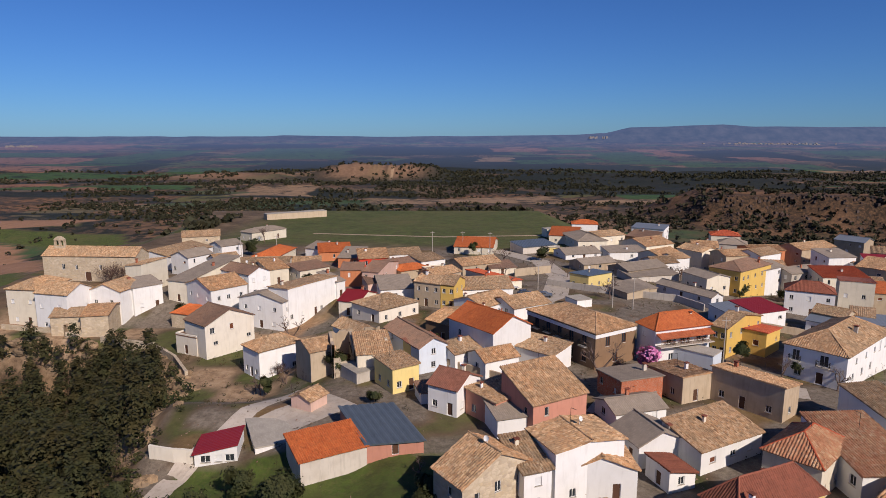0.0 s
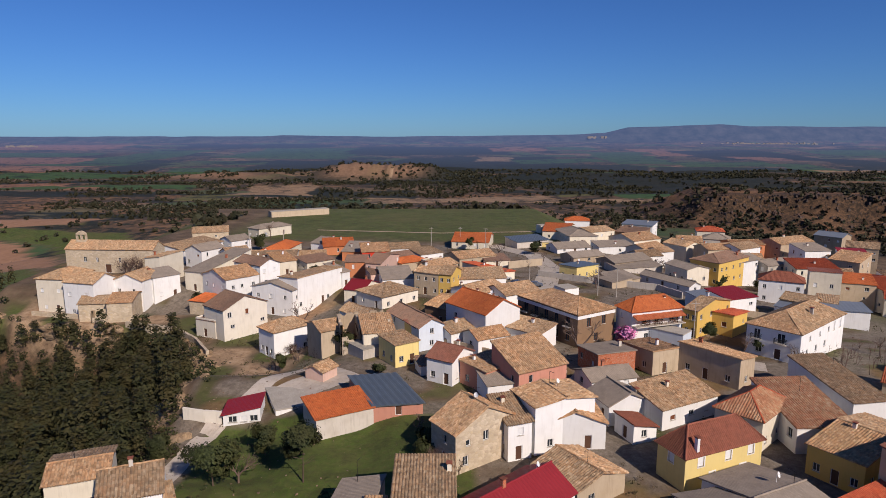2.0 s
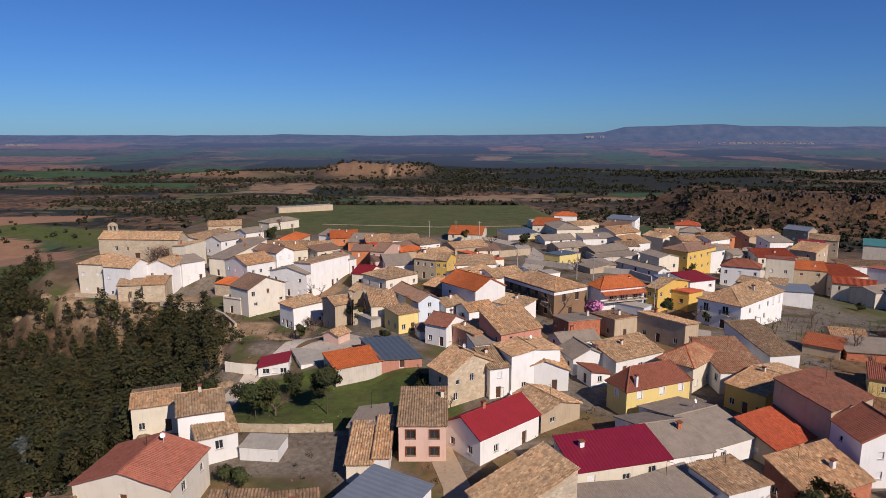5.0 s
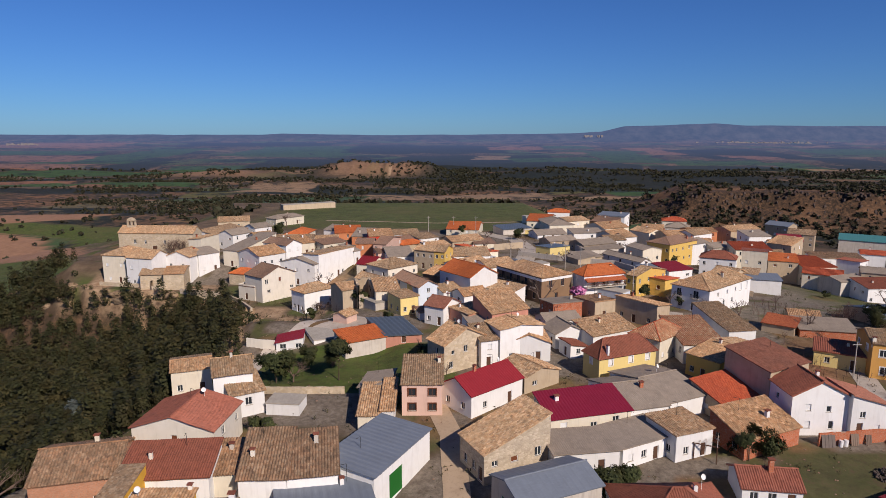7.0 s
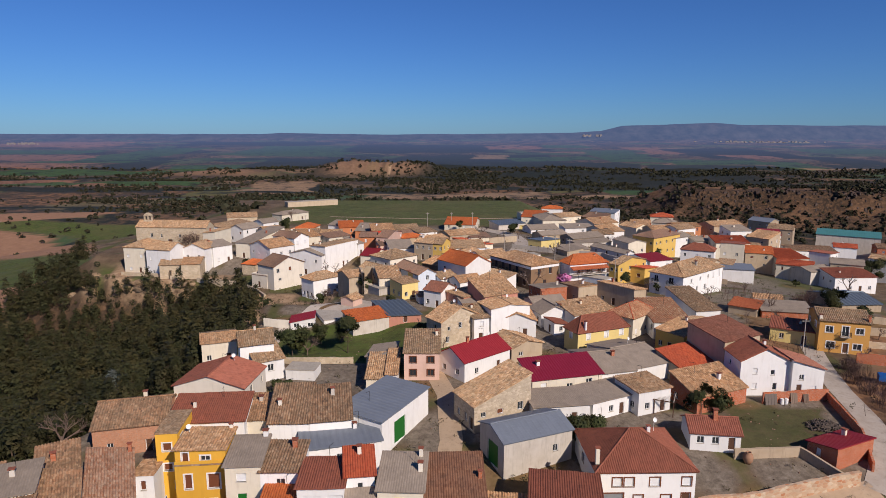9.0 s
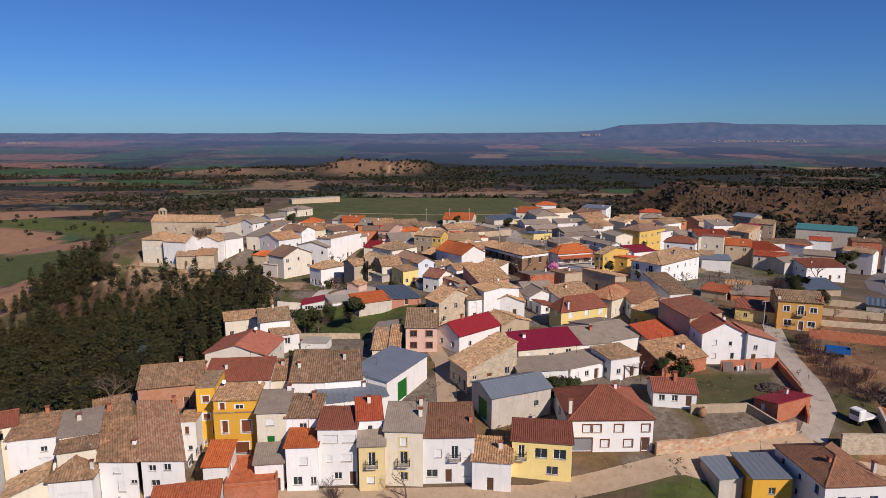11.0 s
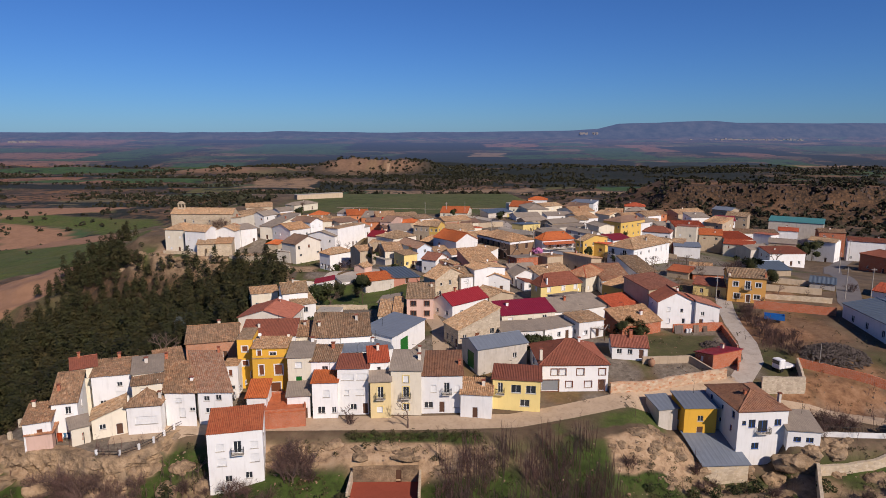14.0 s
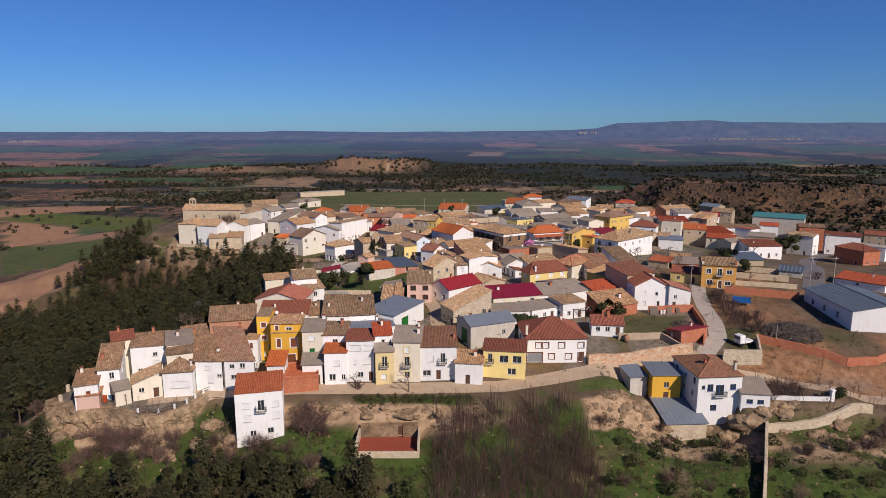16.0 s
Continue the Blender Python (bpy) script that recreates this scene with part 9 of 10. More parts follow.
for x, y, hh in ((-2.5, -1.2, 6.8), (-13, 0.2, 4.8), (-54.6, 22.5, 9.5), (-97, 180.5, 8.5), (-93, 180, 7.5), (26.2, 100, 12.5), (79, 73, 7.0), (82, 84, 7.5), (-20.2, -11.5, 5.0), (-36, -9, 4.5), (-33, 108, 5), (-29, 111, 5), (-26.5, 64, 6.5), (68, 0.5, 3.6), (72, 1.5, 3.4), (88, 108, 6), (2.5, 62, 3.6), (75, 195, 7), (70, 190, 7), (-75, 262, 9), (-3, 73, 4.2), (69, 91, 5), (86, 54, 5)):
    stand(bare_tree("bare_tree", "leafless grey-brown tree with bare twigs", hh, rng, 5 if hh > 4.5 else 4), x, y)
stand(tree("fir_tree", "blue-green fir at the edge of the wood", crown_mesh(rng, 10, 2.8, 260, "cone", 0.4), FIR, 10, 0.18, rng), -66, 60)
stand(tree("blossom_tree", "pink blossoming tree beside the hall", crown_mesh(rng, 5.4, 2.9, 190, "round", 0.28), BLOSSOM, 5.4, 0.14, rng), 35.4, 106.4)
for x, y, hh, r in ((-17.7, 62.8, 9.0, 2.8), (-29.4, 62.8, 6.6, 3.5), (-25.0, 71.5, 5.0, 2.2), (-1.5, 68.5, 3.2, 1.8), (-19, 108, 4, 2), (22.6, 24, 5.5, 2.0), (26, 26, 4, 2.0), (45, 33, 4.5, 2.6), (48.5, 34, 4.0, 2.4), (-24.5, 40, 3, 1.2), (-27, 41, 2.6, 1.1), (168, 178, 9, 4), (173, 178, 10, 4), (98, 176, 5, 3), (102, 178, 5.5, 3.4), (86, 178, 3.5, 2.5), (-70, 230, 6, 3), (-67, 156, 3, 1.6), (-2, 66, 3, 1.6), (-39, 70, 4, 2.4)):
    stand(tree("evergreen_tree", "dark evergreen garden tree", crown_mesh(rng, hh, r, int(80 + 34 * hh * r), "round", 0.2, 9), LEAF, hh, 0.13, rng), x, y)


yard_rng = random.Random(61)
bare_models = [o for o in scene.objects if o.name.startswith("bare_tree")][:6]
green_models = [o for o in scene.objects if o.name.startswith("evergreen_tree")][:6]
HOUSES = [o for o in scene.objects if o.get("category") in ("house", "barn", "shed", "ruin", "terrace", "church")]
made = 0
for _ in range(900):
    x, y = yard_rng.uniform(-60, 150), yard_rng.uniform(62, 240)
    if made >= 46 or edge_x(y) > x - 4 or any((o.matrix_world.translation.xy - Vector((x, y))).length < 7.0 for o in HOUSES):
        continue
    made += 1
    k = yard_rng.uniform(0.45, 0.9)
    o = copy_thing(yard_rng.choice(bare_models if made % 3 else green_models), Matrix.LocRotScale((x, y, gz(x, y)), Euler((0, 0, yard_rng.uniform(0, 6.28))), None))
    o.scale = (k, k, k)


def thicket(name, label, spots_, hmin, hmax, mat):
    bm = bmesh.new()
    for x, y in spots_:
        hgt = rng.uniform(hmin, hmax)
        p = Vector((x, y, gz(x, y) - 0.2))
        q = p + Vector((rng.gauss(0, 0.35), rng.gauss(0, 0.35), hgt))
        tube(bm, p, q, 0.045, 0.012, 3)
        for _ in range(7):
            a = p.lerp(q, rng.uniform(0.25, 0.95))
            tube(bm, a, a + Vector((rng.gauss(0, 0.35), rng.gauss(0, 0.35), rng.uniform(0.4, 1.1))), 0.016, 0.006, 3)
    return tagged(mesh_ob(name, bm, mat), label, "thicket", kind="stuff")


REED = leaf_material("sapling_bark", (0.065, 0.042, 0.034), (0.17, 0.115, 0.095))
sap = []
while len(sap) < 2700:
    x, y = rng.uniform(0, 31), rng.uniform(-36, -4.5)
    if y > -7 + 1.5 * math.sin(x) + 0.10 * (x - 12) or x < 3.5 + 0.10 * (y + 7) + 1.2 * math.sin(y) or lattice_noise(x / 3, y / 3, 21) < -0.62:
        continue
    sap.append((x, y))
thicket("sapling_thicket", "dense thicket of leafless grey-brown saplings", sap, 2.6, 6.2, REED)
thicket("verge_bushes", "leafless bushes along banks and lanes", [(x, y) for cx, cy, r, n in ((-36, -12, 3, 60), (-45, -12, 4, 60), (76.5, 28, 1.5, 40), (79.5, 45, 2, 60), (79, 33, 2, 60), (40, -14, 8, 60), (86, 0, 6, 60), (-50, -20, 8, 80), (-30, -20, 8, 60), (60, -16, 6, 50), (-24, 116, 4, 60), (85, 100, 10, 60), (70, 62, 4, 40), (72, 3, 2.5, 70)) for x, y in ((cx + rng.gauss(0, r), cy + rng.gauss(0, r)) for _ in range(n))], 1.2, 2.8, REED)


def bare_bush(x, y, hh, stems):
    t = new("bare_bush")
    t.location = (x, y, gz(x, y))
    bm = bmesh.new()
    for _ in range(stems):
        a, b = rng.uniform(0, math.tau), rng.uniform(0.1, 0.75)
        d = Vector((math.cos(a) * b, math.sin(a) * b, 1)).normalized()
        limb(bm, rng, Vector((rng.gauss(0, 0.3), rng.gauss(0, 0.3), -0.2)), d, hh * 0.36, 0.05, 3)
    part("stem", bm, REED, t)
    tagged(t, "rounded leafless purple-brown bush with many thin stems", "bush")


for x, y, hh in ((-19.5, -9, 4.6), (-22, -10.5, 4.2), (-17.5, -11, 3.6), (-56, -13, 4.4), (-53, -12.5, 4.6), (-50, -11.8, 4.2), (-58, -15, 3.2), (-33, -17, 5.2), (-30, -18, 5.5), (-28, -15.5, 4.4), (-34.5, -20, 4.5), (-44, -14.5, 3.4), (-74, -3, 3.6), (-76, 0, 3.6), (-73, 3, 4), (-37, -12, 3.0), (46, -9, 2.4), (70, 3.5, 3.0), (73, 3.0, 3.2), (76, 3.0, 2.8), (88, -9, 4.0), (94, -11, 4.2), (82, -12, 3.4), (60, -18, 3.6), (56, -12, 2.6), (34, -8, 2.8), (-12.5, 0.2, 2.6), (-94, 179, 8.5), (-98, 180, 7.5), (-32, 118, 3.5), (-28, 121, 3.0), (-20, 70, 3.5), (0, 64, 3.5), (82.5, 60, 3.5), (81, 50, 3.5), (80, 40, 4), (83, 33, 3.5), (94, 92, 5), (99, 96, 5), (120, 70, 4)):
    bare_bush(x, y, hh, 17)
for x, y, hh in ((79.8, 51, 3.2), (79.0, 47.5, 3.6), (78.2, 44, 3.2), (77.8, 40, 3.8), (77.4, 36.5, 3.6), (77, 33, 4.2), (78.4, 29.6, 4.0), (80, 26.4, 3.8), (79.4, 34, 3.0), (78, 24, 3.0), (70, -1, 3.4), (73, 1.2, 3.6), (76, 0.8, 3.2), (84, -11, 3.6), (90, -9, 4.0), (95, -8, 3.8), (78, -13, 3.4), (70, -14, 3.2), (46, -6, 2.6), (48.5, -7.5, 2.8), (55, -8, 2.6)):
    bare_bush(x, y, hh, 15)
bush_rng = random.Random(23)
models = [o for o in scene.objects if o.name.startswith("bare_bush")][:5]
for _ in range(70):
    x, y = bush_rng.choice((bush_rng.uniform(-78, -14), bush_rng.uniform(-78, -14), bush_rng.uniform(34, 104))), bush_rng.uniform(-33, -12)
    if (y > -15 and x < -38) or (-16 < x < 3) or (54 < x < 68 and y > -9):
        continue
    k = bush_rng.uniform(0.45, 1.0)
    o = copy_thing(bush_rng.choice(models), Matrix.LocRotScale((x, y, gz(x, y)), Euler((0, 0, bush_rng.uniform(0, 6.28))), None))
    o.scale = (k, k, k * bush_rng.uniform(0.8, 1.1))
    tagged(o, group="leafless bushes on the slope")
for x, y, k in ((-60, -12.2, 0.9), (-57.2, -11.4, 1.0), (-55, -12, 1.1), (-53, -13.2, 1.2), (-51, -12.6, 1.2), (-49, -13, 1.0), (-52, -15, 1.1), (-55.5, -14.6, 1.0), (-47, -13.4, 0.8), (-44.6, -12.2, 0.8), (-49, -15.4, 0.9), (-46, -16, 0.9), (-30, -13, 1.0), (-27.5, -13.2, 0.9), (-20.5, -8, 1.2), (-22.5, -9, 1.1), (-18.5, -9.5, 1.0), (-21, -11, 1.1)):
    o = copy_thing(bush_rng.choice(models), Matrix.LocRotScale((x, y, gz(x, y)), Euler((0, 0, bush_rng.uniform(0, 6.28))), None))
    o.scale = (k, k, k)
    tagged(o, group="leafless bushes on the slope")
SCRUB_LEAF = leaf_material("bank_scrub", (0.014, 0.020, 0.006), (0.075, 0.070, 0.030))
shrubs = []
while len(shrubs) < 2400:
    x, y = rng.uniform(-75, 100), rng.uniform(-34, -4)
    if lattice_noise(x / 6, y / 6, 22) < -0.35 or (-13 < x < 1.5 and -17 < y < -7.5) or (-70 < x < -40 and y > -11):
        continue
    shrubs.append((x, y, rng.uniform(0.2, 0.7)))
shrubs += [(rng.uniform(-13, 10), rng.gauss(-3.6, 0.5), rng.uniform(0.2, 0.55)) for _ in range(240)]
scatter("bank_scrub", "low green and straw-coloured scrub on the bank", "scrub", shrubs, SCRUB_LEAF, 28, rng, 0.7, 0.2)
low = [(x, y, rng.uniform(0.9, 1.8)) for x, y in ((rng.uniform(-42, 2), rng.uniform(-40, -21)) for _ in range(60))]
low += [(x, y, rng.uniform(0.5, 1.4)) for x, y in ((rng.uniform(30, 100), rng.uniform(-34, -9)) for _ in range(70))]
scatter("slope_bushes", "dark green bushes at the foot of the bank", "bushes", low, LEAF, 200, rng, 0.8, 0.16)
edge = []
while len(edge) < 420:
    yy = rng.uniform(0, 160)
    edge.append((float(edge_x(yy)) - rng.uniform(-2, 30), yy, rng.uniform(0.4, 1.3)))
scatter("slope_scrub", "scrub between the pines on the slope", "scrub", edge, LEAF, 70, rng, 0.8, 0.2)


# ---- drying line on the ledge ----
def clothes_line():
    ob = new("clothes_line")
    ob.location = (-59.8, -6.4, gz(-57.5, -6.4))
    tagged(ob, "washing line with orange, navy and white laundry", "washing line")
    for x in (0.0, 4.6):
        bm = bmesh.new()
        tube(bm, (x, 0, -0.3), (x, 0, 2.1), 0.05, 0.05, 6)
        part("post", bm, IRON, ob)
    bm = bmesh.new()
    tube(bm, (0, 0, 2.0), (4.6, 0, 2.0), 0.012, 0.012, 4)
    part("wire", bm, IRON, ob)
    for x0, w_, h_, col in ((0.2, 0.9, 1.5, (0.62, 0.13, 0.04)), (1.3, 0.5, 0.8, (0.10, 0.28, 0.45)), (1.9, 1.1, 1.1, (0.012, 0.02, 0.06)), (3.1, 0.5, 0.7, (0.7, 0.7, 0.7)), (3.7, 0.8, 1.2, (0.45, 0.08, 0.06))):
        bm = bmesh.new()
        rows_ = [[bm.verts.new((x0 + w_ * i / 5, 0.10 * math.sin(i * 1.9 + j * 0.6) * j / 4, 2.02 - h_ * j / 4)) for i in range(6)] for j in range(5)]
        for a, b in zip(rows_[:-1], rows_[1:]):
            for i in range(5):
                bm.faces.new((a[i], a[i + 1], b[i + 1], b[i]))
        bmesh.ops.solidify(bm, geom=bm.faces[:], thickness=0.02)
        part("garment", bm, plain("laundry", col, 0.95), ob)


clothes_line()


def stone_post(x, y):
    bm = bmesh.new()
    box(bm, x - 0.3, x + 0.3, y - 0.3, y + 0.3, gz(x, y) - 0.6, gz(x, y) + 1.3, 0.08)
    tagged(mesh_ob("stone_post", bm, WALLS["stone"]), "short stone pillar at the rim of the ledge", "pillar")


stone_post(-69.6, -0.2), stone_post(-68.4, -4.8)

# ---- posts, poles and vehicles ----
def path_fence():
    pts = [(-51.3, -10.2), (-47.6, -10.3), (-45.4, -8.4), (-44.0, -6.2), (-43.2, -4.0), (-42.5, -1.7), (-41.5, -0.2)]
    ob = new("path_fence")
    ob.location = (pts[0][0], pts[0][1], gz(*pts[0]))
    o = Vector(ob.location)
    tagged(ob, "white concrete posts with rails beside the path", "fence")
    for x, y in pts:
        bm = bmesh.new()
        box(bm, x - 0.16 - o.x, x + 0.16 - o.x, y - 0.16 - o.y, y + 0.16 - o.y, gz(x, y) - 0.5 - o.z, gz(x, y) + 1.15 - o.z, 0.02)
        part("post", bm, WALLS["white"], ob)
    for (x0, y0), (x1, y1) in zip(pts[:-1], pts[1:]):
        bm = bmesh.new()
        for k in (0.45, 0.9):
            tube(bm, Vector((x0, y0, gz(x0, y0) + k)) - o, Vector((x1, y1, gz(x1, y1) + k)) - o, 0.04, 0.04, 6)
        part("rail", bm, IRON, ob)


path_fence()
POLE = plain("pole_concrete", (0.42, 0.38, 0.33), 0.9)


def pole(x, y, hh, lamp=False):
    ob = new("street_lamp" if lamp else "utility_pole")
    ob.location = (x, y, gz(x, y))
    tagged(ob, "slim grey street lamp" if lamp else "tall concrete utility pole with crossarm", "street lamp" if lamp else "pole")
    bm = bmesh.new()
    tube(bm, (0, 0, -0.5), (0, 0, hh), 0.13 if not lamp else 0.07, 0.08 if not lamp else 0.045, 8)
    part("post", bm, POLE, ob)
    bm = bmesh.new()
    if lamp:
        box(bm, -0.1, 0.1, -1.0, 0.1, hh - 0.05, hh + 0.08, 0.02)
        part("lantern", bm, IRON, ob)
    else:
        box(bm, -0.8, 0.8, -0.05, 0.05, hh - 0.6, hh - 0.48)
        part("crossarm", bm, POLE, ob)


for x, y, hh, lamp in ((-4, 236, 8, False), (7.5, 236, 8, False), (17, 226, 9, False), (26.5, 172, 8, False), (42, 152, 8.5, False), (46.5, 150, 8, False), (52, 112, 9, False), (113, 62, 9, False), (120, 62, 9, False), (182, 175, 10, False), (190, 178, 10, False), (80, 18, 6, True), (96, 0, 6.5, True), (77, 60, 7, False), (-72, 222, 8, False), (-60, 225, 8, False), (155, 130, 8, False)):
    pole(x, y, hh, lamp)
RUBBER = plain("rubber", (0.02, 0.02, 0.02), 0.9)


def car(x, y, yaw, col, label, van=False):
    ob = new("van" if van else "car")
    ob.matrix_world = pose(x, y, gz(x, y) + 0.08, 0, 0, yaw)
    tagged(ob, label, "van" if van else "car")
    L, W = (4.6, 1.85) if van else (4.1, 1.72)
    paint, _, pb = material("car_paint", 0.25)
    pb.inputs["Base Color"].default_value = (*col, 1)
    prof = [(-L / 2, 0.35), (-L / 2, 0.85), (-L / 2 + 0.25, 1.0), (-L / 2 + 0.5, 1.75), (L / 2 - 1.1, 1.8), (L / 2 - 0.45, 1.05), (L / 2, 0.8), (L / 2, 0.35)] if van else \
        [(-L / 2, 0.35), (-L / 2, 0.85), (-L / 2 + 0.35, 0.95), (-L / 2 + 0.8, 1.42), (L / 2 - 1.7, 1.45), (L / 2 - 1.05, 0.98), (L / 2 - 0.1, 0.8), (L / 2, 0.35)]
    bm = bmesh.new()
    sides = [[bm.verts.new((a, s * W / 2 * (0.86 if b > 1.1 else 1), b)) for a, b in prof] for s in (-1, 1)]
    n = len(prof)
    for i in range(n):
        bm.faces.new((sides[0][i], sides[0][(i + 1) % n], sides[1][(i + 1) % n], sides[1][i]))
    bm.faces.new(sides[0][::-1]), bm.faces.new(sides[1])
    bmesh.ops.recalc_face_normals(bm, faces=bm.faces[:])
    bmesh.ops.bevel(bm, geom=bm.edges[:], offset=0.06, segments=2, affect="EDGES")
    part("body", bm, paint, ob)
    for s in (-1, 1):
        bm = bmesh.new()
        box(bm, -L / 2 + 0.95, L / 2 - 1.75, s * (W / 2 * 0.94) - 0.03, s * (W / 2 * 0.94) + 0.03, 1.02, 1.34, 0.02)
        part("side_window", bm, GLASS, ob)
    for sx in (-1, 1):
        for sy in (-1, 1):
            bm = bmesh.new()
            tube(bm, (sx * L * 0.31, sy * (W / 2 - 0.16), 0.32), (sx * L * 0.31, sy * (W / 2 + 0.02), 0.32), 0.32, 0.32, 14)
            part("wheel", bm, RUBBER, ob)


for x, y, yaw, col, label, van in ((22, 165, 10, (0.05, 0.06, 0.08), "dark grey car parked on the wide street", False), (27, 163, -8, (0.12, 0.13, 0.15), "grey car parked on the wide street", False), (19, 172, 15, (0.4, 0.4, 0.42), "silver car parked by the wall", False), (50, 163, 5, (0.72, 0.72, 0.70), "white van parked in a yard", True), (122, 120, 20, (0.03, 0.05, 0.05), "dark car parked beside the field", False)):
    car(x, y, yaw, col, label, van)


def trailer(x, y, yaw):
    ob = new("trailer")
    ob.matrix_world = pose(x, y, gz(x, y), 0, 0, yaw)
    tagged(ob, "blue farm trailer with open bed", "trailer")
    bm = bmesh.new()
    box(bm, -2.2, 2.2, -1.0, 1.0, 0.75, 0.9)
    for q in ((-2.2, 2.2, -1.0, -0.92), (-2.2, 2.2, 0.92, 1.0), (-2.2, -2.12, -0.92, 0.92), (2.12, 2.2, -0.92, 0.92)):
        box(bm, *q, 0.9, 1.9)
    part("bed", bm, plain("trailer_paint", (0.015, 0.12, 0.38), 0.5), ob)
    for sy in (-1, 1):
        bm = bmesh.new()
        tube(bm, (0, sy * 0.75, 0.42), (0, sy * 1.0, 0.42), 0.42, 0.42, 14)
        part("wheel", bm, RUBBER, ob)


trailer(84.2, 43.8, -25)


def farm_truck(x, y, yaw):
    ob = new("farm_truck")
    ob.matrix_world = pose(x, y, gz(x, y), 0, 0, yaw)
    tagged(ob, "white farm truck parked behind the stone wall", "truck")
    bm = bmesh.new()
    box(bm, -2.2, 0.4, -1.0, 1.0, 0.7, 1.15, 0.05)
    part("flatbed", bm, FRAME_W, ob)
    bm = bmesh.new()
    box(bm, 0.45, 2.0, -1.0, 1.0, 0.6, 2.6, 0.15)
    part("cab", bm, FRAME_W, ob)
    bm = bmesh.new()
    box(bm, 1.96, 2.03, -0.85, 0.85, 1.6, 2.35, 0.01)
    part("windscreen", bm, GLASS, ob)
    for sx in (-1.3, 1.3):
        for sy in (-1, 1):
            bm = bmesh.new()
            tube(bm, (sx, sy * 0.8, 0.42), (sx, sy * 1.03, 0.42), 0.42, 0.42, 14)
            part("wheel", bm, RUBBER, ob)


farm_truck(72.9, 18.5, 200)


def log_pile(x, y, rx, ry, hh, n):
    bm = bmesh.new()
    for _ in range(n):
        a, q = rng.uniform(0, math.tau), math.sqrt(rng.random())
        px, py = x + rx * q * math.cos(a), y + ry * q * math.sin(a)
        pz = gz(px, py) + hh * (1 - q ** 2) * rng.uniform(0.75, 1.0) + 0.1
        dv = Vector((rng.gauss(0, 1), rng.gauss(0, 1), rng.gauss(0, 0.5))).normalized() * rng.uniform(0.3, 0.6)
        tube(bm, Vector((px, py, pz)) - dv, Vector((px, py, pz)) + dv, 0.14, 0.12, 5)
    return tagged(mesh_ob("firewood_heap", bm, plain("grey_firewood", (0.105, 0.082, 0.068), 0.95)), "large heap of grey cut firewood", "firewood", kind="stuff")


log_pile(86.5, 23.5, 7.0, 5.0, 2.2, 900)
log_pile(63, 29, 2.6, 1.6, 0.8, 160)


# ---- yard furniture ----
def pergola(x, y, w_, d_, yaw):
    ob = new("pergola")
    ob.matrix_world = pose(x, y, gz(x, y), 0, 0, yaw)
    tagged(ob, "weathered timber pergola over a walled yard", "pergola")
    for sx in (-1, 0, 1):
        for sy in (-1, 1):
            bm = bmesh.new()
            box(bm, sx * w_ / 2 - 0.07, sx * w_ / 2 + 0.07, sy * d_ / 2 - 0.07, sy * d_ / 2 + 0.07, -0.6, 2.3, 0.01)
            part("post", bm, DARKWOOD, ob)
    for sy in (-1, 1):
        bm = bmesh.new()
        box(bm, -w_ / 2 - 0.3, w_ / 2 + 0.3, sy * d_ / 2 - 0.06, sy * d_ / 2 + 0.06, 2.3, 2.45)
        part("beam", bm, DARKWOOD, ob)
    n = int(w_ / 0.7)
    for i in range(n + 1):
        bm = bmesh.new()
        xx = -w_ / 2 + w_ * i / n
        box(bm, xx - 0.04, xx + 0.04, -d_ / 2 - 0.3, d_ / 2 + 0.3, 2.45, 2.55)
        part("rafter", bm, WALLS["concrete"], ob)


pergola(38, 35, 6.0, 3.4, -25)


def clay_jar(x, y):
    bm = bmesh.new()
    prof = [(0.0, 0.0), (0.38, 0.0), (0.62, 0.45), (0.72, 0.95), (0.62, 1.4), (0.34, 1.7), (0.40, 1.8), (0.30, 1.8), (0.26, 1.6)]
    prev = None
    for r, z in prof:
        ring = [bm.verts.new(((r + 0.001) * math.cos(k * math.tau / 20), (r + 0.001) * math.sin(k * math.tau / 20), z)) for k in range(20)]
        if prev:
            for k in range(20):
                bm.faces.new((prev[k], prev[(k + 1) % 20], ring[(k + 1) % 20], ring[k]))
        prev = ring
    for f in bm.faces:
        f.smooth = True
    ob = mesh_ob("clay_jar", bm, plaster("terracotta", (0.36, 0.20, 0.12), 0.4))
    ob.location = (x, y, gz(x, y) - 0.03)
    tagged(ob, "huge old terracotta wine jar standing in a yard", "jar")


clay_jar(46.6, 20.0)


def leaning_board(x, y, w_, hh, col):
    bm = bmesh.new()
    for k in range(4):
        box(bm, -w_ / 2 + w_ * k / 4 + 0.02, -w_ / 2 + w_ * (k + 1) / 4 - 0.02, -0.03, 0.03, 0, hh - 0.05 * (k % 2))
    ob = mesh_ob("leaning_board", bm, plain("old_boards", col, 0.9))
    ob.matrix_world = pose(x, y, gz(x, y), -14, 0, 7)
    tagged(ob, "grey wooden panel leaning on the brick wall", "board")


for x, w_, hh, col in ((58.4, 2.2, 1.9, (0.16, 0.13, 0.11)), (62.6, 1.3, 1.8, (0.22, 0.16, 0.12)), (64.8, 1.0, 1.5, (0.17, 0.12, 0.09))):
    leaning_board(x, 36.2 + 0.115 * (x - 57), w_, hh, col)


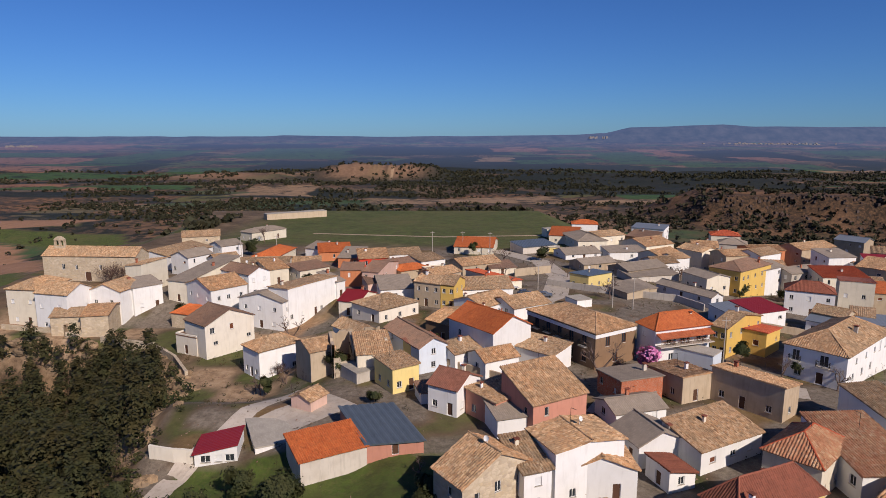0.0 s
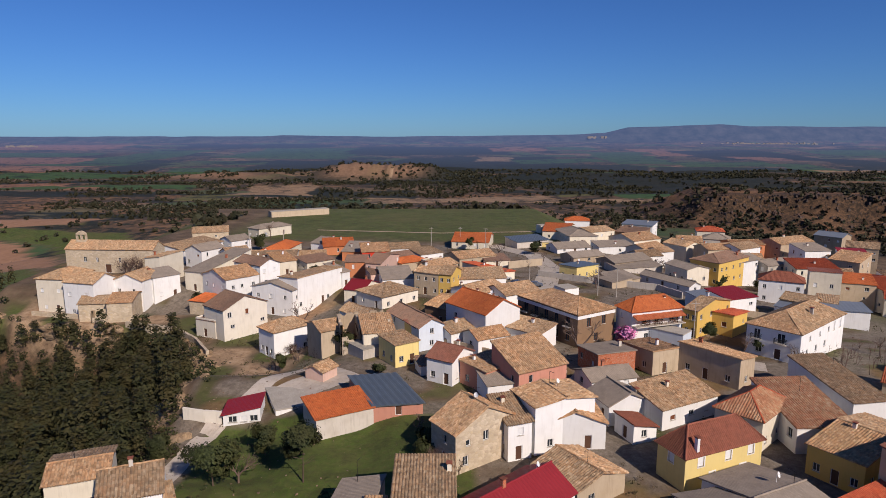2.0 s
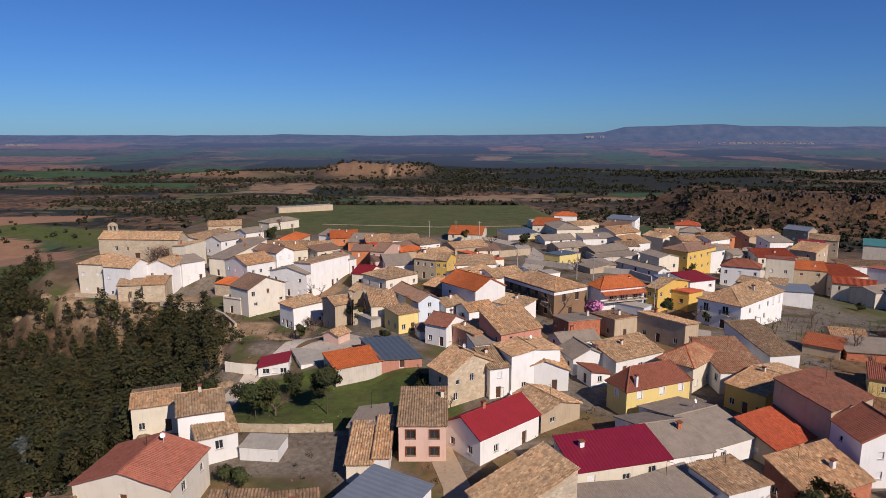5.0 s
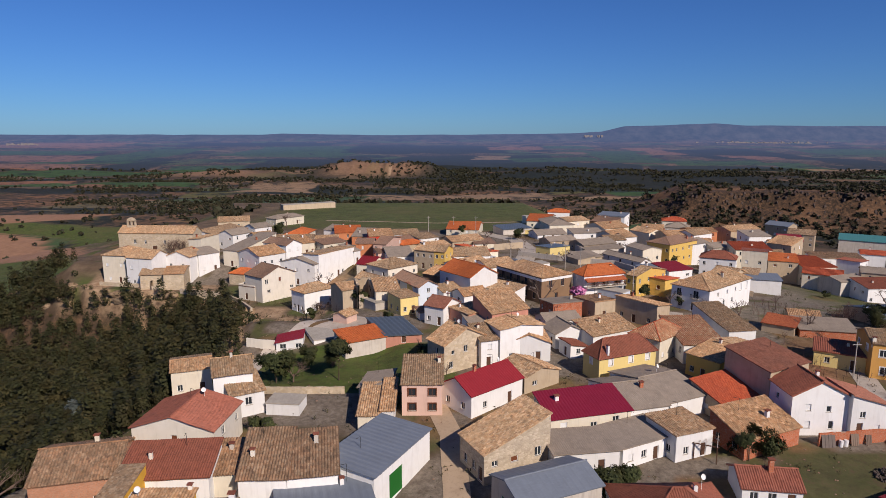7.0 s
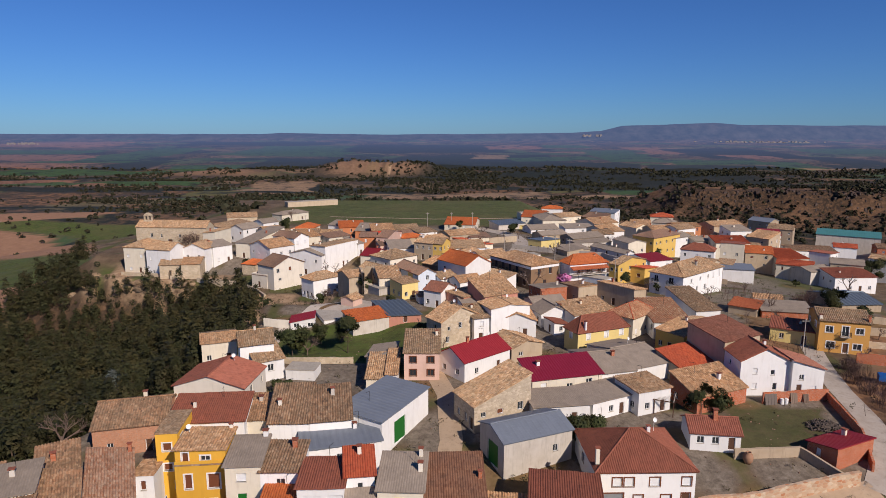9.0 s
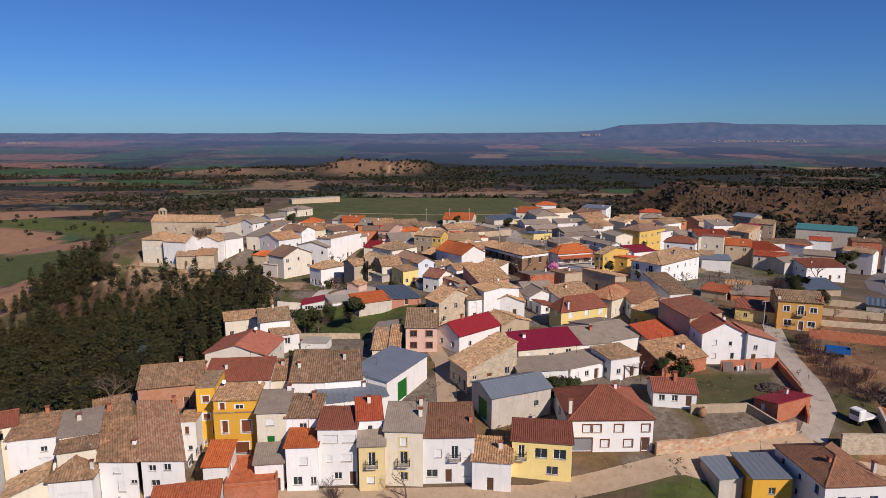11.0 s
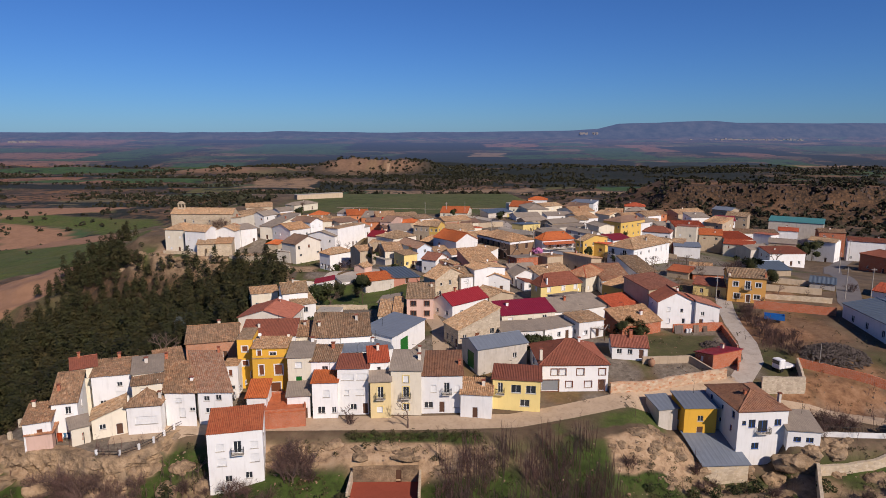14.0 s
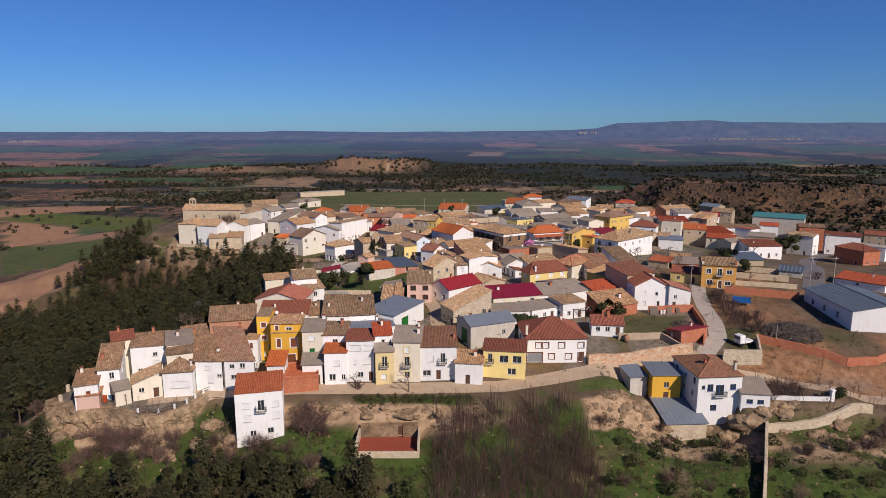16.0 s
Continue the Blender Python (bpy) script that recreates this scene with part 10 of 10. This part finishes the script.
def barrel(x, y):
    bm = bmesh.new()
    tube(bm, (0, 0, 0), (0, 0, 1.0), 0.32, 0.32, 16)
    bmesh.ops.holes_fill(bm, edges=bm.edges[:])
    bmesh.ops.bevel(bm, geom=[e for e in bm.edges if abs(e.verts[0].co.z - e.verts[1].co.z) < 1e-4], offset=0.04, segments=2, affect="EDGES")
    ob = mesh_ob("barrel", bm, FRAME_W)
    ob.location = (x, y, gz(x, y) - 0.02)
    tagged(ob, "white plastic barrel beside the brick wall", "barrel", "barrels in the yard")


for x in (60.3, 61.1):
    barrel(x, 36.3 + 0.115 * (x - 57))


def railing():
    pts = [(70.0, -0.9), (75, -1.3), (80.6, -1.55)]
    ob = new("railing")
    o = Vector((70, -0.9, gz(70, -0.9)))
    ob.location = o
    tagged(ob, "dark iron railing on the white garden wall", "railing")
    for (x0, y0), (x1, y1) in zip(pts[:-1], pts[1:]):
        n = int(math.hypot(x1 - x0, y1 - y0) / 0.25)
        bm = bmesh.new()
        tube(bm, Vector((x0, y0, gz(x0, y0) + 1.85)) - o, Vector((x1, y1, gz(x1, y1) + 1.85)) - o, 0.03, 0.03, 5)
        part("top_rail", bm, IRON, ob)
        for i in range(n + 1):
            x, y = x0 + (x1 - x0) * i / n, y0 + (y1 - y0) * i / n
            bm = bmesh.new()
            tube(bm, Vector((x, y, gz(x, y) + 0.8)) - o, Vector((x, y, gz(x, y) + 1.85)) - o, 0.02, 0.02, 4)
            part("baluster", bm, IRON, ob)


railing()
bm = bmesh.new()
box(bm, -0.35, 0.35, -0.35, 0.35, -0.8, 2.3, 0.04)
box(bm, -0.45, 0.45, -0.45, 0.45, 2.3, 2.42)
pillar = mesh_ob("gate_pillar", bm, WALLS["white"])
pillar.location = (81.3, -1.5, gz(81.3, -1.5))
tagged(pillar, "white rendered gate pillar at the end of the railing", "pillar")
scatter("clipped_hedge", "dark clipped evergreen hedge behind the gate pillar", "hedge", [(82.5 + 0.5 * k, -0.6 + 0.3 * k, 1.15) for k in range(5)], LEAF, 420, rng, 0.8, 0.1)


# ---- weeds, stones and odds and ends in the yards ----
def loose(name, label, category, n, area, mat, small, big, seed):
    r = random.Random(seed)
    v, f = [], []
    for _ in range(n):
        x, y = r.uniform(*area[:2]), r.uniform(*area[2:])
        if edge_x(y) > x:
            continue
        z, s = gz(x, y), r.uniform(small, big)
        ca, sa = math.cos(r.uniform(0, 6.28)), math.sin(r.uniform(0, 6.28))
        k = len(v)
        l, w_, t = s, s * r.uniform(0.3, 0.9), s * r.uniform(0.2, 0.8)
        for tz in (-0.2, t):
            for dx, dy in ((-l, -w_), (l, -w_), (l, w_), (-l, w_)):
                j = 0.75 if tz > 0 else 1.0
                v.append((x + (dx * ca - dy * sa) * j, y + (dx * sa + dy * ca) * j, z + tz * r.uniform(0.8, 1.2)))
        f += [(k + 4, k + 5, k + 6, k + 7), (k, k + 1, k + 5, k + 4), (k + 1, k + 2, k + 6, k + 5), (k + 2, k + 3, k + 7, k + 6), (k + 3, k, k + 4, k + 7)]
    me = bpy.data.meshes.new(name)
    me.from_pydata(v, [], f)
    me.materials.append(mat)
    tagged(new(name, me), label, category, kind="stuff")


loose("yard_stones", "loose stones and rubble between the houses", "stones", 5200, (-62, 104, 5, 215), leaf_material("loose_stone", (0.10, 0.07, 0.05), (0.26, 0.20, 0.145)), 0.05, 0.2, 51)
loose("bank_stones", "loose stones scattered on the front bank", "stones", 1300, (-70, 100, -30, -4), leaf_material("bank_stone", (0.12, 0.085, 0.05), (0.34, 0.26, 0.175)), 0.06, 0.24, 52)
crag = random.Random(77)
v, f = [], []
for _ in range(900):
    x = crag.uniform(285, 660)
    y = 762 - (x - 300) * 0.4 + crag.gauss(-3, 8) - crag.choice((0, 0, 10, 24, 46)) + 9 * math.sin(x * 0.05)
    s, k = crag.uniform(0.4, 1.3), len(v)
    l, w_, t, g = s * crag.uniform(0.6, 1.4), s * crag.uniform(0.6, 2.4), s * crag.uniform(0.2, 0.8), gz(x, y)
    for tz, j in ((-2.0, 1.2), (t, 0.8)):
        for dx, dy in ((-l, -w_), (l, -w_), (l, w_), (-l, w_)):
            v.append((x + dx * j + crag.gauss(0, 0.25 * s), y + dy * j + crag.gauss(0, 0.25 * s), g + tz + crag.gauss(0, 0.25 * s)))
    f += [(k + 4, k + 5, k + 6, k + 7), (k, k + 1, k + 5, k + 4), (k + 1, k + 2, k + 6, k + 5), (k + 2, k + 3, k + 7, k + 6), (k + 3, k, k + 4, k + 7)]
crag_mesh = bpy.data.meshes.new("scarp_rocks")
crag_mesh.from_pydata(v, [], f)
crag_mesh.materials.append(leaf_material("scarp_stone", (0.025, 0.02, 0.018), (0.085, 0.065, 0.052)))
tagged(new("scarp_rocks", crag_mesh), "dark broken rock ledges along the far scarp", "rocks", kind="stuff")
weeds = []
while len(weeds) < 2600:
    x, y = rng.uniform(-60, 110), rng.uniform(6, 235)
    if edge_x(y) < x and lattice_noise(x / 8, y / 8, 61) > -0.1:
        weeds.append((x, y, rng.uniform(0.15, 0.5)))
scatter("yard_weeds", "weeds and low shrubs in yards and along walls", "weeds", weeds, SCRUB_LEAF, 15, rng, 0.8, 0.26)
